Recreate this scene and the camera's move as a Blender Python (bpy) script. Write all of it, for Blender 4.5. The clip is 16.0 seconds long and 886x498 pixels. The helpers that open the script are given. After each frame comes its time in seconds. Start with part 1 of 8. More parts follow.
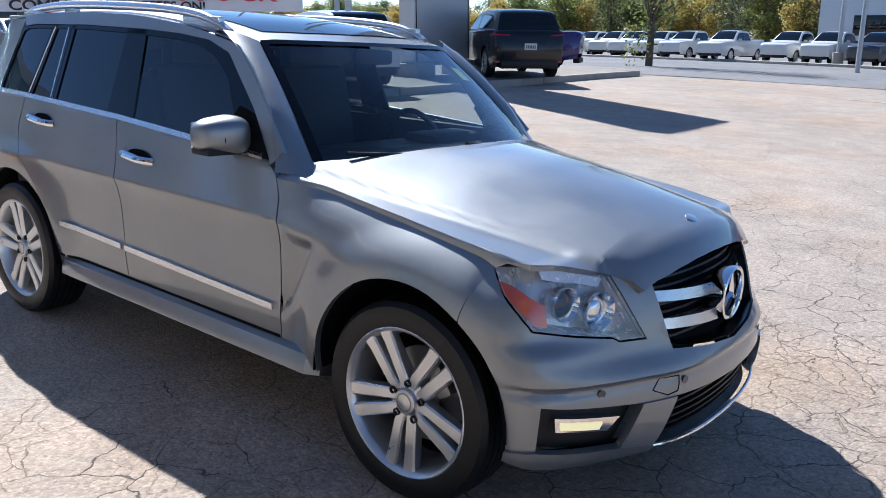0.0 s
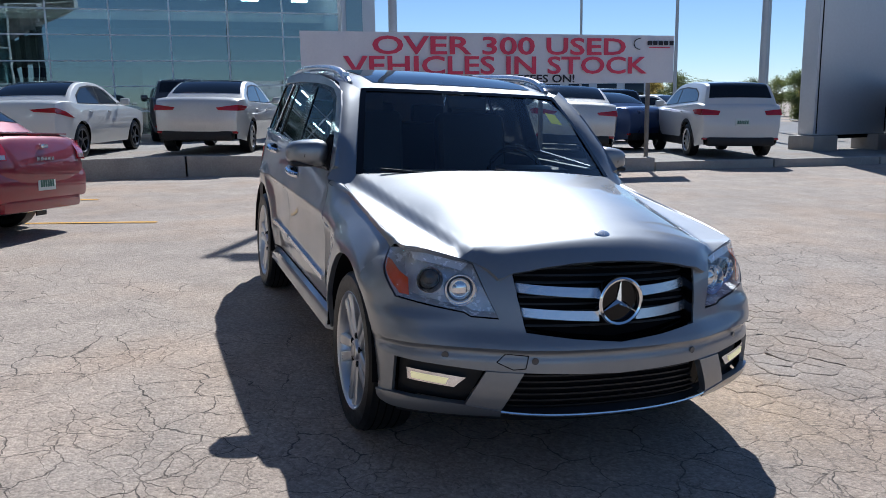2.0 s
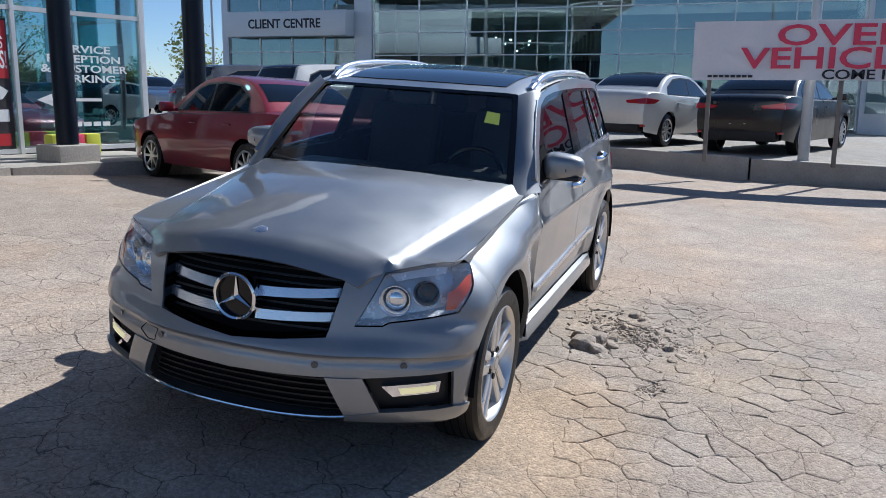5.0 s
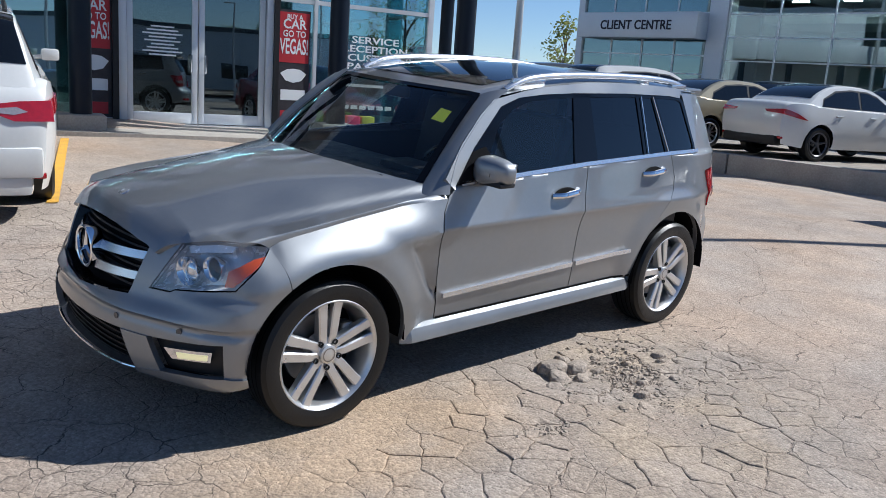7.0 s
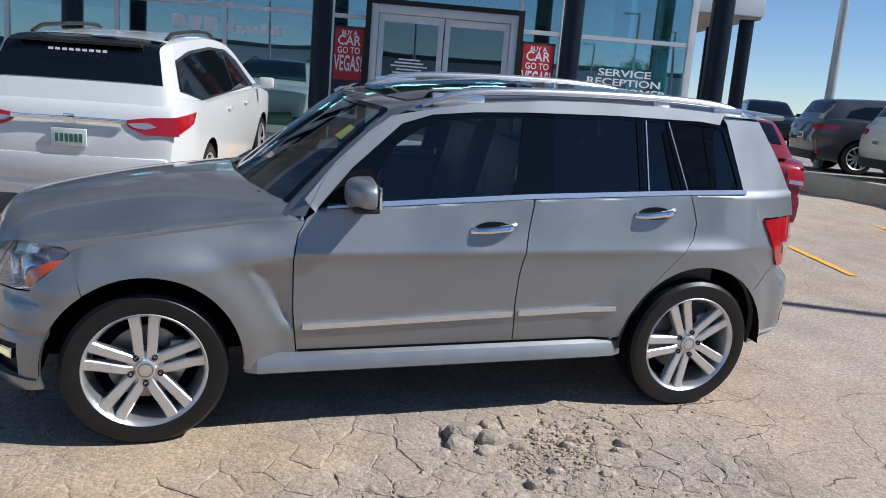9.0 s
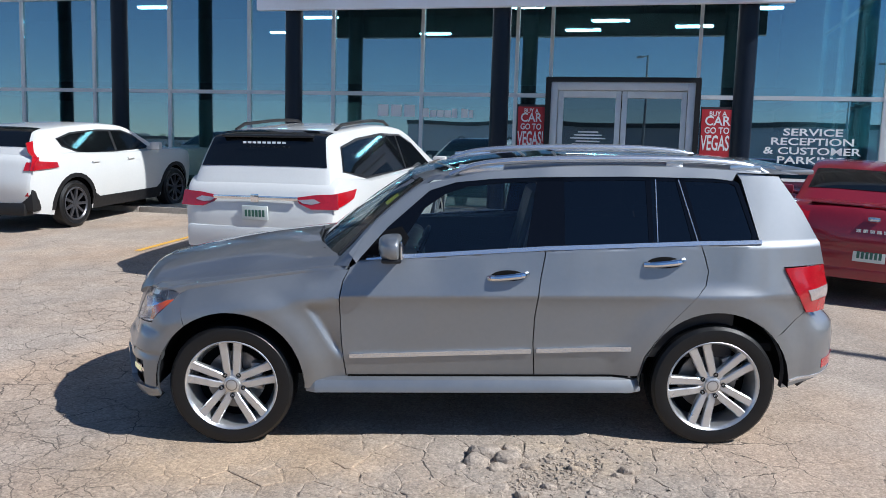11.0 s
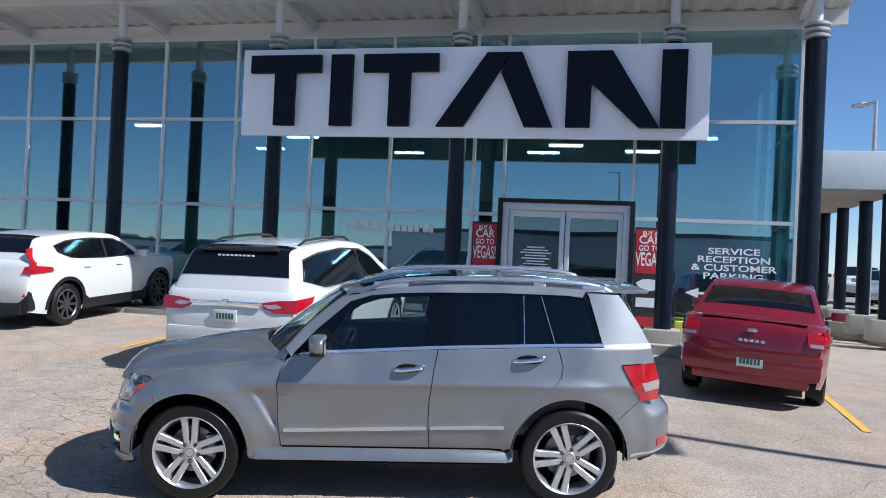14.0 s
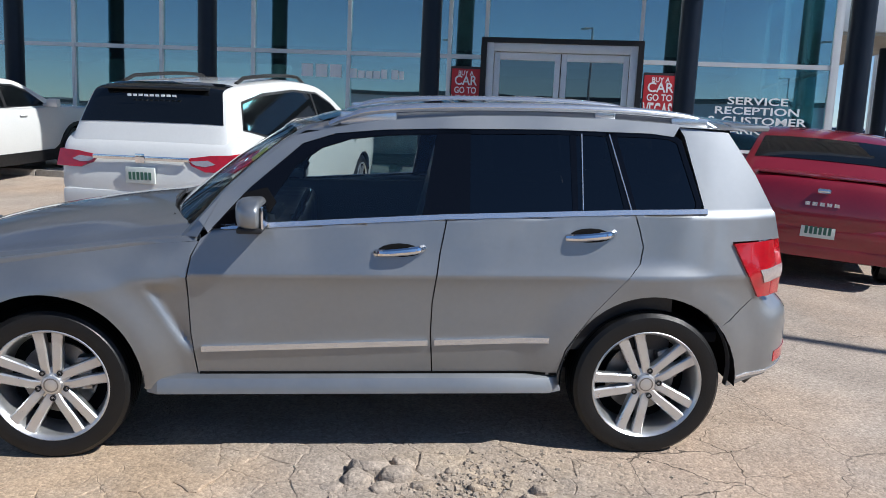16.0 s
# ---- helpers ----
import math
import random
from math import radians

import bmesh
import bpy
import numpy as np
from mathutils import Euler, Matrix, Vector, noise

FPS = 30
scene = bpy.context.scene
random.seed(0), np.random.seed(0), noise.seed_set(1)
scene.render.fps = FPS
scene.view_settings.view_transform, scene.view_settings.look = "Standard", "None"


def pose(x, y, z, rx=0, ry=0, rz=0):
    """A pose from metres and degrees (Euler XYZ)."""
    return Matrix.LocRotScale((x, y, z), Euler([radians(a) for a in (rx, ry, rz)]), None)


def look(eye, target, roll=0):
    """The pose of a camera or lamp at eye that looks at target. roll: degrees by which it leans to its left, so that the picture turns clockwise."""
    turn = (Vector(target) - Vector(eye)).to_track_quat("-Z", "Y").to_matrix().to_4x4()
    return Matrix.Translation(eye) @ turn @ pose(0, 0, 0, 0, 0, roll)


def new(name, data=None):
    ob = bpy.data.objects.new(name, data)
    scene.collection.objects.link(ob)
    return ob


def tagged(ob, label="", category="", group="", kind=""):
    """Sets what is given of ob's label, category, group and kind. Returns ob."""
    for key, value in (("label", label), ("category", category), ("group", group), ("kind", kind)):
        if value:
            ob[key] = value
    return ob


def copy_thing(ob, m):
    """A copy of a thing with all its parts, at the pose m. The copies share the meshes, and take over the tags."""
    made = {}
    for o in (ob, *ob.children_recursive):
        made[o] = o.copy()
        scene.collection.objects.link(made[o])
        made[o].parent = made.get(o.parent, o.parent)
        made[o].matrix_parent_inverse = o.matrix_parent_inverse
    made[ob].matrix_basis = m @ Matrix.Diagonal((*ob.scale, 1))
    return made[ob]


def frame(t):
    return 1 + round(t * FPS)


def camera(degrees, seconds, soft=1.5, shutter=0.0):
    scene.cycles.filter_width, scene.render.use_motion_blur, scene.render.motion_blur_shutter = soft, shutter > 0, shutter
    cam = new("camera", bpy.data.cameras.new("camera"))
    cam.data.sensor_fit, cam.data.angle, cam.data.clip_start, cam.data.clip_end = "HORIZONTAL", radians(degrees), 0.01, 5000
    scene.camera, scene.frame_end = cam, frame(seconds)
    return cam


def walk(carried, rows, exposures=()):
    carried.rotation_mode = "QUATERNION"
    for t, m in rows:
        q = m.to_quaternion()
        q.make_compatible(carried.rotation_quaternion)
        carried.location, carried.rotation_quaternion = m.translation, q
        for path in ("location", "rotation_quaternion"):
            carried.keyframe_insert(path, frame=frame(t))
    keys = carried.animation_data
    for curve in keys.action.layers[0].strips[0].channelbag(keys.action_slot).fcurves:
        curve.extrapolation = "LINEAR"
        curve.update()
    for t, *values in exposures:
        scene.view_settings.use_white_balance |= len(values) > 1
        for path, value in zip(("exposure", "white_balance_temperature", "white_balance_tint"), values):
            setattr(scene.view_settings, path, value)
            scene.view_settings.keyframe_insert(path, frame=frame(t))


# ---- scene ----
cam = camera(57.0, 16.0, 0.85)
PATH = [
    (0, (3.08, -2.762, 1.614), (1.867, -1.269, 1.068), -0.5),
    (0.5, (3.639, -2.675, 1.606), (2.221, -1.337, 1.158), -1.0),
    (1, (4.095, -2.501, 1.565), (2.515, -1.347, 1.152), 0.6),
    (1.5, (4.493, -2.148, 1.537), (2.751, -1.248, 1.146), -0.6),
    (2, (4.842, -1.702, 1.455), (2.99, -1.036, 1.097), -0.9),
    (2.5, (5.008, -1.163, 1.425), (3.088, -0.689, 1.126), 1.5),
    (3, (5.136, -0.554, 1.398), (3.169, -0.33, 1.117), 0.4),
    (3.5, (5.143, 0.042, 1.37), (3.169, 0.077, 1.055), -0.6),
    (3.7, (5.128, 0.316, 1.398), (3.156, 0.249, 1.07), -0.3),
    (5.8, (4.421, 2.649, 1.507), (2.697, 1.707, 1.133), 2.8),
    (6, (4.296, 2.854, 1.528), (2.606, 1.852, 1.152), 3.7),
    (6.5, (3.922, 3.352, 1.533), (2.376, 2.149, 1.131), 4.1),
    (7, (3.468, 3.746, 1.522), (2.117, 2.329, 1.116), 4.1),
    (7.5, (2.98, 4.092, 1.554), (1.827, 2.498, 1.196), 5.3),
    (8, (2.423, 4.33, 1.562), (1.48, 2.602, 1.21), 4.9),
    (8.2, (2.185, 4.384, 1.549), (1.297, 2.629, 1.189), 5.0),
    (10.3, (0.325, 4.773, 1.605), (0.16, 2.809, 1.269), 2.6),
    (10.5, (0.298, 4.934, 1.601), (0.171, 2.962, 1.293), 2.3),
    (11, (0.226, 5.41, 1.632), (0.214, 3.424, 1.392), 1.7),
    (11.5, (0.049, 5.906, 1.661), (0.046, 3.915, 1.476), 1.0),
    (12, (-0.06, 6.361, 1.697), (-0.14, 4.367, 1.558), 1.1),
    (12.5, (-0.192, 6.71, 1.748), (-0.25, 4.712, 1.7), 1.3),
    (13, (-0.266, 6.837, 1.78), (-0.318, 4.838, 1.791), 0.8),
    (13.5, (-0.28, 6.853, 1.772), (-0.352, 4.854, 1.769), 0.9),
    (14, (-0.278, 6.81, 1.767), (-0.312, 4.81, 1.785), 2.7),
    (14.5, (-0.161, 6.526, 1.707), (-0.131, 4.527, 1.703), 4.7),
    (15, (-0.105, 5.958, 1.64), (-0.137, 3.961, 1.535), 3.1),
    (15.5, (-0.086, 5.284, 1.569), (-0.201, 3.296, 1.376), 2.5),
    (16, (-0.097, 4.539, 1.517), (-0.243, 2.567, 1.215), 2.7),
]
EXPO = [(0.0, 0.66, 5500, 10), (0.5, 0.37, 5450, 9), (1.0, 0.17, 5400, 9), (2.0, 0.03, 5500, 10), (3.5, 0.10, 5600, 10), (6.0, 0.22, 5550, 9), (8.0, 0.20, 5650, 9), (10.5, 0.24, 5600, 9), (12.0, 0.30, 5500, 9), (14.0, 0.36, 5450, 9), (16.0, 0.28, 5750, 9)]
walk(cam, [(t, look(eye, target, roll)) for t, eye, target, roll in PATH], EXPO)

# ---- world and light ----
world = bpy.data.worlds.new("sky")
scene.world = world
world.use_nodes = True
_nt = world.node_tree
_bg = _nt.nodes["Background"]
_sky = _nt.nodes.new("ShaderNodeTexSky")
_sky.sky_type = "NISHITA"
_sky.sun_disc = False
SUN_TO = Vector((-0.90, 0.47, 1.0)).normalized()
_sky.sun_elevation = math.asin(SUN_TO.z)
_sky.sun_rotation = math.atan2(SUN_TO.x, SUN_TO.y)
_sky.air_density, _sky.dust_density, _sky.ozone_density = 0.75, 0.0, 3.0
_nt.links.new(_sky.outputs[0], _bg.inputs[0])
_bg.inputs[1].default_value = 0.086
_sun = bpy.data.lights.new("sun", "SUN")
_sun.energy, _sun.angle, _sun.color = 5.4, radians(0.53), (1.0, 0.93, 0.82)
sun = new("sun", _sun)
sun.matrix_world = Matrix.Translation((-30, 15, 40)) @ SUN_TO.to_track_quat("Z", "Y").to_matrix().to_4x4()


# ---- materials ----
def mat(name, color, rough=0.5, metal=0.0, coat=0.0, spec=0.5, trans=0.0, ior=1.45, emit=None, power=0.0, var=0.0, scale=8.0, bump=0.0, bscale=60.0, fine=0.0, alpha=1.0):
    m = bpy.data.materials.new(name)
    m.use_nodes = True
    nt = m.node_tree
    b = nt.nodes["Principled BSDF"]
    b.inputs["Base Color"].default_value = (*color, 1)
    b.inputs["Roughness"].default_value = rough
    b.inputs["Metallic"].default_value = metal
    b.inputs["Coat Weight"].default_value = coat
    b.inputs["Coat Roughness"].default_value = 0.03
    b.inputs["Specular IOR Level"].default_value = spec
    b.inputs["Transmission Weight"].default_value = trans
    b.inputs["IOR"].default_value = ior
    b.inputs["Alpha"].default_value = alpha
    if emit:
        b.inputs["Emission Color"].default_value = (*emit, 1)
        b.inputs["Emission Strength"].default_value = power
    if var or bump or fine:
        tc = nt.nodes.new("ShaderNodeTexCoord")
    if var:
        n1 = nt.nodes.new("ShaderNodeTexNoise")
        n1.inputs["Scale"].default_value = scale
        n1.inputs["Detail"].default_value = 6
        n2 = nt.nodes.new("ShaderNodeTexNoise")
        n2.inputs["Scale"].default_value = scale * 12
        n2.inputs["Detail"].default_value = 3
        nt.links.new(tc.outputs["Object"], n1.inputs["Vector"])
        nt.links.new(tc.outputs["Object"], n2.inputs["Vector"])
        add = nt.nodes.new("ShaderNodeMath")
        add.operation = "MULTIPLY_ADD"
        add.inputs[1].default_value = 0.5
        nt.links.new(n2.outputs[0], add.inputs[0])
        half = nt.nodes.new("ShaderNodeMath")
        half.operation = "MULTIPLY"
        half.inputs[1].default_value = 0.5
        nt.links.new(n1.outputs[0], half.inputs[0])
        nt.links.new(half.outputs[0], add.inputs[2])
        mr = nt.nodes.new("ShaderNodeMapRange")
        mr.inputs[1].default_value, mr.inputs[2].default_value = 0.3, 0.7
        mr.inputs[3].default_value, mr.inputs[4].default_value = 1 - var, 1 + var
        nt.links.new(add.outputs[0], mr.inputs[0])
        mul = nt.nodes.new("ShaderNodeVectorMath")
        mul.operation = "MULTIPLY"
        mul.inputs[0].default_value = color
        nt.links.new(mr.outputs[0], mul.inputs[1])
        nt.links.new(mul.outputs[0], b.inputs["Base Color"])
        rr = nt.nodes.new("ShaderNodeMapRange")
        rr.inputs[1].default_value, rr.inputs[2].default_value = 0.3, 0.7
        rr.inputs[3].default_value, rr.inputs[4].default_value = rough * 0.85, min(1, rough * 1.2)
        nt.links.new(n1.outputs[0], rr.inputs[0])
        nt.links.new(rr.outputs[0], b.inputs["Roughness"])
    if bump:
        n3 = nt.nodes.new("ShaderNodeTexNoise")
        n3.inputs["Scale"].default_value = bscale
        n3.inputs["Detail"].default_value = 4
        nt.links.new(tc.outputs["Object"], n3.inputs["Vector"])
        bp = nt.nodes.new("ShaderNodeBump")
        bp.inputs["Strength"].default_value = bump
        bp.inputs["Distance"].default_value = 0.01
        nt.links.new(n3.outputs[0], bp.inputs["Height"])
        nt.links.new(bp.outputs[0], b.inputs["Normal"])
    return m


def car_paint(name, color, metal=0.0, rough=0.35, coat=1.0, dirt=0.08):
    return mat(name, color, rough, metal, coat, var=dirt, scale=3.0)


M_GREY = car_paint("grey_metallic_paint", (0.268, 0.278, 0.290), 0.80, 0.46, dirt=0.03)
M_WHITE = car_paint("white_paint", (0.63, 0.63, 0.61), 0.0, 0.4, dirt=0.03)
M_RED = car_paint("dark_red_paint", (0.21, 0.006, 0.018), 0.25, 0.35)
M_SILVER = car_paint("silver_paint", (0.55, 0.56, 0.57), 0.6, 0.35)
M_SILVERW = car_paint("pale_silver_paint", (0.62, 0.61, 0.58), 0.25, 0.38)
M_BLACKP = car_paint("black_paint", (0.004, 0.005, 0.007), 0.0, 0.3, coat=0.35)
M_DGREY = car_paint("dark_grey_paint", (0.05, 0.055, 0.065), 0.4, 0.35)
M_GOLD = car_paint("beige_gold_paint", (0.42, 0.36, 0.24), 0.5, 0.35)
M_PURPLE = car_paint("purple_paint", (0.035, 0.02, 0.12), 0.3, 0.3)
M_BLUE = car_paint("blue_paint", (0.03, 0.06, 0.16), 0.4, 0.3)
M_RUBBER = mat("tyre_rubber", (0.006, 0.006, 0.0065), 0.42, spec=0.45, var=0.25, scale=20, bump=0.12, bscale=120)
M_ALLOY = mat("silver_alloy", (0.66, 0.66, 0.66), 0.32, 0.85, 0.3, var=0.06, scale=20)
M_ALLOYD = mat("dark_alloy", (0.10, 0.10, 0.11), 0.35, 0.7)
M_STEEL = mat("brake_steel", (0.30, 0.29, 0.28), 0.4, 0.9, var=0.15, scale=30)
M_CHROME = mat("chrome", (0.82, 0.83, 0.85), 0.08, 1.0)
M_SATIN = mat("satin_aluminium", (0.70, 0.71, 0.73), 0.25, 0.9)
M_TRIM = mat("black_plastic_trim", (0.009, 0.009, 0.010), 0.5, var=0.15, scale=20)
M_GLOSSB = mat("gloss_black", (0.002, 0.002, 0.003), 0.08, coat=0.0, spec=0.4)
M_DARK = mat("dark_cavity", (0.006, 0.006, 0.007), 0.9, spec=0.1)
M_MESHG = mat("black_grille_mesh", (0.012, 0.012, 0.013), 0.45, var=0.2, scale=60)
M_GASKET = mat("panel_gap", (0.006, 0.006, 0.006), 0.8, spec=0.1)
M_SEAT = mat("black_leather", (0.022, 0.022, 0.024), 0.45, var=0.2, scale=10, bump=0.15, bscale=90)
M_CARPET = mat("dark_carpet", (0.015, 0.015, 0.016), 0.95)
M_HEADLINER = mat("grey_headliner", (0.16, 0.155, 0.15), 0.9)
M_TAIL = mat("red_lamp_lens", (0.36, 0.004, 0.010), 0.12, coat=1.0, var=0.3, scale=18)
M_TAILCLR = mat("clear_lamp_lens", (0.46, 0.40, 0.39), 0.12, 0.4, coat=1.0, var=0.25, scale=60)
M_AMBER = mat("amber_reflector", (0.55, 0.075, 0.010), 0.18, coat=1.0, var=0.1, scale=40)
M_LAMPIN = mat("headlamp_bowl", (0.72, 0.73, 0.75), 0.25, 0.35, var=0.2, scale=30)
M_RUBBLE = mat("crumbled_asphalt", (0.31, 0.255, 0.20), 0.9, var=0.35, scale=12)
M_BULB = mat("lamp_reflector", (0.80, 0.81, 0.82), 0.10, 0.95, var=0.1, scale=60)
M_DRL = mat("daytime_lamp", (0.62, 0.55, 0.32), 0.3, emit=(1.0, 0.84, 0.42), power=0.45)
M_PLATE = mat("licence_plate", (0.62, 0.66, 0.62), 0.4, var=0.06, scale=30)
M_PLATETXT = mat("plate_print", (0.05, 0.14, 0.10), 0.5)
M_STICKER = mat("yellow_sticker", (0.62, 0.64, 0.06), 0.5)


def glass_mat(name, tint, rough=0.0):
    m = bpy.data.materials.new(name)
    m.use_nodes = True
    nt = m.node_tree
    nt.nodes.remove(nt.nodes["Principled BSDF"])
    out = nt.nodes["Material Output"]
    tr = nt.nodes.new("ShaderNodeBsdfTransparent")
    tr.inputs[0].default_value = (*tint, 1)
    gl = nt.nodes.new("ShaderNodeBsdfGlossy")
    gl.inputs["Roughness"].default_value = rough
    gl.inputs[0].default_value = (0.95, 0.97, 1, 1)
    lw = nt.nodes.new("ShaderNodeLayerWeight")
    lw.inputs[0].default_value = 0.5
    fr = nt.nodes.new("ShaderNodeMath")
    fr.operation = "POWER"
    fr.inputs[1].default_value = 4.2
    fr.name = "steep"
    nt.links.new(lw.outputs["Facing"], fr.inputs[0])
    boost = nt.nodes.new("ShaderNodeMath")
    boost.operation = "MULTIPLY_ADD"
    boost.inputs[1].default_value, boost.inputs[2].default_value = 0.92, 0.05
    boost.use_clamp = True
    nt.links.new(fr.outputs[0], boost.inputs[0])
    mx = nt.nodes.new("ShaderNodeMixShader")
    nt.links.new(boost.outputs[0], mx.inputs[0])
    nt.links.new(tr.outputs[0], mx.inputs[1])
    nt.links.new(gl.outputs[0], mx.inputs[2])
    nt.links.new(mx.outputs[0], out.inputs[0])
    return m


M_GLASS = glass_mat("windscreen_glass", (0.72, 0.78, 0.78))
M_GLASSF = glass_mat("front_window_glass", (0.66, 0.73, 0.74))
M_TINT = glass_mat("privacy_glass", (0.045, 0.05, 0.055))
M_LENS = glass_mat("headlamp_lens", (0.97, 0.98, 0.99))
M_CARGLASS = mat("dark_car_glass", (0.004, 0.005, 0.006), 0.04, coat=0.2, spec=0.6)


def facade_glass(name, tint, refl, rough=0.0):
    """Architectural coated glass: part mirror, part see-through."""
    m = glass_mat(name, tint, rough)
    nt = m.node_tree
    for n in nt.nodes:
        if n.type == "MATH" and n.name != "steep":
            n.inputs[1].default_value, n.inputs[2].default_value = 0.9, refl
        if n.type == "BSDF_GLOSSY":
            n.inputs[0].default_value = (0.76, 0.92, 0.98, 1)
    tc = nt.nodes.new("ShaderNodeTexCoord")
    nz = nt.nodes.new("ShaderNodeTexNoise")
    nz.inputs["Scale"].default_value = 0.7
    nz.inputs["Detail"].default_value = 1
    bp = nt.nodes.new("ShaderNodeBump")
    bp.inputs["Strength"].default_value = 0.05
    bp.inputs["Distance"].default_value = 0.05
    nt.links.new(tc.outputs["Object"], nz.inputs["Vector"])
    nt.links.new(nz.outputs[0], bp.inputs["Height"])
    for n in nt.nodes:
        if n.type == "BSDF_GLOSSY":
            nt.links.new(bp.outputs[0], n.inputs["Normal"])
    return m


M_FGLASS = facade_glass("blue_facade_glass", (0.40, 0.62, 0.66), 0.30)
M_SGLASS = facade_glass("clear_side_glass", (0.80, 0.95, 0.95), 0.08)
M_DGLASS = facade_glass("door_glass", (0.30, 0.34, 0.36), 0.16)
M_GGLASS = facade_glass("green_facade_glass", (0.50, 0.58, 0.57), 0.17)
M_MULL = mat("aluminium_mullion", (0.66, 0.68, 0.69), 0.4, 0.3, var=0.06, scale=6)
M_NAVY = mat("navy_column_paint", (0.005, 0.009, 0.018), 0.35, spec=0.3, var=0.15, scale=5)
M_SIGNW = mat("white_sign_panel", (0.80, 0.83, 0.90), 0.5, var=0.03, scale=2)
M_SIGNL = mat("navy_sign_block", (0.004, 0.007, 0.015), 0.5, spec=0.2, var=0.1, scale=4)
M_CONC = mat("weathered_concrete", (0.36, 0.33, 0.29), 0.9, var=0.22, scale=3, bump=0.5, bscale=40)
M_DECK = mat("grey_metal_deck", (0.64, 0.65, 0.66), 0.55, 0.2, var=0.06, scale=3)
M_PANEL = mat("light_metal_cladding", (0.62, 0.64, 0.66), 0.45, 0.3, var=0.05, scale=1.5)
M_PANELD = mat("dark_cladding", (0.10, 0.11, 0.12), 0.5, var=0.1, scale=2)
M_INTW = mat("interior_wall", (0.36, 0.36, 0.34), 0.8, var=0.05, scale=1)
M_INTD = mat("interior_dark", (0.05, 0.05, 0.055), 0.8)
M_LUM = mat("ceiling_lamp", (0.9, 0.9, 0.9), 0.4, emit=(1, 0.97, 0.90), power=45.0)
M_BANNER = mat("white_banner_vinyl", (0.74, 0.74, 0.77), 0.55, var=0.04, scale=2)
M_BRED = mat("red_print", (0.70, 0.06, 0.12), 0.55, var=0.06, scale=3)
M_BBLACK = mat("black_print", (0.02, 0.02, 0.028), 0.55)
M_POSTERR = mat("red_poster", (0.50, 0.03, 0.04), 0.5, var=0.08, scale=8)
M_POSTERD = mat("dark_poster", (0.04, 0.035, 0.04), 0.5, var=0.5, scale=9)
M_WHITETXT = mat("white_vinyl_letters", (0.86, 0.87, 0.87), 0.5)
M_YELLOW = mat("worn_yellow_line", (0.66, 0.36, 0.05), 0.8, var=0.25, scale=9, bump=0.3)
M_LINEW = mat("worn_white_line", (0.55, 0.52, 0.46), 0.85, var=0.25, scale=9, bump=0.3)
M_GALV = mat("galvanised_steel", (0.46, 0.47, 0.48), 0.45, 0.6, var=0.1, scale=8)
M_POSTW = mat("weathered_post", (0.20, 0.18, 0.16), 0.8, var=0.25, scale=10)
M_PYLON = mat("pylon_cladding", (0.60, 0.62, 0.65), 0.38, 0.4, var=0.05, scale=1.2)
M_TRUNK = mat("bark", (0.12, 0.09, 0.065), 0.95, var=0.3, scale=12, bump=0.8, bscale=30)


def leaf_mat(name, color, color2):
    m = mat(name, color, 0.6)
    nt = m.node_tree
    b = nt.nodes["Principled BSDF"]
    geo = nt.nodes.new("ShaderNodeNewGeometry")
    ramp = nt.nodes.new("ShaderNodeMixRGB")
    ramp.inputs[1].default_value = (*color, 1)
    ramp.inputs[2].default_value = (*color2, 1)
    nt.links.new(geo.outputs["Random Per Island"], ramp.inputs[0])
    nt.links.new(ramp.outputs[0], b.inputs["Base Color"])
    tl = nt.nodes.new("ShaderNodeBsdfTranslucent")
    nt.links.new(ramp.outputs[0], tl.inputs[0])
    mx = nt.nodes.new("ShaderNodeMixShader")
    mx.inputs[0].default_value = 0.58
    out = nt.nodes["Material Output"]
    nt.links.new(b.outputs[0], mx.inputs[1])
    nt.links.new(tl.outputs[0], mx.inputs[2])
    nt.links.new(mx.outputs[0], out.inputs[0])
    return m


M_LEAFG = leaf_mat("green_leaves", (0.12, 0.16, 0.05), (0.27, 0.28, 0.09))
M_LEAFY = leaf_mat("yellowing_leaves", (0.27, 0.23, 0.07), (0.55, 0.42, 0.12))
M_LEAFD = leaf_mat("dark_leaves", (0.09, 0.125, 0.045), (0.20, 0.22, 0.08))


# ---- mesh helpers ----
def part(name, bm, material, parent=None, label="", smooth=True, sharp=35.0):
    me = bpy.data.meshes.new(name)
    bmesh.ops.recalc_face_normals(bm, faces=bm.faces)
    if smooth:
        for f in bm.faces:
            f.smooth = True
        lim = radians(sharp)
        for e in bm.edges:
            if len(e.link_faces) == 2 and e.calc_face_angle(0) > lim:
                e.smooth = False
    bm.to_mesh(me)
    bm.free()
    me.materials.append(material)
    ob = new(name, me)
    if parent:
        ob.parent = parent
    if label:
        ob["label"] = label
    return ob


def empty(name, m=Matrix(), label="", category="", group="", kind=""):
    ob = new(name)
    ob.empty_display_size = 0.1
    ob.matrix_world = m
    return tagged(ob, label, category, group, kind)


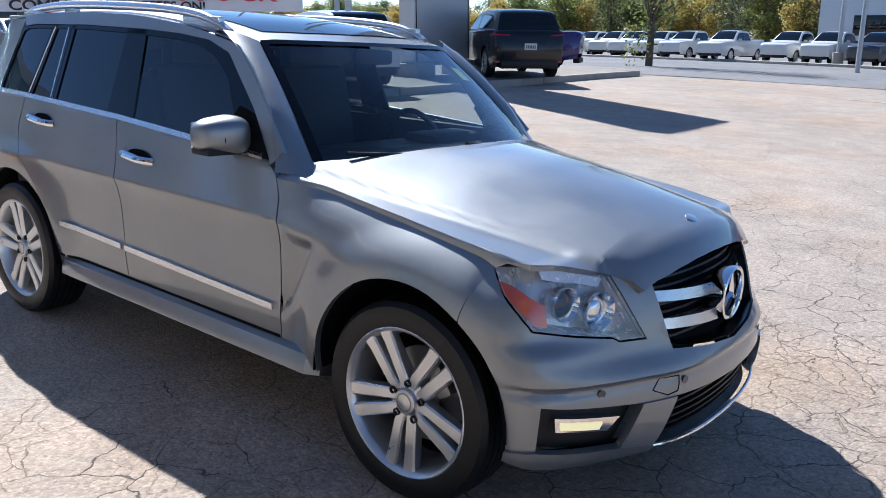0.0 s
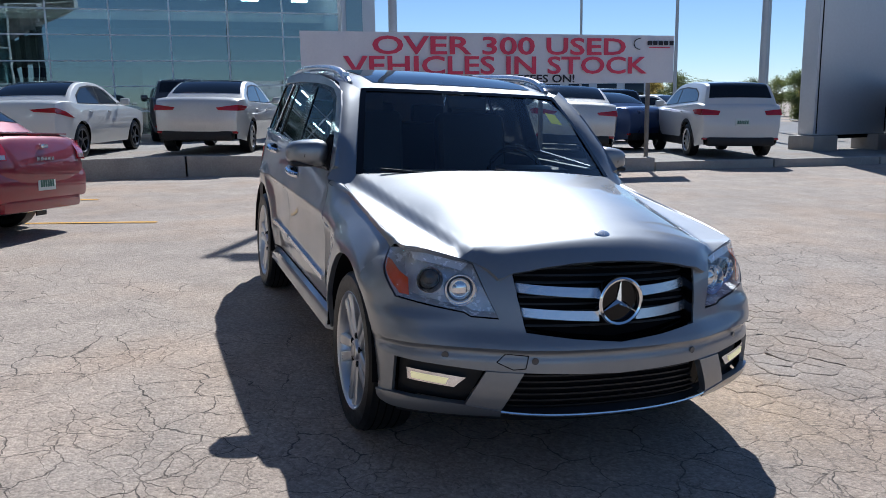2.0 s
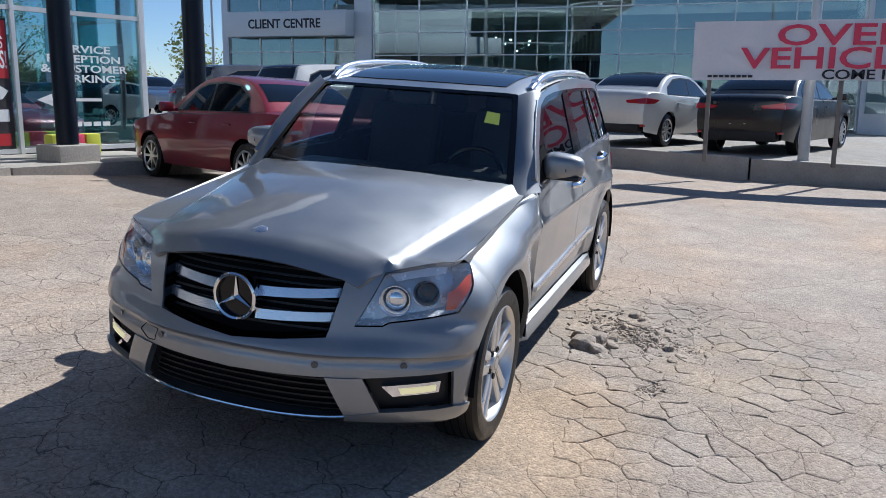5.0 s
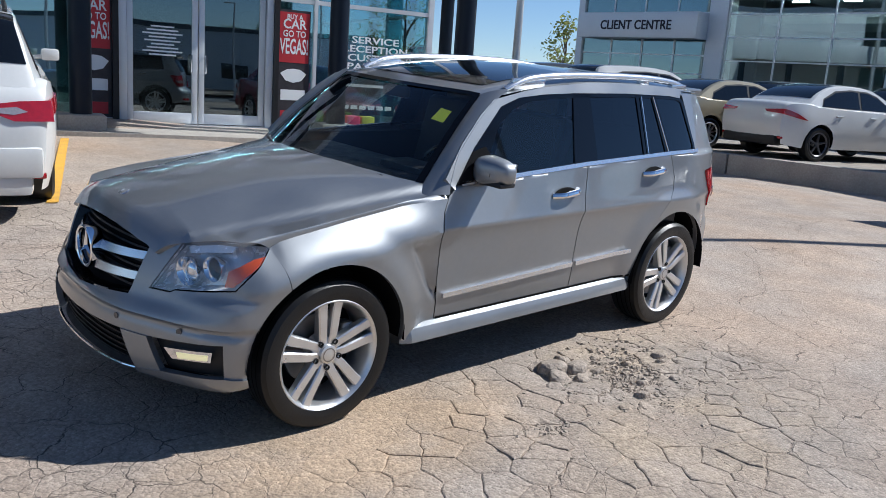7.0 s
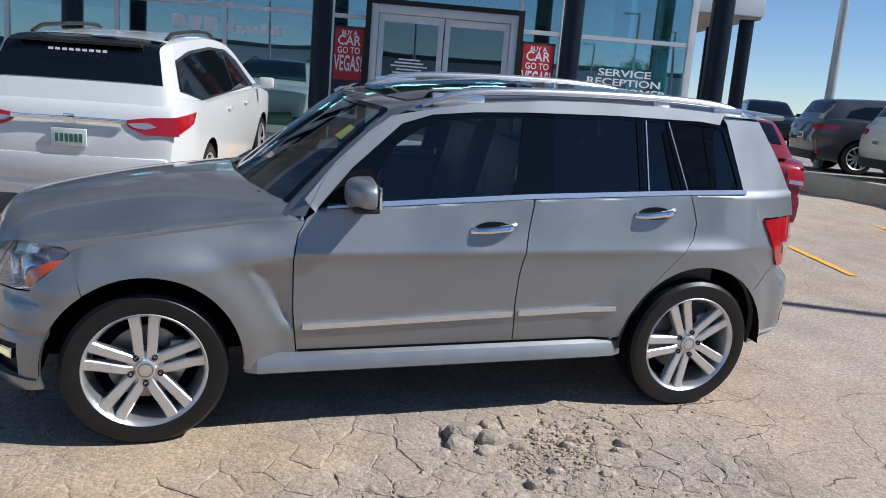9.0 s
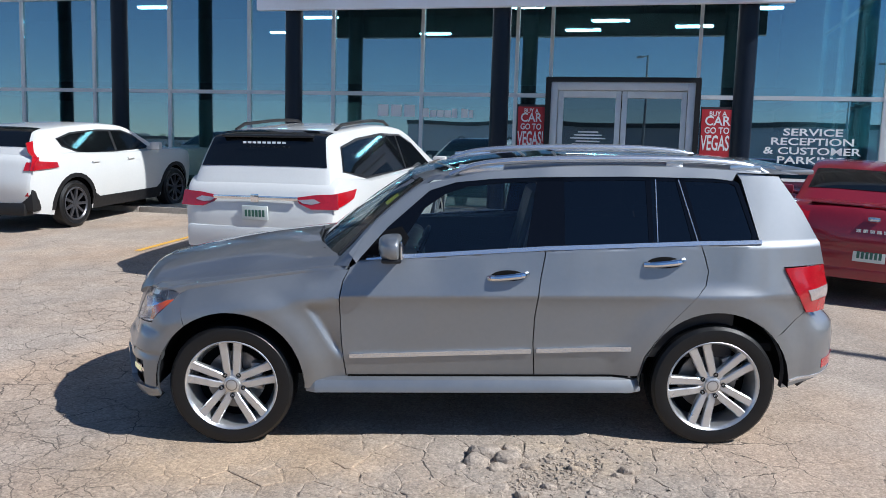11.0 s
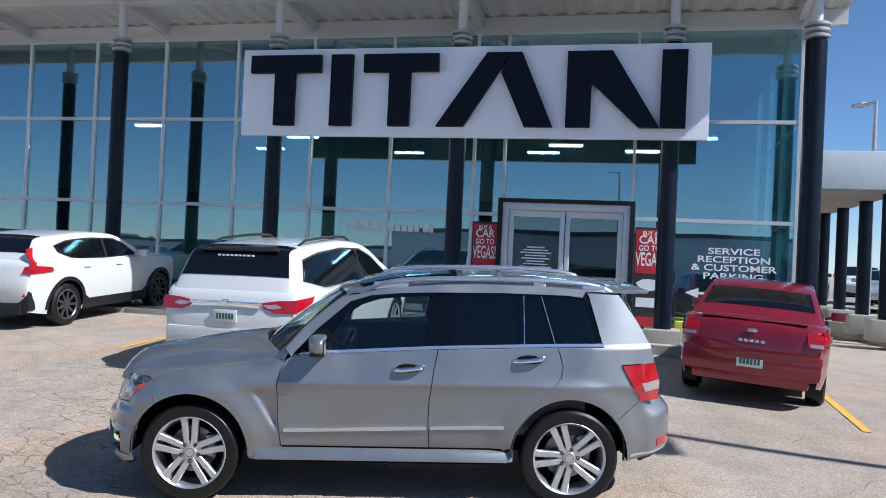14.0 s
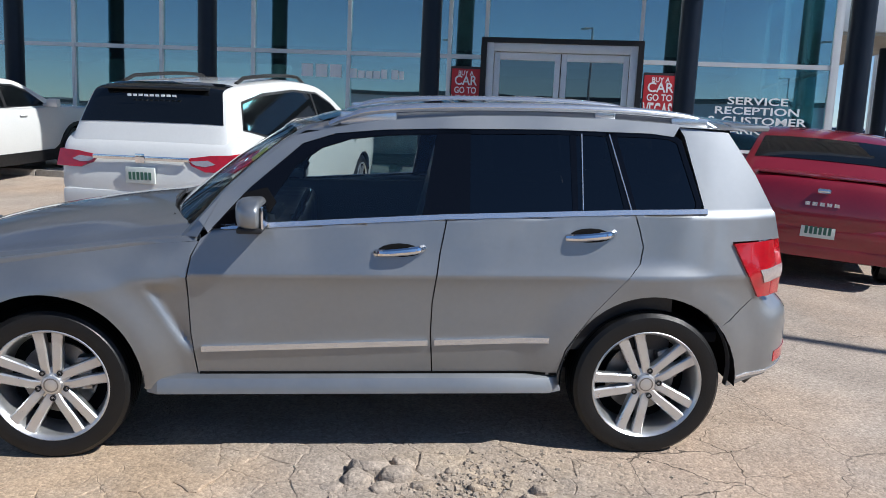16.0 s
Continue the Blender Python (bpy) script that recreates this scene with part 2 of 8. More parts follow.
def box(bm, c, s, bevel=0.0, m=None, seg=2):
    r = bmesh.ops.create_cube(bm, size=1.0)
    vs = r["verts"]
    bmesh.ops.scale(bm, vec=s, verts=vs)
    if bevel:
        es = list({e for v in vs for e in v.link_edges})
        rb = bmesh.ops.bevel(bm, geom=es, offset=bevel, segments=seg, affect="EDGES", profile=0.6)
        vs = list({v for f in rb["faces"] for v in f.verts} | {v for v in vs if v.is_valid})
    bmesh.ops.translate(bm, vec=c, verts=vs)
    if m is not None:
        bmesh.ops.transform(bm, matrix=m, verts=vs)
    return vs


def newbox(c, s, bevel=0.0):
    bm = bmesh.new()
    box(bm, c, s, bevel)
    return bm


def lathe(bm, prof, n=32, axis="y", c=(0, 0, 0)):
    """prof: (distance along the axis, radius). Turned round the axis through c."""
    rings = []
    for a, r in prof:
        ring = []
        for i in range(n):
            t = 2 * math.pi * i / n
            p = {"y": (r * math.cos(t), a, r * math.sin(t)), "z": (r * math.cos(t), r * math.sin(t), a), "x": (a, r * math.cos(t), r * math.sin(t))}[axis]
            ring.append(bm.verts.new(Vector(p) + Vector(c)))
        rings.append(ring)
    for r0, r1 in zip(rings, rings[1:]):
        for i in range(n):
            bm.faces.new((r0[i], r0[(i + 1) % n], r1[(i + 1) % n], r1[i]))
    return rings


def tube(bm, pts, r, n=8, flat=1.0):
    pts = [Vector(p) for p in pts]
    rings = []
    for i, p in enumerate(pts):
        d = (pts[min(i + 1, len(pts) - 1)] - pts[max(i - 1, 0)]).normalized()
        up = Vector((0, 0, 1)) if abs(d.z) < 0.9 else Vector((0, 1, 0))
        a = d.cross(up).normalized()
        b = a.cross(d)
        rr = r[i] if isinstance(r, (list, tuple)) else r
        rings.append([bm.verts.new(p + a * math.cos(2 * math.pi * k / n) * rr + b * math.sin(2 * math.pi * k / n) * rr * flat) for k in range(n)])
    for r0, r1 in zip(rings, rings[1:]):
        for k in range(n):
            bm.faces.new((r0[k], r0[(k + 1) % n], r1[(k + 1) % n], r1[k]))
    bm.faces.new(rings[0])
    bm.faces.new(rings[-1][::-1])


def curve_pts(pts, n=8):
    """Catmull-Rom through pts."""
    pts = [Vector(p) for p in pts]
    out = []
    for i in range(len(pts) - 1):
        p0, p1, p2, p3 = pts[max(i - 1, 0)], pts[i], pts[i + 1], pts[min(i + 2, len(pts) - 1)]
        for k in range(n):
            t = k / n
            out.append(0.5 * ((2 * p1) + (p2 - p0) * t + (2 * p0 - 5 * p1 + 4 * p2 - p3) * t * t + (3 * p1 - p0 - 3 * p2 + p3) * t ** 3))
    out.append(pts[-1])
    return out


def arc(cx, cz, r, a0, a1, n=14):
    return [(cx + r * math.cos(radians(a0 + (a1 - a0) * i / n)), cz + r * math.sin(radians(a0 + (a1 - a0) * i / n))) for i in range(n + 1)]


def panel(poly, fn, du=0.07, dv=0.05, thick=0.0, mirror=False, bm=None):
    """A sheet cut out to the outline poly (u, v), laid on the surface fn(u, v) -> (x, y, z)."""
    own = bmesh.new()
    vs = [own.verts.new((p[0], p[1], 0)) for p in poly]
    own.faces.new(vs)
    us, ws = [p[0] for p in poly], [p[1] for p in poly]
    u = math.floor(min(us) / du) * du + du
    while u < max(us):
        bmesh.ops.bisect_plane(own, geom=own.verts[:] + own.edges[:] + own.faces[:], plane_co=(u, 0, 0), plane_no=(1, 0, 0))
        u += du
    v = math.floor(min(ws) / dv) * dv + dv
    while v < max(ws):
        bmesh.ops.bisect_plane(own, geom=own.verts[:] + own.edges[:] + own.faces[:], plane_co=(0, v, 0), plane_no=(0, 1, 0))
        v += dv
    edge = [e for e in own.edges if len(e.link_faces) == 1]
    if thick:
        r = bmesh.ops.extrude_edge_only(own, edges=edge)
        for vv in [g for g in r["geom"] if isinstance(g, bmesh.types.BMVert)]:
            vv.co.z = -1
    eps = 0.004
    for vv in own.verts:
        a, b, d = vv.co
        p = Vector(fn(a, b))
        if d < 0:
            n = (Vector(fn(a + eps, b)) - p).cross(Vector(fn(a, b + eps)) - p).normalized()
            if n.dot(p - Vector((p.x * 0.6, 0, 0.7))) < 0:
                n = -n
            p = p - n * thick
        vv.co = p
    if mirror:
        for vv in own.verts:
            vv.co.y = -vv.co.y
    if bm is None:
        return own
    tmp = bpy.data.meshes.new("tmp")
    own.to_mesh(tmp)
    own.free()
    bm.from_mesh(tmp)
    bpy.data.meshes.remove(tmp)
    return bm


def lerp_table(tab, x):
    if x <= tab[0][0]:
        return tab[0][1]
    for (a, p), (b, q) in zip(tab, tab[1:]):
        if x <= b:
            return p + (q - p) * (x - a) / (b - a)
    return tab[-1][1]


def smooth_table(tab, x):
    if x <= tab[0][0]:
        return tab[0][1]
    n = len(tab)
    for i in range(n - 1):
        if x <= tab[i + 1][0]:
            x0, y0 = tab[i]
            x1, y1 = tab[i + 1]
            h = x1 - x0
            m0 = (tab[i + 1][1] - tab[i - 1][1]) / (tab[i + 1][0] - tab[i - 1][0]) if i else (y1 - y0) / h
            m1 = (tab[i + 2][1] - y0) / (tab[i + 2][0] - x0) if i < n - 2 else (y1 - y0) / h
            t = (x - x0) / h
            return (2 * t ** 3 - 3 * t * t + 1) * y0 + (t ** 3 - 2 * t * t + t) * h * m0 + (-2 * t ** 3 + 3 * t * t) * y1 + (t ** 3 - t * t) * h * m1
    return tab[-1][1]


def text(name, body, size, m, material, parent=None, extrude=0.004, align="CENTER", stretch=1.0, space=1.0, label="", width=0.0):
    cu = bpy.data.curves.new(name, "FONT")
    cu.body, cu.size, cu.extrude, cu.align_x, cu.space_character = body, size, extrude, align, space
    cu.align_y = "CENTER"
    cu.resolution_u = 3
    cu.offset = size * 0.018
    cu.materials.append(material)
    ob = new(name, cu)
    if width:
        bpy.context.view_layer.update()
        stretch = width / max(0.01, ob.dimensions.x)
    ob.matrix_world = m @ Matrix.Diagonal((stretch, 1, 1, 1))
    if parent:
        ob.parent = parent
        ob.matrix_parent_inverse = parent.matrix_world.inverted()
    if label:
        ob["label"] = label
    return ob


# ---- ground: the lot falls gently towards the street ----
def ease(t):
    t = max(0.0, min(1.0, t))
    return t * t * (3 - 2 * t)


def G(x, y):
    """Height of the lot: it falls to the street side and levels out beside the kerb wall."""
    wx = ease((x + 8) / 7)
    if y < 0:
        zy = 0.056 * min(12.0, -y) * wx + 0.02 * (1 - wx)
    else:
        zy = -0.056 * 2.5 * math.tanh(y / 2.5) - 0.02 * max(0.0, min(y, 75) - 4) - 0.017 * max(0.0, min(y, 60) - 22) + 0.02 * (1 - wx) * (1 - ease(y / 4))
    zx = -0.324 * math.tanh(x / 12)
    if x < 0:
        wy = ease(y / 5)
        zx = zx * wy + 0.10 * math.tanh(-0.27 * x) * (1 - wy)
    return zx + zy


def kerb_x(y):
    return lerp_table(((-1.0, -11.3), (5.0, -9.3)), y)


def kerb_h(y):
    return lerp_table(((3.0, 0.36), (9.0, 0.15)), y)


def U(x, y):
    """The neighbouring lot, a kerb's height above this one."""
    return G(max(x, kerb_x(y) - 2), min(y, 21)) + kerb_h(y)


# ---- asphalt ----
def asphalt(name, base, crack=1.0, bright=1.0):
    m = bpy.data.materials.new(name)
    m.use_nodes = True
    nt = m.node_tree
    L = nt.links.new
    b = nt.nodes["Principled BSDF"]
    tc = nt.nodes.new("ShaderNodeTexCoord")

    def noise_node(scale, detail=5, rough=0.55):
        n = nt.nodes.new("ShaderNodeTexNoise")
        n.inputs["Scale"].default_value, n.inputs["Detail"].default_value, n.inputs["Roughness"].default_value = scale, detail, rough
        L(tc.outputs["Object"], n.inputs["Vector"])
        return n

    def rng(src, a, bb, c, d):
        r = nt.nodes.new("ShaderNodeMapRange")
        r.inputs[1].default_value, r.inputs[2].default_value, r.inputs[3].default_value, r.inputs[4].default_value = a, bb, c, d
        L(src, r.inputs[0])
        return r.outputs[0]

    def mth(op, a, bb):
        n = nt.nodes.new("ShaderNodeMath")
        n.operation = op
        for i, v in enumerate((a, bb)):
            if isinstance(v, (int, float)):
                n.inputs[i].default_value = v
            else:
                L(v, n.inputs[i])
        return n.outputs[0]

    def warped(scale, amount, base_out):
        w = noise_node(scale, 3)
        v = nt.nodes.new("ShaderNodeVectorMath")
        v.operation = "MULTIPLY_ADD"
        v.inputs[1].default_value = (amount, amount, 0.0)
        L(w.outputs["Color"], v.inputs[0])
        L(base_out, v.inputs[2])
        return v.outputs[0]

    wv = warped(17.0, 0.055, warped(2.4, 0.30, tc.outputs["Object"]))

    def cracks(scale, width):
        v = nt.nodes.new("ShaderNodeTexVoronoi")
        v.feature = "DISTANCE_TO_EDGE"
        v.voronoi_dimensions = "2D"
        v.inputs["Scale"].default_value = scale
        L(wv, v.inputs["Vector"])
        return rng(v.outputs["Distance"], width * 0.35, width, 1.0, 0.0)

    # crazed areas: strongest where the lot has broken up, patchy elsewhere
    def area(cx, cy, sx, sy):
        g = nt.nodes.new("ShaderNodeVectorMath")
        g.operation = "MULTIPLY_ADD"
        g.inputs[1].default_value, g.inputs[2].default_value = (1 / sx, 1 / sy, 0), (-cx / sx, -cy / sy, 0)
        L(tc.outputs["Object"], g.inputs[0])
        ln = nt.nodes.new("ShaderNodeVectorMath")
        ln.operation = "LENGTH"
        L(g.outputs[0], ln.inputs[0])
        return rng(ln.outputs["Value"], 0.55, 1.25, 0.28, 0.0)

    worn = mth("ADD", mth("ADD", area(0.6, 3.0, 3.6, 2.4), area(0.6, -3.0, 3.4, 2.0)), area(3.2, -0.6, 2.6, 3.6))
    zn = mth("ADD", noise_node(0.55, 4).outputs[0], worn)
    zone = rng(zn, 0.56, 0.70, 0.0, 1.0)
    gaps = rng(noise_node(2.0, 3).outputs[0], 0.38, 0.52, 0.0, 1.0)
    c1 = mth("MULTIPLY", cracks(3.6, 0.016), mth("MULTIPLY", zone, rng(noise_node(1.7, 3).outputs[0], 0.42, 0.56, 0.05, 1.0)))
    c2 = mth("MULTIPLY", cracks(7.5, 0.022), mth("MULTIPLY", rng(zn, 0.74, 0.92, 0.0, 0.7), gaps))
    c0 = mth("MULTIPLY", mth("MULTIPLY", cracks(0.55, 0.0028), 0.5), gaps)
    ck = mth("MULTIPLY", mth("MAXIMUM", mth("MAXIMUM", c1, c2), c0), crack)
    stone = nt.nodes.new("ShaderNodeTexVoronoi")
    stone.inputs["Scale"].default_value = 70
    L(tc.outputs["Object"], stone.inputs["Vector"])
    big = rng(noise_node(0.22, 4).outputs[0], 0.3, 0.7, 0.86, 1.12)
    mid = rng(noise_node(2.6, 5).outputs[0], 0.3, 0.7, 0.86, 1.12)
    grit = rng(noise_node(45, 5, 0.85).outputs[0], 0.28, 0.72, 0.66, 1.34)
    sp = rng(stone.outputs["Color"], 0.0, 1.0, 0.74, 1.26)
    f = mth("MULTIPLY", mth("MULTIPLY", mth("MULTIPLY", big, mid), grit), sp)
    tint = nt.nodes.new("ShaderNodeMixRGB")
    tint.inputs[1].default_value = (*base, 1)
    tint.inputs[2].default_value = (base[0] * 1.10, base[1] * 0.98, base[2] * 0.86, 1)
    L(rng(noise_node(0.5, 5).outputs[0], 0.45, 0.68, 0.0, 1.0), tint.inputs[0])
    sand = nt.nodes.new("ShaderNodeMixRGB")
    sand.inputs[2].default_value = (0.43, 0.335, 0.235, 1)
    dust = mth("ADD", mth("ADD", area(-0.65, 1.05, 0.6, 0.35), area(1.25, 0.88, 0.75, 0.36)), area(-0.1, 1.9, 0.9, 0.5))
    L(mth("MULTIPLY", mth("MULTIPLY", dust, 2.6), rng(noise_node(3.0, 4).outputs[0], 0.38, 0.60, 0.15, 1.0)), sand.inputs[0])
    drift = mth("MULTIPLY", mth("MULTIPLY", area(1.30, 1.08, 0.95, 0.46), 3.4), rng(noise_node(4.0, 4).outputs[0], 0.30, 0.55, 0.45, 1.0))
    blown = nt.nodes.new("ShaderNodeMixRGB")
    blown.inputs[2].default_value = (0.43, 0.315, 0.21, 1)
    L(drift, blown.inputs[0])
    L(sand.outputs[0], blown.inputs[1])
    ck = mth("MULTIPLY", ck, mth("SUBTRACT", 1.0, drift))
    L(tint.outputs[0], sand.inputs[1])
    mul = nt.nodes.new("ShaderNodeVectorMath")
    mul.operation = "MULTIPLY"
    L(blown.outputs[0], mul.inputs[0])
    L(f, mul.inputs[1])
    mix = nt.nodes.new("ShaderNodeMixRGB")
    mix.inputs[2].default_value = (0.035, 0.029, 0.024, 1)
    L(mth("MULTIPLY", ck, 0.80), mix.inputs[0])
    L(mul.outputs[0], mix.inputs[1])
    L(mix.outputs[0], b.inputs["Base Color"])
    b.inputs["Roughness"].default_value = 0.82
    b.inputs["Specular IOR Level"].default_value = 0.4
    h = mth("SUBTRACT", mth("ADD", mth("MULTIPLY", noise_node(60, 4, 0.8).outputs[0], 0.35), mth("MULTIPLY", stone.outputs["Distance"], -0.35)), mth("MULTIPLY", ck, 1.6))
    bp = nt.nodes.new("ShaderNodeBump")
    bp.inputs["Strength"].default_value, bp.inputs["Distance"].default_value = 0.75, 0.012
    L(h, bp.inputs["Height"])
    L(bp.outputs[0], b.inputs["Normal"])
    return m


M_ASPH = asphalt("worn_tan_asphalt", (0.362, 0.300, 0.246), 0.95)
M_SLAB = asphalt("broken_tan_asphalt", (0.345, 0.288, 0.236), 0.30)
M_ASPH2 = asphalt("grey_asphalt", (0.27, 0.250, 0.225), 0.35)
M_ASPH3 = asphalt("street_asphalt", (0.20, 0.20, 0.205), 0.15)


def axis_steps(lo, hi, fine_lo, fine_hi, step):
    a = [fine_lo + step * i for i in range(int(round((fine_hi - fine_lo) / step)) + 1)]
    s, x = step, fine_lo
    left = []
    while x > lo:
        s *= 1.22
        x -= s
        left.append(x)
    s, x = step, fine_hi
    right = []
    while x < hi:
        s *= 1.22
        x += s
        right.append(x)
    return left[::-1] + a + right


def sheet(xs, ys, fz):
    me = bpy.data.meshes.new("sheet")
    vs = [(x, y, fz(x, y)) for y in ys for x in xs]
    n = len(xs)
    fs = [(j * n + i, j * n + i + 1, (j + 1) * n + i + 1, (j + 1) * n + i) for j in range(len(ys) - 1) for i in range(n - 1)]
    me.from_pydata(vs, [], fs)
    for p in me.polygons:
        p.use_smooth = True
    return me


HOLES = ((-0.35, 1.32, 0.45), (-0.72, 1.12, 0.30), (-0.12, 1.08, 0.24), (0.53, 1.24, 0.10), (0.51, 1.47, 0.13), (-1.20, 1.34, 0.26), (-0.16, 1.60, 0.22), (-1.10, 1.65, 0.2))


def ground_z(x, y):
    z = G(x, y)
    if abs(x) < 14 and abs(y) < 14:
        z += 0.012 * noise.noise(Vector((x * 0.7, y * 0.7, 0)))
        w = 0.0
        for hx, hy, r in HOLES:
            d = math.hypot(x - hx, (y - hy) * 1.2) / r
            if d < 1.4:
                w = max(w, 1 - (d / 1.4) ** 2)
        if w > 0:
            a = noise.noise(Vector((x * 7, y * 7, 3)))
            b = noise.noise(Vector((x * 19, y * 19, 5)))
            c = noise.noise(Vector((x * 38, y * 38, 8)))
            z -= w ** 0.6 * (0.010 + 0.012 * a + 0.010 * b + 0.005 * c)
    return z


_me = sheet(axis_steps(-900, 900, -1.9, 1.0, 0.022), axis_steps(-900, 900, 0.72, 2.3, 0.022), ground_z)
_me.materials.append(M_ASPH)
ground = tagged(new("ground", _me), "worn tan asphalt parking lot with cracks and potholes", "ground", kind="structure")

# neighbouring lot behind the kerb
_me = sheet([-0.16 - d for d in (0, 1, 2, 4, 8, 14, 22, 40, 80)], [-60, -30] + list(range(-16, 24, 1)) + [23.5], lambda d, y: U(d + kerb_x(y), y))
for v in _me.vertices:
    v.co.x += kerb_x(v.co.y)
_me.materials.append(M_ASPH2)
tagged(new("upper_lot_pavement", _me), "grey paved dealer lot above the kerb", "pavement", kind="structure")

# kerb wall in cast lengths
kerb = empty("kerb_wall", Matrix(), "weathered concrete kerb wall along the raised lot", "kerb", kind="structure")
_y = -16.0
while _y < 23.0:
    bm = bmesh.new()
    z0, z1 = G(kerb_x(_y), _y), G(kerb_x(_y + 2.98), _y + 2.98)
    box(bm, (-0.11, _y + 1.49, (z0 + z1) / 2 + kerb_h(_y + 1.5) - 0.23), (0.24, 2.97, 0.52), 0.03)
    for v in bm.verts:
        v.co.z += (z1 - z0) * ((v.co.y - _y) / 2.98 - 0.5)
        v.co.x += kerb_x(v.co.y) + 0.008 * noise.noise(v.co * 3)
    part("kerb_stone", bm, M_CONC, kerb)
    _y += 3.0

# ---- showroom front: u to the right along the glass, d out from it ----
FO, FU, FN = Vector((-1.70, -9.43, 0)), Vector((-0.9659, 0.2588, 0)), Vector((0.2588, 0.9659, 0))


def F(u, d, z):
    return FO + FU * u + FN * d + Vector((0, 0, z))


FM = Matrix((FU.to_4d(), FN.to_4d(), (0, 0, 1, 0), (0, 0, 0, 1))).transposed()
FM.translation = FO


def fbox(bm, u0, u1, d0, d1, z0, z1, bevel=0.0):
    box(bm, ((u0 + u1) / 2, (d0 + d1) / 2, (z0 + z1) / 2), (u1 - u0, d1 - d0, z1 - z0), bevel)


def fpart(name, u0, u1, d0, d1, z0, z1, material, parent, bevel=0.0, label=""):
    """A block in the showroom's own axes, under a thing that stands at FM."""
    bm = bmesh.new()
    fbox(bm, u0, u1, d0, d1, z0, z1, bevel)
    return part(name, bm, material, parent, label)


Z_FLOOR, Z_R1, Z_R2, Z_TOP = 0.48, 2.66, 4.52, 6.28
U_COLS = [-0.62 - 1.77 * i for i in range(15)][::-1]
facade = empty("showroom_front", FM, "glazed showroom front with aluminium mullions and blue glass", "facade", kind="structure")
LEFT, RIGHT = U_COLS[0], 5.45
edges_u = U_COLS + [0.0, 2.52, 3.25, RIGHT]
for i, u in enumerate(edges_u):
    if u in (0.0, 2.52):
        fpart("mullion", u - 0.03, u + 0.03, -0.06, 0.06, 2.90, Z_TOP, M_MULL, facade)
    else:
        fpart("mullion", u - 0.03, u + 0.03, -0.06, 0.06, Z_FLOOR, Z_TOP, M_MULL, facade)
for z in (Z_FLOOR + 0.05, Z_R1, Z_R2, Z_TOP):
    for u0, u1 in zip(edges_u, edges_u[1:]):
        if u0 == 0.0 and z < 2.9:
            continue
        fpart("transom", u0 + 0.03, u1 - 0.03, -0.05, 0.05, z - 0.035, z + 0.035, M_MULL, facade)
rows_z = (Z_FLOOR + 0.085, Z_R1, Z_R2, Z_TOP)
for u0, u1 in zip(edges_u, edges_u[1:]):
    for z0, z1 in zip(rows_z, rows_z[1:]):
        if u0 == 0.0 and z0 < 1:
            continue
        zz0 = 2.93 if u0 == 0.0 and z0 < 3 else z0
        ob = fpart("pane", u0 + 0.03, u1 - 0.03, -0.012, 0.012, zz0 + 0.035, z1 - 0.035, M_FGLASS, facade)
        ob.visible_shadow = False

# the return wall at the corner, roof and back, closing the showroom
back = empty("showroom_walls", FM, "showroom side and back walls, floor and roof", "wall", kind="structure")
fpart("side_wall", RIGHT + 0.03, RIGHT + 0.09, -14, -6.0, 0.0, Z_TOP + 0.4, M_PANEL, back)
fpart("side_sill", RIGHT - 0.02, RIGHT + 0.09, -6.0, 0.04, 0.0, Z_FLOOR, M_PANEL, back)
fpart("side_head", RIGHT - 0.02, RIGHT + 0.09, -6.0, 0.04, Z_TOP, Z_TOP + 0.4, M_PANEL, back)
for d in (-6.0, -4.0, -2.0, 0.0):
    fpart("mullion", RIGHT - 0.03 if d < 0 else RIGHT + 0.032, RIGHT + 0.09, d - 0.03, d + 0.03, Z_FLOOR, Z_TOP, M_MULL, back)
for z0, z1 in ((Z_FLOOR, Z_R1), (Z_R1, Z_R2), (Z_R2, Z_TOP)):
    fpart("transom", RIGHT + 0.0, RIGHT + 0.06, -5.96, -0.04, z1 - 0.035, z1 + 0.03, M_MULL, back)
    for d in (-6.0, -4.0, -2.0):
        ob = fpart("pane", RIGHT + 0.02, RIGHT + 0.04, d + 0.03, d + 1.97, z0 + 0.035, z1 - 0.04, M_SGLASS, back)
        ob.visible_shadow = False
fpart("back_wall", LEFT - 3, RIGHT + 0.2, -14.2, -14, 0.0, Z_TOP + 0.4, M_INTW, back)
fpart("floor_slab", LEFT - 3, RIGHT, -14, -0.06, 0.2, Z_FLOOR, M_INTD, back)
fpart("left_wall", LEFT - 3.2, LEFT - 3.0, -14, 0.0, 0.0, Z_TOP + 0.4, M_PANEL, back)
fpart("wing_wall", LEFT - 3.0, LEFT - 0.03, -0.2, 0.0, 0.0, Z_TOP + 0.4, M_PANEL, back)
ceil = empty("showroom_ceiling", FM, "pale showroom ceiling", "ceiling", kind="structure")
fpart("ceiling_slab", LEFT - 3, RIGHT, -14, -0.06, Z_TOP + 0.1, Z_TOP + 0.4, M_INTW, ceil)
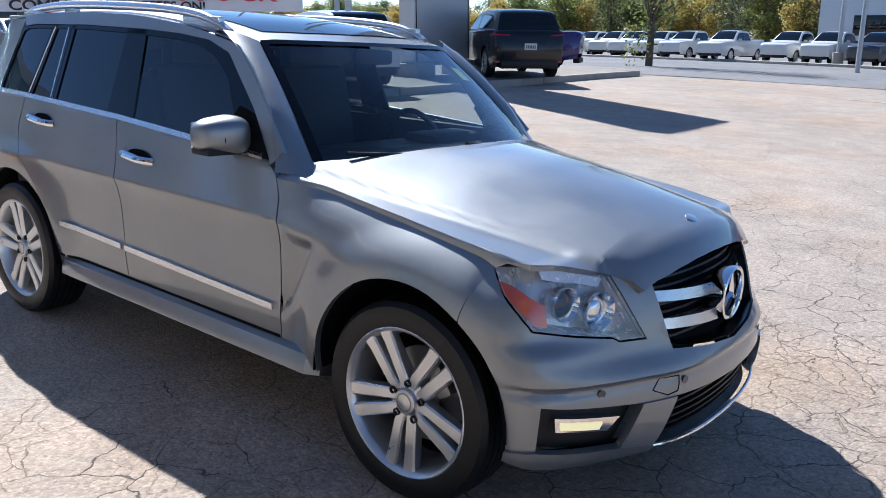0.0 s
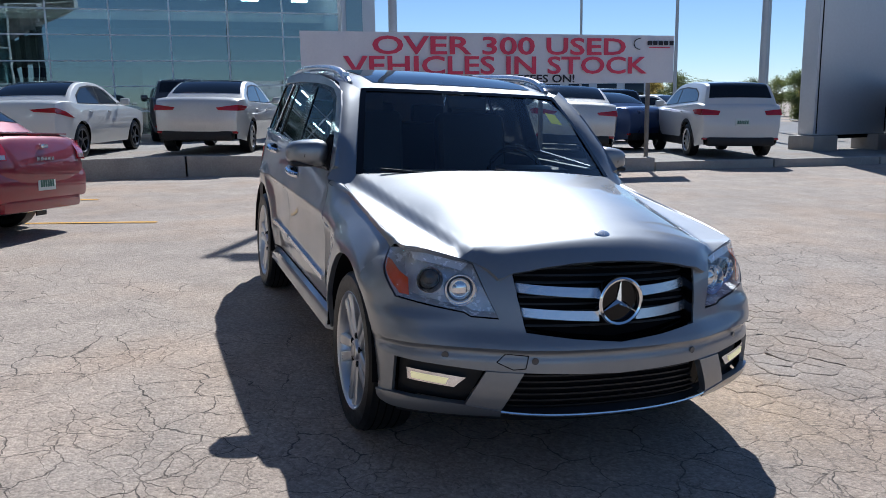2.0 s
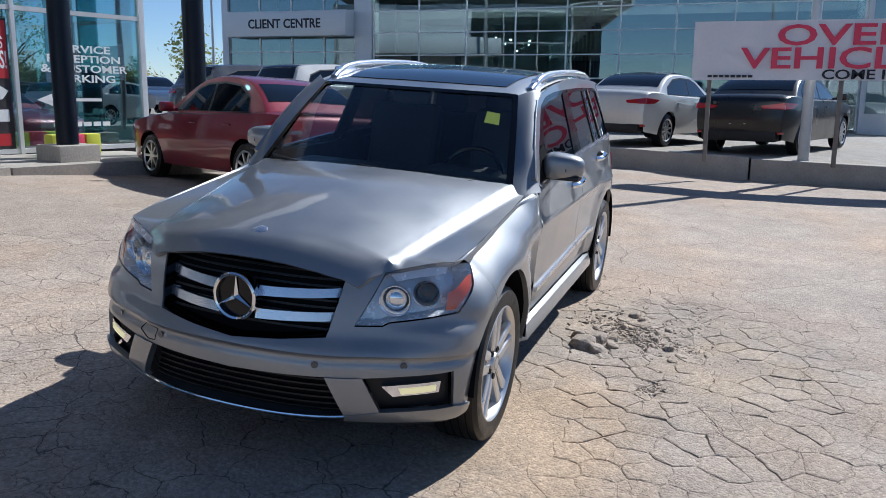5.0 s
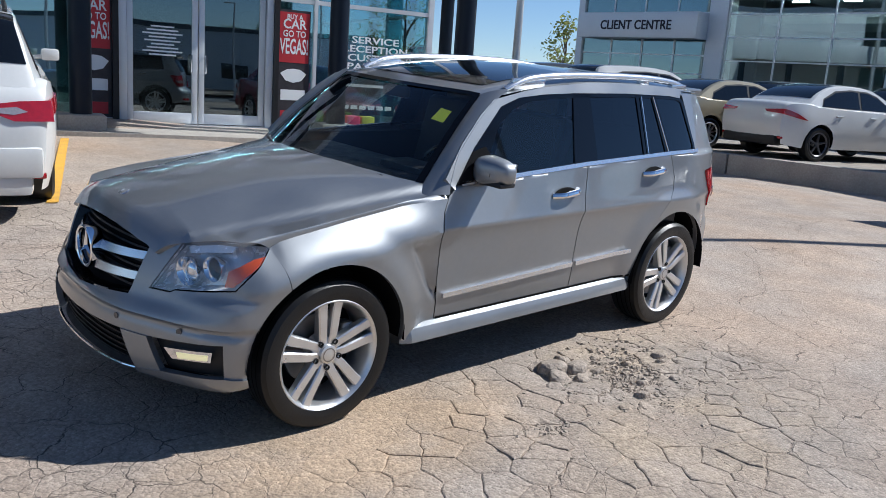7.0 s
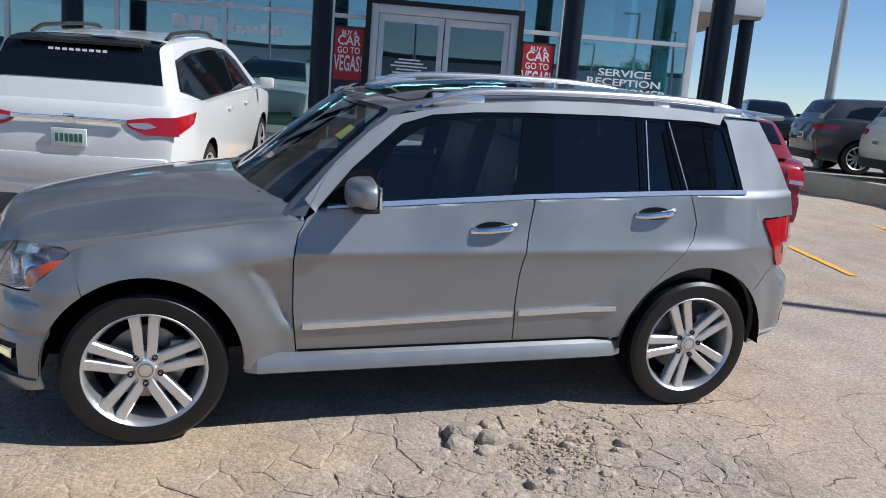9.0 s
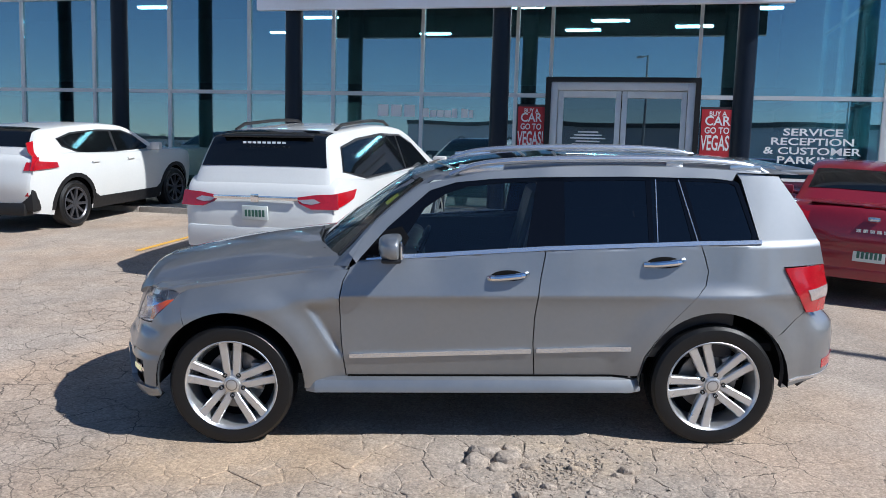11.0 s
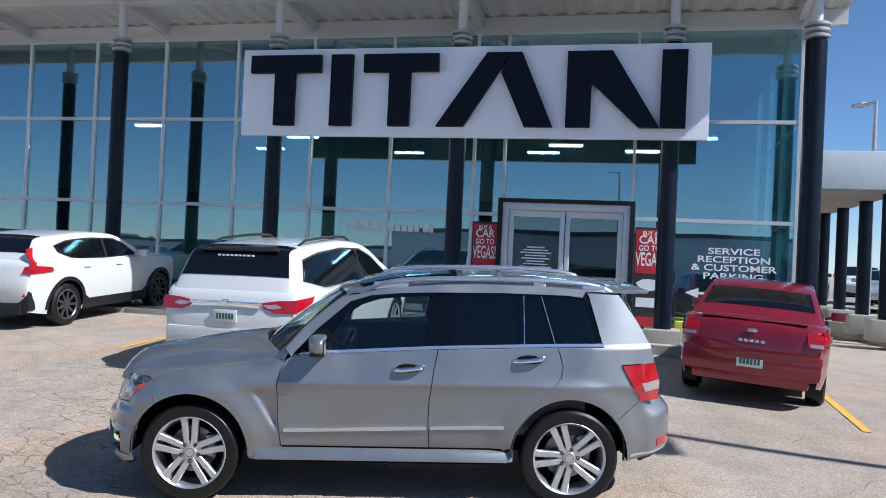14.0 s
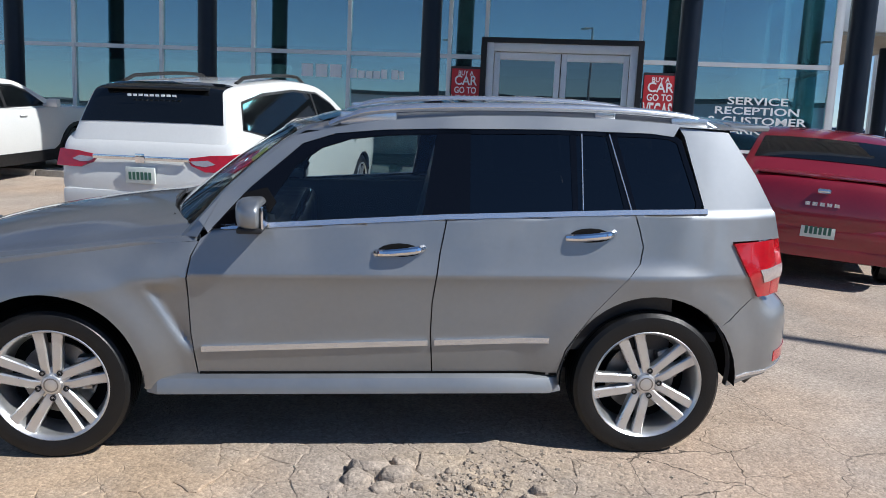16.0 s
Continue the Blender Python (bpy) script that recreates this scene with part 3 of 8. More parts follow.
for u, d in ((-10.2, -3.2), (-6.6, -5.0), (-3.1, -2.4), (-1.2, -4.0), (0.6, -6.0), (1.2, -2.4), (2.2, -3.6), (-0.2, -7.5), (2.6, -7.0), (-8.8, -7.5), (-4.4, -8.0), (3.9, -4.5)):
    tl = empty("tube_lamp", FM @ Matrix.Translation((u, d, 4.9)), "lit white tube lamp hung in the showroom", "ceiling lamp", "showroom tube lamps")
    part("diffuser", newbox((0, 0, 0), (0.9, 0.14, 0.05), 0.02), M_LUM, tl, "glowing diffuser")
    part("housing", newbox((0, 0, 0.05), (0.94, 0.18, 0.05), 0.01), M_MULL, tl)
    part("cable", newbox((0, 0, 0.72), (0.012, 0.012, 1.3)), M_TRIM, tl)
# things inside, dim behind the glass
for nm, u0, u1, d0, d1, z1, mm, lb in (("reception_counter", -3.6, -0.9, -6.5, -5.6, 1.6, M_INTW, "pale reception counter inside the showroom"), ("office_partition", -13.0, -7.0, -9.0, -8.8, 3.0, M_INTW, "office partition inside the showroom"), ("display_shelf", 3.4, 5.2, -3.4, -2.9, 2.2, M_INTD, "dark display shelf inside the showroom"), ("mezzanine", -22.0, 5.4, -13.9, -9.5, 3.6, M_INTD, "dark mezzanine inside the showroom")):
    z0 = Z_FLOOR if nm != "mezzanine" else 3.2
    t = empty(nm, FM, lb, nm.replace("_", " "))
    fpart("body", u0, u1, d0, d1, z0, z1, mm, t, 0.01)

# entrance doors
door = empty("door_1", FM, "aluminium double entrance door with glass leaves", "door", kind="structure")
fpart("jamb", 0.03, 0.15, -0.10, 0.12, Z_FLOOR, 2.90, M_MULL, door, 0.008)
fpart("jamb", 2.37, 2.49, -0.10, 0.12, Z_FLOOR, 2.90, M_MULL, door, 0.008)
fpart("head", 0.15, 2.37, -0.10, 0.12, 2.76, 2.90, M_MULL, door, 0.008)
fpart("surround", -0.06, 0.03, -0.06, 0.16, Z_FLOOR, 2.98, M_TRIM, door)
fpart("surround", 2.49, 2.58, -0.06, 0.16, Z_FLOOR, 2.98, M_TRIM, door)
fpart("surround", 0.03, 2.49, -0.06, 0.16, 2.90, 2.98, M_TRIM, door)
fpart("threshold", 0.0, 2.52, -0.1, 0.3, Z_FLOOR - 0.06, Z_FLOOR + 0.02, M_SATIN, door)
for a, b, hx in ((0.16, 1.25, 1.14), (1.27, 2.36, 1.38)):
    leaf = fpart("leaf", a, a + 0.09, -0.03, 0.05, Z_FLOOR + 0.03, 2.75, M_MULL, door, 0.006)
    fpart("stile", b - 0.09, b, -0.03, 0.05, Z_FLOOR + 0.03, 2.75, M_MULL, leaf, 0.006)
    fpart("rail", a + 0.09, b - 0.09, -0.03, 0.05, Z_FLOOR + 0.03, Z_FLOOR + 0.2, M_MULL, leaf, 0.006)
    fpart("rail", a + 0.09, b - 0.09, -0.03, 0.05, 2.63, 2.75, M_MULL, leaf, 0.006)
    fpart("pane", a + 0.09, b - 0.09, 0.0, 0.015, Z_FLOOR + 0.2, 2.63, M_DGLASS, leaf).visible_shadow = False
    bm = bmesh.new()
    tube(bm, [(hx, 0.05, 1.35), (hx, 0.12, 1.35), (hx, 0.12, 1.62), (hx, 0.05, 1.62)], 0.016, 8)
    part("handle", bm, M_CHROME, leaf, "chrome pull handle")
    for k in range(9):
        w = 0.18 + 0.16 * ((k * 7) % 5) / 5
        fpart("print_bar", (a + b) / 2 - w, (a + b) / 2 + w, 0.016, 0.019, 2.02 - k * 0.055, 2.045 - k * 0.055, M_WHITETXT, leaf) if a < 1 else None

# sidewalk along the front
walkway = empty("entrance_walk", FM, "pale concrete walk along the showroom front", "pavement", kind="structure")
_u = -22.0
while _u < 4:
    bm = bmesh.new()
    fbox(bm, _u + 0.01, _u + 2.99, 0.0, 2.1, -0.1, 0.47, 0.02)
    for v in bm.verts:
        w = F(v.co.x, v.co.y, 0)
        if v.co.z > 0.3:
            v.co.z = max(0.45, min(0.50, G(w.x, w.y) + 0.10))
    part("slab", bm, M_CONC, walkway)
    _u += 3.0

# columns
for k, u in enumerate((-22.2, -18.6, -15.0, -11.4, -7.79, -4.29, -0.63, 3.14, 5.41)):
    r = 0.15 if u < 5 else 0.17
    col = empty("column", FM @ Matrix.Translation((u, 1.49, 0)), "round navy steel column with ringed collar on a concrete base", "column", "showroom columns")
    bm = bmesh.new()
    lathe(bm, [(0.40, 0.0), (0.40, r), (5.62, r), (5.64, r - 0.02), (5.64, 0)], 28, "z")
    part("shaft", bm, M_NAVY, col)
    for zz in (5.66, 5.76, 5.86):
        bm = bmesh.new()
        lathe(bm, [(zz, 0.05), (zz, r + 0.02), (zz + 0.015, r + 0.04), (zz + 0.045, r + 0.04), (zz + 0.06, r + 0.02), (zz + 0.06, 0.05)], 28, "z")
        part("collar_ring", bm, M_GALV, col)
    bm = bmesh.new()
    lathe(bm, [(5.64, 0.0), (5.64, 0.085), (6.75, 0.085), (6.75, 0)], 20, "z")
    part("post", bm, M_PANEL, col)
    bm = bmesh.new()
    box(bm, (0, 0, 0.42), (0.62, 0.62, 0.56), 0.03)
    part("base", bm, M_CONC, col)

# canopy over the front
canopy = empty("entrance_canopy", FM, "projecting canopy with ribbed metal soffit and deep beams", "canopy", kind="structure")
bm = bmesh.new()
nr = 300
us = [-23 + i * 29.2 / nr for i in range(nr + 1)]
pr = [[bm.verts.new((u, d, z + (0.05 if (i // 2) % 2 else 0.0))) for i, u in enumerate(us)] for d, z in ((-0.2, 6.62), (3.4, 6.95))]
for i in range(nr):
    bm.faces.new((pr[0][i], pr[0][i + 1], pr[1][i + 1], pr[1][i]))
part("soffit", bm, M_DECK, canopy, smooth=False)
fpart("roof_deck", -23, 6.2, -14, 3.4, 7.05, 7.25, M_PANEL, canopy)
fpart("wall_beam", -23, 6.2, -0.16, -0.04, 6.33, 6.62, M_DECK, canopy)
fpart("front_beam", -23, 6.2, 3.2, 3.4, 6.62, 7.05, M_PANEL, canopy)
fpart("column_beam", -23, 6.2, 1.36, 1.62, 6.60, 6.80, M_DECK, canopy)
for u in (-22.2, -18.6, -15.0, -11.4, -7.79, -4.29, -0.63, 3.14, 5.41):
    bm = bmesh.new()
    vs = [bm.verts.new(p) for p in ((u - 0.07, -0.1, 6.4), (u + 0.07, -0.1, 6.4), (u + 0.07, 3.2, 6.82), (u - 0.07, 3.2, 6.82), (u - 0.07, -0.1, 6.75), (u + 0.07, -0.1, 6.75), (u + 0.07, 3.2, 7.0), (u - 0.07, 3.2, 7.0))]
    for f in ((0, 1, 2, 3), (4, 5, 6, 7), (0, 1, 5, 4), (1, 2, 6, 5), (2, 3, 7, 6), (3, 0, 4, 7)):
        bm.faces.new([vs[i] for i in f])
    part("beam", bm, M_DECK, canopy, smooth=False)

# big sign over the door: white panel with navy bars
SU0, SU1, SZ0, SZ1, SD = -4.86, 3.74, 3.92, 5.56, 1.78
sign = empty("showroom_sign", FM, "large white sign panel with raised navy blocks over the entrance", "sign")
fpart("panel", SU0, SU1, SD - 0.12, SD, SZ0, SZ1, M_SIGNW, sign, 0.012)
fpart("back_plate", SU0 + 0.01, SU1 - 0.01, SD - 0.16, SD - 0.122, SZ0 + 0.01, SZ1 - 0.01, M_NAVY, sign)
for u in (-4.29, -0.63, 3.14):
    fpart("bracket", u - 0.1, u + 0.1, SD - 0.2, SD - 0.162, SZ0 + 0.2, SZ1 - 0.2, M_GALV, sign)


def sign_bar(pts):
    bm = bmesh.new()
    lo = [bm.verts.new((SU0 + p[0], SD + 0.03, SZ0 + p[1])) for p in pts]
    hi = [bm.verts.new((SU0 + p[0], SD + 0.13, SZ0 + p[1])) for p in pts]
    n = len(pts)
    bm.faces.new(lo)
    bm.faces.new(hi[::-1])
    for i in range(n):
        bm.faces.new((lo[i], lo[(i + 1) % n], hi[(i + 1) % n], hi[i]))
    part("raised_block", bm, M_SIGNL, sign, smooth=False)


_zt, _zb = 1.50, 0.18
for a in (0.22, 2.49):
    sign_bar([(a, _zt), (a + 1.42, _zt), (a + 1.42, _zt - 0.33), (a, _zt - 0.33)])
    sign_bar([(a + 0.50, _zt - 0.33), (a + 0.90, _zt - 0.33), (a + 0.90, _zb), (a + 0.50, _zb)])
sign_bar([(1.85, _zt), (2.27, _zt), (2.27, _zb), (1.85, _zb)])
sign_bar([(4.80, _zt), (5.22, _zt), (5.22, _zt - 0.02), (4.40, _zb), (3.90, _zb)])
sign_bar([(5.222, _zt), (5.42, _zt), (6.00, _zb), (5.50, _zb), (5.06, _zt - 0.36), (5.222, _zt - 0.02)])
sign_bar([(6.22, _zt), (6.64, _zt), (6.64, _zb), (6.22, _zb)])
sign_bar([(6.642, _zt), (6.98, _zt), (7.80, _zb), (7.46, _zb), (6.642, _zt - 0.55)])
sign_bar([(7.802, _zt), (8.22, _zt), (8.22, _zb), (7.802, _zb)])


def ftext(name, body, size, u, z, material, parent, stretch=1.0, d=0.02, label="", width=0.0):
    m = Matrix((FU.to_4d(), (0, 0, 1, 0), FN.to_4d(), (0, 0, 0, 1))).transposed()
    m.translation = F(u, d, z)
    return text(name, body, size, m, material, parent, 0.002, "CENTER", stretch, label=label, width=width)


svc = empty("window_lettering", FM @ Matrix.Translation((4.3, 0.02, 1.9)), "white vinyl lettering on the showroom glass", "lettering")
for i, (w, st) in enumerate((("SERVICE", 1.55), ("RECEPTION", 1.5), ("& CUSTOMER", 1.5), ("PARKING", 1.55))):
    ftext("line", w, 0.165, 4.40, 2.10 - i * 0.155, M_WHITETXT, svc, st)
fpart("arrow", -0.55, 0.35, 0, 0.004, -0.62, -0.57, M_WHITETXT, svc)
bm = bmesh.new()
vs = [bm.verts.new(p) for p in ((-0.75, 0.002, -0.595), (-0.5, 0.002, -0.5), (-0.5, 0.002, -0.69))]
bm.faces.new(vs)
part("arrow_head", bm, M_WHITETXT, svc)
for k in range(6):
    fpart("print_bar", -0.5 + 0.17 * k, -0.37 + 0.17 * k, 0, 0.004, -1.02, -0.95, M_WHITETXT, svc)
addr = empty("street_number_lettering", FM @ Matrix.Translation((-2.4, 0.02, 2.34)), "white vinyl bars on the showroom glass", "lettering")
for a, b, c, d in ((-0.85, -0.64, -0.1, 0.12), (-0.59, -0.38, -0.1, 0.12), (-0.33, -0.12, -0.1, 0.12), (0.02, 0.16, -0.1, 0.06), (0.18, 0.30, -0.1, 0.03), (0.32, 0.44, -0.1, 0.03), (0.46, 0.58, -0.1, 0.03), (0.60, 0.70, -0.1, 0.06), (0.78, 0.90, -0.1, 0.06), (0.92, 1.0, -0.1, 0.04)):
    fpart("print_bar", a, b, 0, 0.004, c, d, M_WHITETXT, addr)


def vegas_poster(u0, u1, lb):
    p = empty("window_poster", FM, lb, "poster", "window posters")
    uc = (u0 + u1) / 2
    fpart("backing", u0, u1, 0.02, 0.026, 0.56, 2.50, M_POSTERD, p)
    fpart("red_field", u0 + 0.02, u1 - 0.02, 0.0265, 0.029, 1.62, 2.46, M_POSTERR, p)
    s = (u1 - u0) / 0.55
    for w, z, sz, wd in (("BUY A", 2.385, 0.11, 0.50), ("CAR", 2.26, 0.22, 0.74), ("GO TO", 2.10, 0.15, 0.72), ("VEGAS!", 1.88, 0.36, 0.90)):
        ftext("line", w, sz, uc, z, M_WHITETXT, p, 1.0, 0.030, width=wd * (u1 - u0))
    bm = bmesh.new()
    vs = [bm.verts.new((uc + a * (u1 - u0) * 0.42, 0.03, 1.40 + b * 0.12)) for a, b in ((-1, 0.3), (-0.5, 0.9), (0, 1), (0.5, 0.9), (1, 0.3), (0.6, -0.7), (0, -1), (-0.6, -0.7))]
    bm.faces.new(vs)
    part("badge_print", bm, M_WHITETXT, p)
    fpart("car_print", u0 + 0.06, u1 - 0.06, 0.0265, 0.029, 0.98, 1.16, M_WHITETXT, p)
    fpart("car_print", u0 + 0.06, u1 - 0.06, 0.0265, 0.029, 0.62, 0.80, M_POSTERR, p)


vegas_poster(-0.58, -0.06, "red and black car promotion poster in the showroom window")
vegas_poster(2.60, 3.16, "red and black car promotion poster beside the entrance door")
for i, (mm, dx) in enumerate(((M_STICKER, 0.0), (M_BRED, 0.18), (M_STICKER, 0.35))):
    fl = empty("flower_box", FM @ Matrix.Translation((3.5 + dx * 1.6, 0.55, 0.47)), "yellow flower planter at the entrance", "planter", "entrance planters")
    part("tub", newbox((0, 0, 0.16), (0.24, 0.24, 0.32), 0.02), mm, fl)


# ---- the grey SUV: x forward, y left, z up from the tyres' contact ----
_z = Vector((0.027, 0.056, 1)).normalized()
_x = Vector((1, 0, -0.027)).normalized()
_yv = _z.cross(_x)
CARM = Matrix((_x.to_4d(), _yv.to_4d(), _z.to_4d(), (0, 0, 0, 1))).transposed()
CARM.col[3] = (0, -0.036, -0.002, 1)
AX, AR, AZ = 1.3775, 0.418, 0.372


CREASE = ((0.70, 0.878), (0.36, 0.925), (-0.026, 0.963), (-0.6, 0.992), (-1.319, 1.027), (-1.75, 1.062))


def bellow(x):
    """Height of the character line along the flank."""
    return smooth_table(CREASE, x) if x < 0.70 else 0.878 - (x - 0.70) * 0.17


def belt(x):
    return lerp_table(((-1.65, 1.172), (-1.25, 1.164), (-0.36, 1.132), (0.40, 1.086), (0.70, 1.07), (1.3, 1.0)), x)


WING_TOP = ((0.62, 1.032), (0.72, 1.024), (0.85, 1.010), (1.1, 0.976), (1.3, 0.948), (1.5, 0.918), (1.62, 0.896), (1.668, 0.874), (1.90, 0.855))


def flank(x, z, off=0.0):
    zl = min(bellow(x), belt(x) - 0.05)
    if z <= zl:
        t = zl - z
        f = 1 - 0.55 * ease((x - 0.75) / 0.25)
        y = 0.906 - 0.020 * f * (1 - math.exp(-t / 0.05)) - 0.030 * f * t - 0.020 * max(0.0, (0.535 - z) / 0.17) ** 1.4
    else:
        y = 0.906 - 0.056 * ((z - zl) / max(0.06, belt(x) - zl)) ** 0.85
        if x > 0.72:
            k = min(1.0, (z - zl) / max(0.05, smooth_table(WING_TOP, x) - zl))
            f = ease((x - 0.72) / 0.25)
            y = y * (1 - f) + (0.906 - 0.090 * k ** 2.0) * f
    if z > belt(x):
        y = 0.853 - 0.016 - (z - belt(x)) * 0.345
    # front and rear taper
    if x > 1.55:
        y -= 0.10 * ((x - 1.55) / 0.5) ** 2
    if x < -1.45:
        y -= 0.15 * ((-1.45 - x) / 0.62) ** 2.2
    # flared arches
    for ax in (AX, -AX):
        d = math.hypot(x - ax, z - AZ)
        if d < 0.60 and z < belt(x):
            t = max(0.0, min(1.0, (0.60 - d) / 0.15))
            y += 0.026 * t * t * (3 - 2 * t)
    # scooped vent behind the front wheel
    if 0.74 < x < 1.0 and 0.50 < z < 0.84:
        c = 0.795 + (z - 0.55) * 0.58
        if x < c:
            f = max(0.0, min(1.0, (z - 0.50) / 0.08)) * max(0.0, min(1.0, (0.83 - z) / 0.035))
            t = (c - x) / 0.04
            d = t if t < 1 else max(0.0, 1 - (c - 0.04 - x) / max(0.03, c - 0.04 - 0.75))
            y -= 0.026 * f * d
    return (x, y + off, z)


def plan_curve():
    return curve_pts([(2.175, 0, 0), (2.166, 0.2, 0), (2.132, 0.39, 0), (2.072, 0.54, 0), (2.005, 0.68, 0), (1.935, 0.795, 0), (1.85, 0.872, 0), (1.74, 0.902, 0), (1.60, 0.912, 0), (1.50, 0.914, 0)], 10)


_pc = plan_curve()
_pl = [0.0]
for a, b in zip(_pc, _pc[1:]):
    _pl.append(_pl[-1] + (b - a).length)


def along(u):
    """Point and outward normal on the bumper's plan curve at the arc length u."""
    s = 1 if u >= 0 else -1
    u = min(abs(u), _pl[-1] - 1e-4)
    for i in range(len(_pl) - 1):
        if u <= _pl[i + 1]:
            t = (u - _pl[i]) / (_pl[i + 1] - _pl[i])
            p = _pc[i].lerp(_pc[i + 1], t)
            d = (_pc[i + 1] - _pc[i]).normalized()
            n = Vector((d.y, -d.x, 0))
            return Vector((p.x, s * p.y, 0)), Vector((n.x, s * n.y, 0))
    return _pc[-1], Vector((0, s, 0))


def uy(y):
    """Arc length at which the plan curve reaches the half width y."""
    s = 1 if y >= 0 else -1
    for i in range(len(_pc) - 1):
        if abs(y) <= _pc[i + 1].y:
            t = (abs(y) - _pc[i].y) / (_pc[i + 1].y - _pc[i].y)
            return s * (_pl[i] + t * (_pl[i + 1] - _pl[i]))
    return s * _pl[-1]


FRONT_IN = ((0.22, -0.10), (0.27, -0.035), (0.31, -0.008), (0.38, 0.0), (0.50, -0.004), (0.535, -0.014), (0.552, -0.004), (0.585, -0.022), (0.61, -0.040), (0.65, -0.054), (0.73, -0.076), (0.80, -0.100), (0.86, -0.128), (0.95, -0.19))
FRONT_OUT = ((0.22, -0.08), (0.27, -0.028), (0.31, 0.0), (0.38, 0.002), (0.50, 0.0), (0.535, -0.014), (0.550, 0.004), (0.61, 0.004), (0.645, -0.008), (0.675, -0.040), (0.72, -0.056), (0.80, -0.075), (0.87, -0.10), (0.95, -0.13))


def front(u, z, off=0.0):
    p, n = along(u)
    w = min(1.0, max(0.0, (abs(u) - uy(0.60)) / (uy(0.89) - uy(0.60))))
    inn = smooth_table(FRONT_IN, z) * (1 - w) + smooth_table(FRONT_OUT, z) * w + off
    q = p + n * (inn - off)
    k = min(1.0, max(0.0, (1.88 - q.x) / 0.16))
    k = k * k * (3 - 2 * k)
    if k > 0:
        sg = 1 if q.y >= 0 else -1
        q.y = sg * (abs(q.y) * (1 - k) + flank(q.x, z)[1] * k)
    q = q + n * off
    return (q.x, q.y, z)


def ux(x):
    """Arc length at which the plan curve reaches the length x."""
    for i in range(len(_pc) - 1):
        if _pc[i + 1].x <= x:
            t = (_pc[i].x - x) / (_pc[i].x - _pc[i + 1].x)
            return _pl[i] + t * (_pl[i + 1] - _pl[i])
    return _pl[-1]


LAMP_TOP = ((0.885, 0.897), (0.80, 0.895), (0.72, 0.880), (0.66, 0.866), (0.61, 0.853))
HOOD_EDGE = [(0.50, 0.800, 1.062), (0.66, 0.801, 1.046), (0.80, 0.803, 1.030), (1.0, 0.806, 1.002), (1.2, 0.808, 0.976), (1.4, 0.808, 0.951), (1.6, 0.806, 0.928)]
for _y, _zz in LAMP_TOP:
    _p = front(uy(_y), _zz)
    HOOD_EDGE.append((_p[0] - 0.004, _p[1] - 0.002, _zz + 0.006))
HOOD_EDGE.append((1.985, 0.50, 0.866))
HOOD_EDGE.append((2.09, 0.40, 0.862))
HOOD_Y = [(x, y) for x, y, z in HOOD_EDGE]
HOOD_Z = [(x, z) for x, y, z in HOOD_EDGE]


def hood_front(y):
    """Where the bonnet's lip ends over the grille."""
    return 2.062 - 0.16 * abs(y) ** 2 - 0.22 * abs(y) ** 4


def hood_z(x, y):
    zc = smooth_table(((0.5, 1.135), (0.7, 1.135), (0.95, 1.125), (1.27, 1.098), (1.5, 1.064), (1.7, 1.026), (1.82, 1.000), (1.95, 0.966), (2.07, 0.930)), x)
    zr = smooth_table(((0.5, 1.100), (0.8, 1.074), (1.2, 1.012), (1.55, 0.960), (1.75, 0.929), (1.91, 0.905), (2.05, 0.885)), x)
    e, ze = lerp_table(HOOD_Y, x), smooth_table(HOOD_Z, x)
    r = min(e - 0.05, 0.726 - 0.1606 * (x - 0.755))
    a = abs(y)
    drop = min(0.030, max(0.012, zr - ze + 0.004))
    if a <= r:
        z = zc - (zc - zr) * (a / r) ** 2.3
    else:
        t = min(1.0, (a - r) / 0.055)
        k = min(1.0, max(0.0, (a - r) / max(0.06, e - r)))
        z = zr - drop * ease(t) + (ze - zr + drop) * k
    d = max(0.0, 1 - (hood_front(y) - x) / 0.085)
    return (x, y, z - 0.055 * min(1.2, d) ** 2)


def roof(x, y):
    zc = smooth_table(((-1.95, 1.560), (-1.7, 1.598), (-1.2, 1.634), (-0.6, 1.640), (-0.1, 1.604), (0.15, 1.563), (0.37, 1.512)), x)
    t = min(1.0, abs(y) / 0.665)
    e = max(0, t - 0.8) / 0.2
    return (x, y, zc - 0.030 * t * t - 0.022 * e * e)


def screen(u, v):
    """Windscreen: u across (-1..1), v from the cowl (0) to the roof (1)."""
    yb, yt = 0.735, 0.60
    y = u * (yb + (yt - yb) * v)
    x0 = 0.95 - 0.19 * u * u
    x1 = 0.37 - 0.09 * u * u
    z0 = 1.098 - 0.022 * u * u
    z1 = roof(x1, u * yt)[2] + 0.002
    x = x0 + (x1 - x0) * v
    z = z0 + (z1 - z0) * v + 0.018 * math.sin(math.pi * v)
    return (x, y, z)


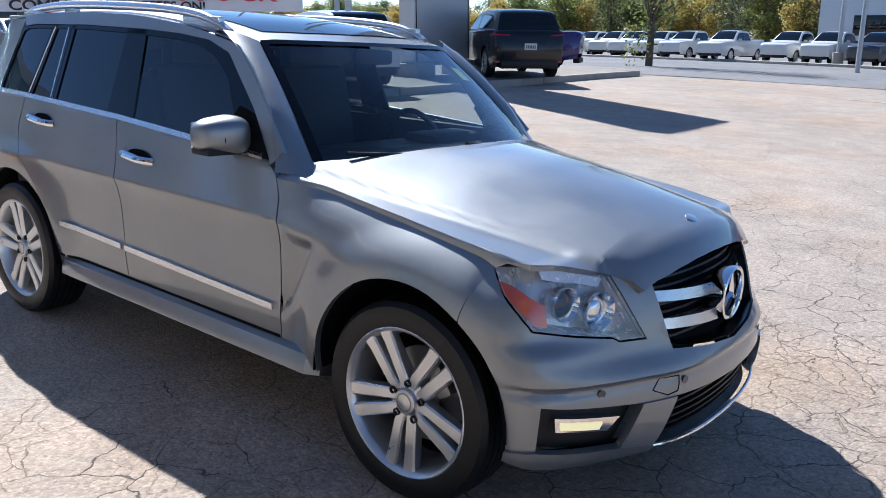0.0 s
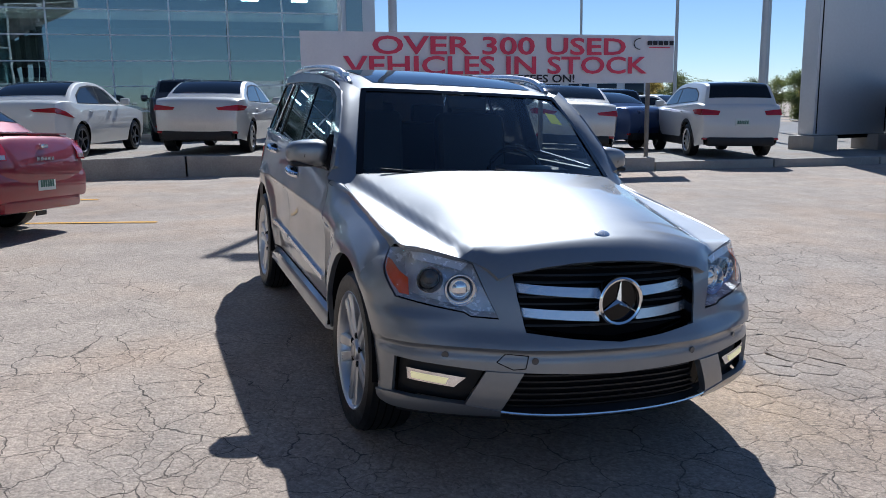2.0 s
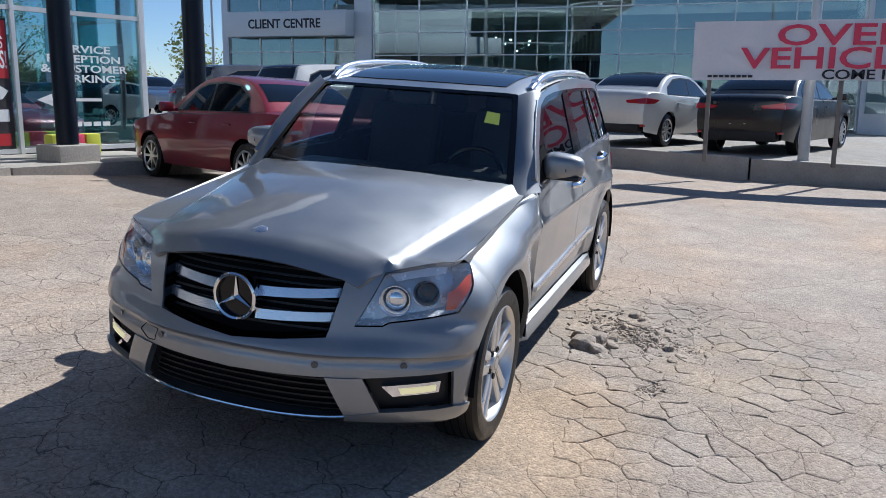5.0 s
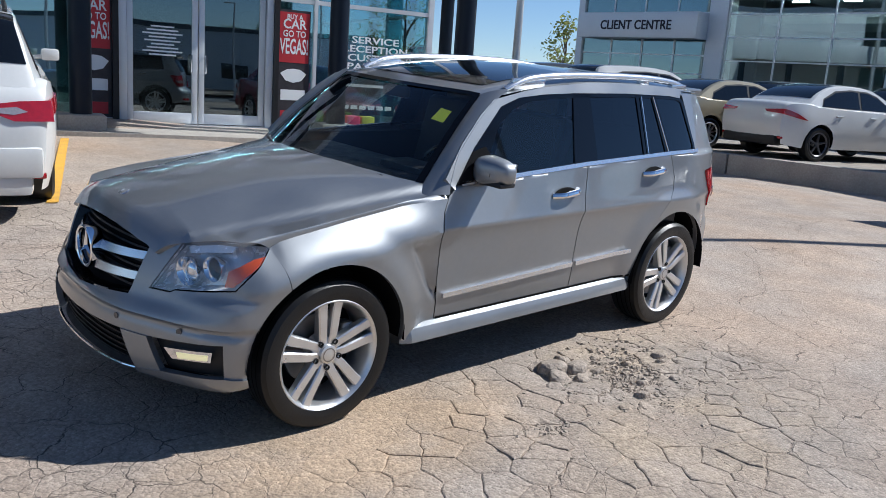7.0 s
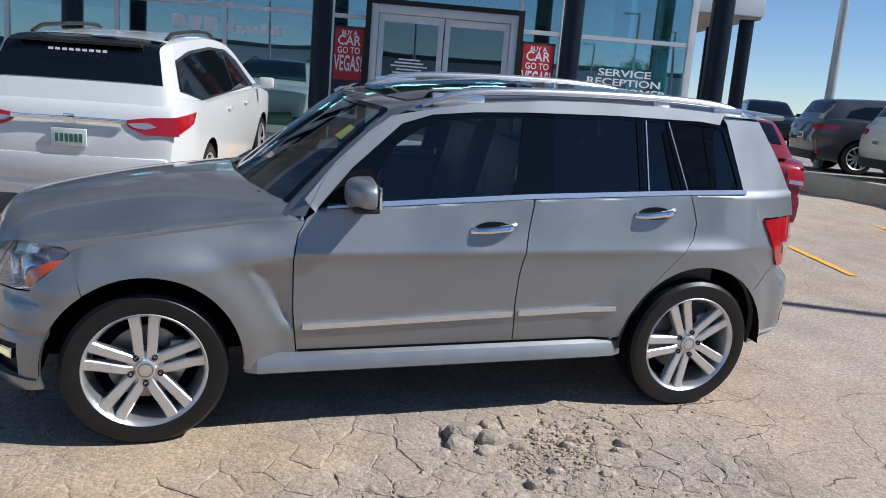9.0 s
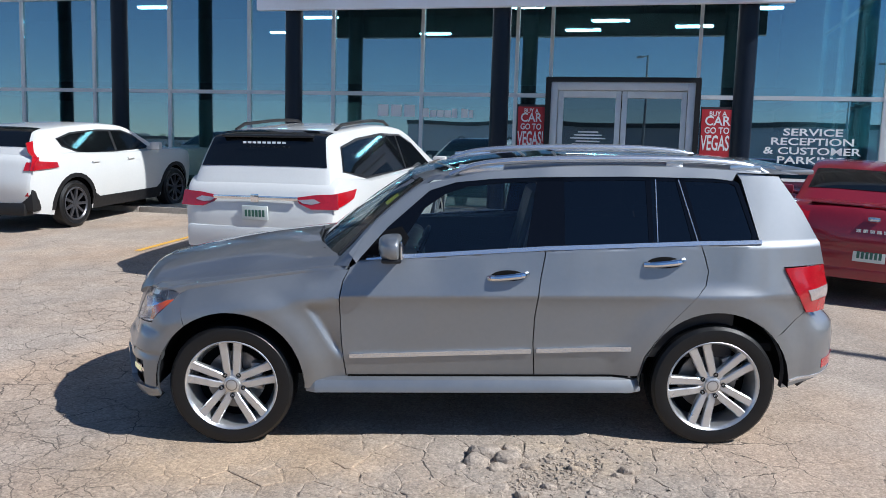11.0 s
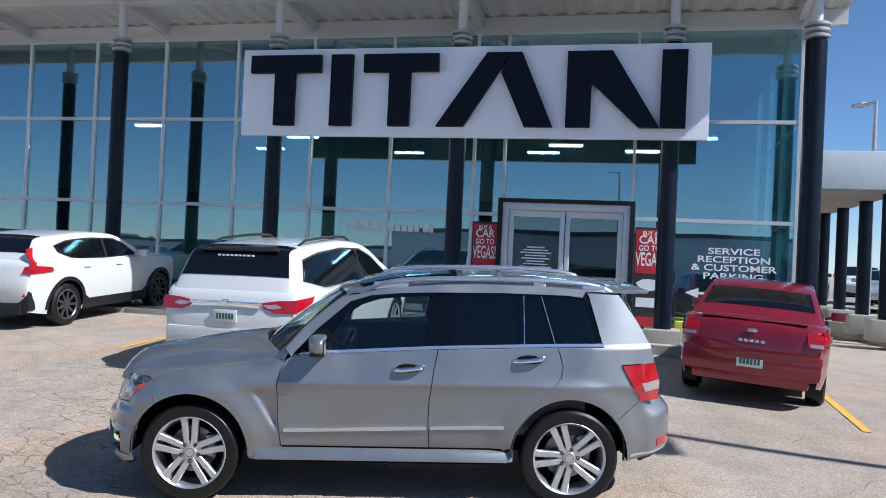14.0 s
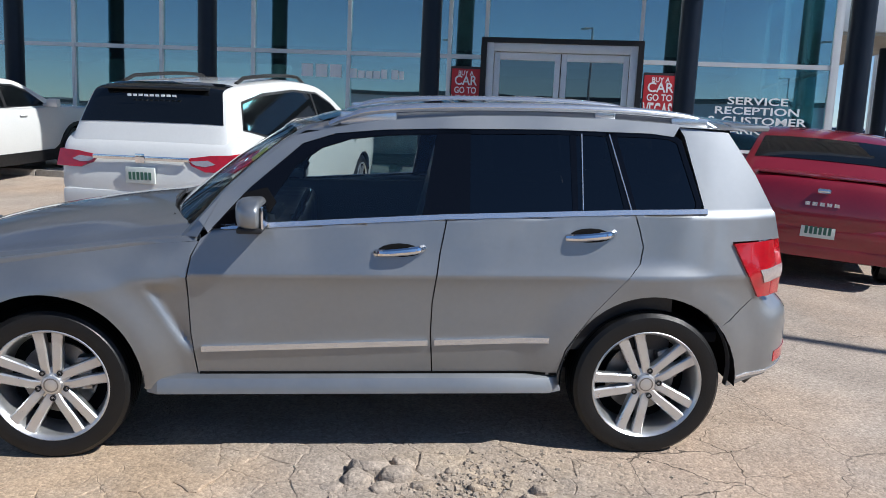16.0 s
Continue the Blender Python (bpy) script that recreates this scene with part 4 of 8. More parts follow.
car = empty("suv_car", CARM, "metallic grey compact SUV with silver roof rails and lit daytime lamps", "car")
both = (False, True)
for mir in both:
    # wings, doors, rear quarter
    wing = [(0.726, 0.40), (0.748, 0.60), (0.753, 0.86), (0.734, 0.96), (0.698, 1.024)] + [(x, smooth_table(WING_TOP, x)) for x in (0.78, 0.86, 0.94, 1.02, 1.1, 1.18, 1.26, 1.34, 1.42, 1.5, 1.56, 1.62)] + [(1.668, 0.872), (1.640, 0.80)]
    wing += arc(AX, AZ, AR, 55, 180 + 4, 22) + [(0.95, 0.335), (0.72, 0.36)]
    part("front_wing", panel(wing, flank, 0.013, 0.017, 0.025, mir), M_GREY, car)
    fd = [(0.720, 0.40), (0.742, 0.60), (0.747, 0.86), (0.728, 0.96), (0.69, 1.035), (0.63, 1.078)] + [(x, belt(x)) for x in (0.40, 0.2, 0.0, -0.2, -0.38, -0.404)] + [(-0.400, 1.10), (-0.376, 0.98), (-0.345, 0.75), (-0.340, 0.60), (-0.352, 0.40)]
    d1 = part("front_door", panel(fd, flank, 0.05, 0.0125, 0.02, mir), M_GREY, car)
    rd = [(-0.358, 0.40), (-0.346, 0.60), (-0.351, 0.75), (-0.382, 0.98), (-0.406, 1.10), (-0.411, belt(-0.411))] + [(x, belt(x)) for x in (-0.6, -0.8, -1.0, -1.24, -1.274)] + [(-1.295, 1.10), (-1.315, 1.02), (-1.30, 0.94), (-1.22, 0.845), (-1.10, 0.712), (-1.02, 0.60), (-0.972, 0.528), (-0.940, 0.40)]
    d2 = part("rear_door", panel(rd, flank, 0.05, 0.0125, 0.02, mir), M_GREY, car)
    rq = [(-0.946, 0.40), (-0.978, 0.526), (-1.026, 0.603), (-1.106, 0.716), (-1.226, 0.849), (-1.306, 0.942), (-1.321, 1.02), (-1.301, 1.10), (-1.281, 1.163), (-1.33, 1.166), (-1.615, 1.172), (-1.525, 1.52), (-1.50, 1.556), (-1.75, 1.535), (-1.89, 1.34), (-1.99, 1.165), (-2.02, 1.042), (-1.752, 1.040), (-1.905, 0.775), (-1.755, 0.665)]
    rq += arc(-AX, AZ, AR, 142, -3, 22) + [(-0.955, 0.345)]
    part("rear_quarter", panel(rq, flank, 0.03, 0.0175, 0.025, mir), M_GREY, car)
    # upper frame: A pillar, cant rail
    CANT = [(0.655, 1.062), (0.48, 1.256), (0.245, 1.456), (0.096, 1.502), (-0.12, 1.522), (-0.38, 1.532), (-0.88, 1.537), (-1.36, 1.528), (-1.47, 1.515)]
    cant = CANT + [(-1.50, 1.56), (-1.72, 1.55)] + [(x, roof(x, 0.66)[2] + 0.004) for x in (-1.72, -1.45, -1.2, -0.8, -0.5, -0.25, -0.1, 0.05, 0.17)] + [(0.29, 1.490), (0.40, 1.415), (0.56, 1.275), (0.70, 1.115)]
    part("side_frame", panel(cant, lambda x, z: flank(x, z, 0.012), 0.08, 0.03, 0.03, mir), M_GREY, car)
    # window panes and black pillars
    frontw = [(0.47, 1.100), (0.29, 1.368), (0.165, 1.446), (0.03, 1.485), (-0.15, 1.502), (-0.37, 1.510), (-0.30, 1.140)]
    part("window_pane", panel(frontw, flank, 0.1, 0.06, 0.0, mir), M_GLASSF, d1, "clear front side window")
    rearw = [(-0.512, 1.150), (-0.990, 1.170), (-0.982, 1.522), (-0.515, 1.518)]
    part("window_pane", panel(rearw, flank, 0.1, 0.06, 0.0, mir), M_TINT, d2, "dark tinted rear side window")
    fixw = [(-1.012, 1.171), (-1.235, 1.180), (-1.150, 1.520), (-1.008, 1.522)]
    part("window_pane", panel(fixw, flank, 0.1, 0.06, 0.0, mir), M_TINT, d2)
    quart = [(-1.285, 1.184), (-1.560, 1.192), (-1.573, 1.215), (-1.490, 1.488), (-1.455, 1.508), (-1.195, 1.518)]
    part("quarter_window", panel(quart, flank, 0.1, 0.06, 0.0, mir), M_TINT, car, "dark tinted quarter window")
    INNER = [(0.455, 1.098), (0.27, 1.362), (0.155, 1.438), (0.025, 1.479), (-0.15, 1.497), (-0.38, 1.507), (-0.88, 1.516), (-1.36, 1.508), (-1.45, 1.502)]
    OUTER = [(x, z + 0.008) for x, z in CANT]
    OUTER[0] = (0.645, 1.088)
    for nm, pl, par in (("pillar_trim", [(-0.297, 1.135), (-0.515, 1.148), (-0.520, 1.535), (-0.368, 1.532)], car), ("pillar_trim", [(-0.988, 1.165), (-1.014, 1.167), (-1.010, 1.532), (-0.980, 1.532)], car), ("pillar_trim", [(-1.232, 1.172), (-1.288, 1.175), (-1.198, 1.528), (-1.147, 1.530)], car), ("pillar_trim", [(-1.558, 1.178), (-1.588, 1.182), (-1.596, 1.215), (-1.570, 1.215)], car), ("pillar_trim", [(-1.570, 1.215), (-1.596, 1.215), (-1.508, 1.500), (-1.487, 1.485)], car), ("pillar_trim", [(-1.487, 1.485), (-1.508, 1.500), (-1.47, 1.522), (-1.447, 1.503)], car), ("window_frame", OUTER + INNER[::-1], car)):
        part(nm, panel(pl, lambda x, z: flank(x, z, 0.006), 0.12, 0.06, 0.012, mir), M_GLOSSB, par)
    for xa, xb in ((-1.036, -1.036), (-1.262, -1.166)):
        bm = bmesh.new()
        sg = -1 if mir else 1
        tube(bm, [(p[0], sg * p[1], p[2]) for p in (flank(xa + (xb - xa) * k / 4, 1.18 + 0.085 * k, 0.008) for k in range(5))], 0.0035, 6)
        part("pillar_bead", bm, M_SATIN, car)
    bl = [(0.60, belt(0.60) + 0.002)] + [(x, belt(x) + 0.000) for x in (0.40, 0.0, -0.4, -0.8, -1.25, -1.62)]
    strip = bl + [(x, z + 0.022) for x, z in bl[::-1]]
    part("belt_moulding", panel(strip, lambda x, z: flank(x, z, 0.016 if z > belt(x) else 0.004), 0.1, 0.1, 0.012, mir), M_SATIN, car, "silver belt moulding")
    qsail = [(0.64, 1.082), (0.42, 1.104), (0.36, 1.20), (0.40, 1.26), (0.50, 1.235)]
    part("mirror_sail", panel(qsail, lambda x, z: flank(x, z, 0.016), 0.2, 0.2, 0.02, mir), M_DARK, car)
    # rub strip, sill
    for x0, x1, par in ((0.700, -0.330, d1), (-0.362, -0.895, d2)):
        zz = lambda x: 0.515 + (0.70 - x) * 0.030
        pl = [(x0, zz(x0)), (x1, zz(x1)), (x1, zz(x1) + 0.026), (x0, zz(x0) + 0.026)]
        part("rub_strip", panel(pl, lambda x, z: flank(x, z, 0.014), 0.15, 0.1, 0.014, mir), M_SATIN, par, "silver rub strip")
    s = -1 if mir else 1
    bm = bmesh.new()
    prof = ((0.80, 0.402), (0.862, 0.400), (0.886, 0.386), (0.902, 0.350), (0.906, 0.318), (0.80, 0.285))
    xs = [0.955, 0.90, 0.5, 0.0, -0.5, -0.90, -0.965]
    rg = [[bm.verts.new((x, s * (y - (0.03 if i in (0, len(xs) - 1) else 0)), z)) for y, z in prof] for i, x in enumerate(xs)]
    for a, b in zip(rg, rg[1:]):
        for k in range(len(prof) - 1):
            bm.faces.new((a[k], a[k + 1], b[k + 1], b[k]))
    bm.faces.new(rg[0])
    bm.faces.new(rg[-1][::-1])
    part("sill_step", bm, M_GREY, car, sharp=25)
    # dark strip laid on as the shadow between door bottoms and sill
    part("sill_gap_shade", panel([(0.715, 0.399), (-0.94, 0.399), (-0.94, 0.411), (0.715, 0.411)], lambda x, z: flank(x, z, 0.004), 0.2, 0.1, 0.01, mir), M_GASKET, car)
    # door handles; each bowl is a black bulge, its recess shade put in colour
    for hx, hz, par in ((-0.195, 0.990, d1), (-1.07, 1.066, d2)):
        y0 = flank(hx, hz)[1]
        bm = bmesh.new()
        r = bmesh.ops.create_uvsphere(bm, u_segments=16, v_segments=8, radius=1)
        for v in bm.verts:
            v.co = Vector((hx + v.co.x * 0.100, s * (y0 + 0.001 + v.co.y * 0.006), hz - 0.004 + v.co.z * 0.040))
        part("handle_bowl_shade", bm, M_GASKET, par)
        bm = bmesh.new()
        tube(bm, curve_pts([(hx + 0.105, s * (y0 - 0.004), hz - 0.010), (hx + 0.06, s * (y0 + 0.030), hz - 0.004), (hx, s * (y0 + 0.036), hz + 0.002), (hx - 0.07, s * (y0 + 0.032), hz + 0.010), (hx - 0.108, s * (y0 - 0.002), hz + 0.014)], 5), 0.018, 10, 1.0)
        part("handle", bm, M_CHROME, par, "chrome and grey door handle")
    # mirror
    mirr = part("mirror", newbox((0, 0, 0), (0.02, 0.02, 0.02)), M_TRIM, car, "grey door mirror with indicator slots")
    bm = bmesh.new()
    mir_c = Vector((0.428, s * 0.925, 1.156))
    bmesh.ops.create_uvsphere(bm, u_segments=24, v_segments=14, radius=1)
    for v in bm.verts:
        c = v.co.copy()
        q = Vector([math.copysign(abs(k) ** 0.64, k) for k in c])
        q = Vector((q.x * 0.095 * (1 - 0.25 * q.y * s), q.y * 0.112, q.z * 0.072))
        if q.x < 0:
            q.x *= 0.35
        q.z *= 1 - 0.16 * (q.y * s / 0.105)
        v.co = mir_c + q
    part("mirror_shell", bm, M_GREY, mirr)
    bm = bmesh.new()
    box(bm, mir_c + Vector((-0.034, 0, 0)), (0.012, 0.175, 0.100), 0.005)
    part("mirror_glass", bm, M_CHROME, mirr)
    bm = bmesh.new()
    box(bm, mir_c + Vector((0.022, 0.0, -0.056)), (0.11, 0.19, 0.026), 0.012)
    tube(bm, [mir_c + Vector((0.0, -0.06 * s, -0.06)), mir_c + Vector((0.02, -0.085 * s, -0.062)), (0.50, s * 0.815, 1.09)], 0.028, 10, 0.7)
    part("mirror_foot", bm, M_TRIM, mirr)
    for k in range(7):
        bm = newbox(mir_c + Vector((0.074 - 0.005 * k, (0.025 + 0.008 * k) * s, -0.010)), (0.03, 0.004, 0.018), 0.001)
        part("indicator_slot", bm, M_GASKET, mirr)
    # roof rail
    rail = part("roof_rail", bmesh.new(), M_SATIN, car, "polished aluminium roof rail")
    bm = bmesh.new()
    path = curve_pts([(0.13, 0.628, 1.535), (0.06, 0.634, 1.566), (-0.07, 0.638, 1.602), (-0.35, 0.638, 1.624), (-0.8, 0.638, 1.632), (-1.2, 0.636, 1.628), (-1.48, 0.630, 1.610), (-1.62, 0.624, 1.586), (-1.71, 0.620, 1.545)], 6)
    tube(bm, [(p.x, s * p.y, p.z) for p in path], [0.020 + 0.006 * math.sin(math.pi * i / (len(path) - 1)) for i in range(len(path))], 12, 0.8)
    part("rail_bar", bm, M_SATIN, rail)
    for fx, w in ((-0.05, 0.26), (-1.16, 0.10), (-1.57, 0.18)):
        zt = lerp_table([(p.x, p.z) for p in path[::-1]], fx)
        zb = roof(fx, 0.64)[2] - 0.02
        part("rail_foot", newbox((fx, s * 0.634, (zt + zb) / 2), (w, 0.035, max(0.02, zt - zb)), 0.010), M_SATIN, rail)
    # tail lamp, rear reflector
    tl = [(-1.758, 1.034), (-2.03, 1.040), (-2.07, 0.90), (-2.065, 0.762), (-1.912, 0.770), (-1.83, 0.90)]

    def tlf(x, z, off=0.012):
        p = flank(max(x, -1.95), z, off)
        return (x, p[1] - max(0.0, -1.95 - x) * 0.9, z)
    lamp = part("tail_lamp", panel(tl, tlf, 0.04, 0.04, 0.03, mir), M_TAIL, car, "red tail lamp with a clear band")
    cl = [(-1.905, 0.905), (-2.068, 0.915), (-2.066, 0.845), (-1.935, 0.840)]
    part("reversing_lens", panel(cl, lambda x, z: tlf(x, z, 0.016), 0.04, 0.04, 0.004, mir), M_TAILCLR, lamp, "clear reversing lens")
    # headlamp
    top = [(uy(y), z) for y, z in LAMP_TOP]
    hl = [(uy(0.505), 0.660), (uy(0.60), 0.662), (uy(0.625), 0.676), (uy(0.865), 0.714), (ux(1.668), 0.876)] + top
    hlo = part("headlamp", panel(hl, lambda u, z: front(u, z, -0.09), 0.06, 0.04, 0.0, mir), M_LAMPIN, car, "clear headlamp with amber corner")
    part("lens", panel(hl, lambda u, z: front(u, z, -0.002), 0.05, 0.04, 0.0, mir), M_LENS, hlo, "clear lens")
    rim = part("lamp_surround", bmesh.new(), M_DGREY, hlo)
    bm = bmesh.new()
    loop = []
    for a, b in zip(hl, hl[1:] + hl[:1]):
        for k in range(5):
            u, z = a[0] + (b[0] - a[0]) * k / 5, a[1] + (b[1] - a[1]) * k / 5
            loop.append((front(u * s, z, -0.004), front(u * s, z, -0.09)))
    vs = [(bm.verts.new(a), bm.verts.new(b)) for a, b in loop]
    for a, b in zip(vs, vs[1:] + vs[:1]):
        bm.faces.new((a[0], b[0], b[1], a[1]))
    part("side_wall", bm, M_LAMPIN, rim)
    am = [(uy(0.860), 0.724), (ux(1.690), 0.846), (ux(1.755), 0.836), (uy(0.838), 0.785), (uy(0.832), 0.720)]
    part("amber_reflector", panel(am, lambda u, z: front(u, z, -0.008), 0.05, 0.03, 0.004, mir), M_AMBER, hlo, "amber side reflector")
    br = [(uy(0.63), 0.846), (uy(0.72), 0.868), (uy(0.81), 0.883), (uy(0.87), 0.886), (uy(0.845), 0.856), (uy(0.72), 0.838), (uy(0.65), 0.822)]
    part("lamp_brow", panel(br, lambda u, z: front(u, z, -0.022), 0.05, 0.03, 0.01, mir), M_LAMPIN, hlo)
    for yy, rr, zz in ((0.650, 0.066, 0.748), (0.775, 0.056, 0.778)):
        p = Vector(front(uy(yy) * s, zz, -0.050))
        n = Vector((1, 0.25 * s, 0)).normalized()
        tm = Matrix.Translation(p) @ n.to_track_quat("X", "Z").to_matrix().to_4x4()
        bm = bmesh.new()
        lathe(bm, [(-0.06, rr * 0.45), (-0.02, rr * 0.86), (0.020, rr), (0.026, rr * 0.97), (0.022, rr * 0.90), (-0.015, rr * 0.72)], 28, "x")
        bmesh.ops.transform(bm, matrix=tm, verts=bm.verts)
        part("lamp_ring", bm, M_CHROME, hlo)
        bm = bmesh.new()
        bmesh.ops.create_uvsphere(bm, u_segments=24, v_segments=12, radius=rr * 0.66)
        bmesh.ops.scale(bm, vec=(0.6, 1, 1), verts=bm.verts)
        bmesh.ops.transform(bm, matrix=tm @ Matrix.Translation((-0.012, 0, 0)), verts=bm.verts)
        part("projector", bm, M_CARGLASS if yy > 0.7 else M_BULB, hlo)
    # fog lamp recess and daytime lamp
    rec = [(uy(0.845), 0.488), (uy(0.535), 0.464), (uy(0.605), 0.318), (uy(0.850), 0.342)]
    fog = part("fog_recess", panel(rec, lambda u, z: front(u, z, -0.045), 0.06, 0.05, 0.0, mir), M_TRIM, car, "black fog lamp recess")
    fr = [(uy(0.810), 0.448), (uy(0.605), 0.428), (uy(0.645), 0.386), (uy(0.805), 0.402)]
    part("lamp_bezel", panel(fr, lambda u, z: front(u, z, -0.012), 0.05, 0.05, 0.03, mir), M_CHROME, fog, "chrome lamp bezel")
    fr2 = [(uy(0.795), 0.433), (uy(0.665), 0.420), (uy(0.675), 0.396), (uy(0.793), 0.409)]
    part("daytime_lamp", panel(fr2, lambda u, z: front(u, z, -0.008), 0.05, 0.05, 0.004, mir), M_DRL, fog, "lit warm white lamp strip")
    for yy, zz in ((0.68, 0.515), (0.36, 0.510)):
        p = Vector(front(uy(yy) * s, zz, 0.001))
        _, n = along(uy(yy) * s)
        bm = bmesh.new()
        lathe(bm, [(0.0, 0.014), (0.002, 0.014), (0.002, 0.010), (0.001, 0.0)], 16, "x")
        bmesh.ops.transform(bm, matrix=Matrix.Translation(p) @ n.to_track_quat("X", "Z").to_matrix().to_4x4(), verts=bm.verts)
        part("parking_sensor", bm, M_DGREY, car)
    # fender well
    for ax in (AX, -AX):
        bm = bmesh.new()
        ring0, ring1 = [], []
        for x, z in arc(ax, AZ, AR + 0.004, -3, 183, 20):
            ring0.append(bm.verts.new((x, s * 0.908, z)))
            ring1.append(bm.verts.new((x, s * 0.55, z)))
        for i in range(20):
            bm.faces.new((ring0[i], ring0[i + 1], ring1[i + 1], ring1[i]))
        bm.faces.new(ring1)
        part("wheel_well", bm, M_DARK, car)

# front bumper, cut round the lamps, grille and intakes
ARCH_UP = [(ux(x), z) for x, z in arc(AX, AZ, AR, 54, 18, 9)]
ARCH_LOW = [(ux(x), z) for x, z in arc(AX, AZ, AR, 18, -9, 6)]
bup = [(-u, z) for u, z in ARCH_UP[::-1]] + [(-ux(1.644), 0.80), (-ux(1.672), 0.870), (uy(-0.866), 0.709), (uy(-0.625), 0.671), (uy(-0.60), 0.657), (uy(-0.500), 0.655), (uy(-0.606), 0.856), (uy(-0.470), 0.854), (uy(-0.395), 0.612), (uy(-0.20), 0.590), (0, 0.574)]
bup = bup + [(-u, z) for u, z in bup[-2::-1]]
bup += [(uy(0.845), 0.488), (uy(0.535), 0.464), (uy(0.40), 0.464), (0, 0.452), (uy(-0.40), 0.464), (uy(-0.535), 0.464), (uy(-0.845), 0.488)]
part("front_bumper", panel(bup, front, 0.03, 0.012, 0.03), M_GREY, car)
for mir in both:
    out = [(uy(0.845), 0.488)] + ARCH_LOW + [(uy(0.850), 0.318)]
    part("bumper_corner", panel(out, front, 0.04, 0.03, 0.02, mir), M_GREY, car)
    strut = [(uy(0.535), 0.464), (uy(0.605), 0.318), (uy(0.475), 0.306), (uy(0.40), 0.464)]
    part("bumper_strut", panel(strut, lambda u, z: front(u, z, 0.008), 0.05, 0.03, 0.03, mir), M_GREY, car)
    lip = [(uy(0.605), 0.326), (uy(0.85), 0.344), (ux(1.792), 0.330), (ux(1.784), 0.290), (uy(0.85), 0.276), (uy(0.605), 0.272), (uy(0.475), 0.278), (uy(0.475), 0.306)]
    part("bumper_lip", panel(lip, lambda u, z: front(u, z, 0.012), 0.05, 0.02, 0.03, mir), M_GREY, car)
inta = [(uy(-0.40), 0.464), (0, 0.452), (uy(0.40), 0.464), (uy(0.475), 0.300), (0, 0.280), (uy(-0.475), 0.300)]
intake = part("lower_intake", panel(inta, lambda u, z: front(u, z, -0.06), 0.06, 0.04), M_DARK, car, "black lower air intake")
for k in range(6):
    z = 0.308 + k * 0.025
    w = 0.462 - k * 0.012
    bar = [(uy(-w), z), (uy(w), z), (uy(w), z + 0.007), (uy(-w), z + 0.007)]
    part("slat", panel(bar, lambda u, zz: front(u, zz, -0.045), 0.08, 0.1, 0.01), M_MESHG, intake)
bm = bmesh.new()
tube(bm, [front(uy(0.475) * k / 12, 0.282 + 0.020 * (k / 12) ** 2, 0.004) for k in range(-12, 13)], 0.007, 8)
part("chin_strip", bm, M_CHROME, car, "bright chin strip")
und = [(uy(-0.86), 0.286), (0, 0.278), (uy(0.86), 0.286), (uy(0.86), 0.24), (0, 0.235), (uy(-0.86), 0.24)]
part("under_lip", panel(und, lambda u, z: front(u, z, -0.012), 0.06, 0.02, 0.05), M_TRIM, car)
tow = [(uy(-0.500), 0.500), (uy(-0.470), 0.533), (uy(-0.385), 0.528), (uy(-0.395), 0.480), (uy(-0.440), 0.474)]
for a, b in zip(tow, tow[1:] + tow[:1]):
    bm = bmesh.new()
    tube(bm, [front(a[0] + (b[0] - a[0]) * i / 4, a[1] + (b[1] - a[1]) * i / 4, 0.0) for i in range(5)], 0.0022, 5)
    part("tow_cover_gap", bm, M_GASKET, car)

# grille
gr = [(uy(-0.392), 0.616), (uy(-0.20), 0.594), (0, 0.578), (uy(0.20), 0.594), (uy(0.392), 0.616), (uy(0.466), 0.850), (uy(0.25), 0.855), (0, 0.856), (uy(-0.25), 0.855), (uy(-0.466), 0.850)]
grille = part("grille", panel(gr, lambda u, z: front(u, z, -0.07), 0.05, 0.05), M_DARK, car, "black grille with chrome slats and round emblem")
bm = bmesh.new()
loop = []
for a, b in zip(gr, gr[1:] + gr[:1]):
    for k in range(6):
        u, z = a[0] + (b[0] - a[0]) * k / 6, a[1] + (b[1] - a[1]) * k / 6
        loop.append((bm.verts.new(front(u, z, -0.006)), bm.verts.new(front(u, z, -0.072))))
for a, b in zip(loop, loop[1:] + loop[:1]):
    bm.faces.new((a[0], b[0], b[1], a[1]))
part("grille_shell", bm, M_GLOSSB, grille)
for k in range(9):
    z = 0.62 + k * 0.027
    w = 0.390 + 0.070 * (z - 0.616) / 0.234
    bar = [(uy(-w), z), (uy(w), z), (uy(w), z + 0.008), (uy(-w), z + 0.008)]
    part("grille_bar", panel(bar, lambda u, zz: front(u, zz, -0.055), 0.1, 0.1, 0.01), M_MESHG, grille)
for s in (1, -1):
    for z0, zo, w in ((0.742, 0.762, 0.438), (0.655, 0.672, 0.412)):
        a = 0.085
        sl = [(uy(a * s), z0 - 0.004), (uy(w * s), zo - 0.012), (uy((w + 0.012) * s), zo + 0.022), (uy(a * s), z0 + 0.034)]
        part("chrome_slat", panel(sl, lambda u, z: front(u, z, 0.004 - 0.05 * (abs(u) / uy(0.43)) ** 2), 0.05, 0.05, 0.045), M_SATIN, grille, "broad chrome slat")
star_c = Vector(front(0, 0.73, 0.022))
bm = bmesh.new()
lathe(bm, [(-0.05, 0.085), (0.0, 0.098), (0.014, 0.098), (0.018, 0.092), (0.014, 0.084), (0.0, 0.082)], 40, "x", star_c)
part("emblem_ring", bm, M_CHROME, grille, "chrome emblem ring")
bm = bmesh.new()
lathe(bm, [(0.0, 0.085), (0.002, 0.0)], 32, "x", star_c - Vector((0.004, 0, 0)))
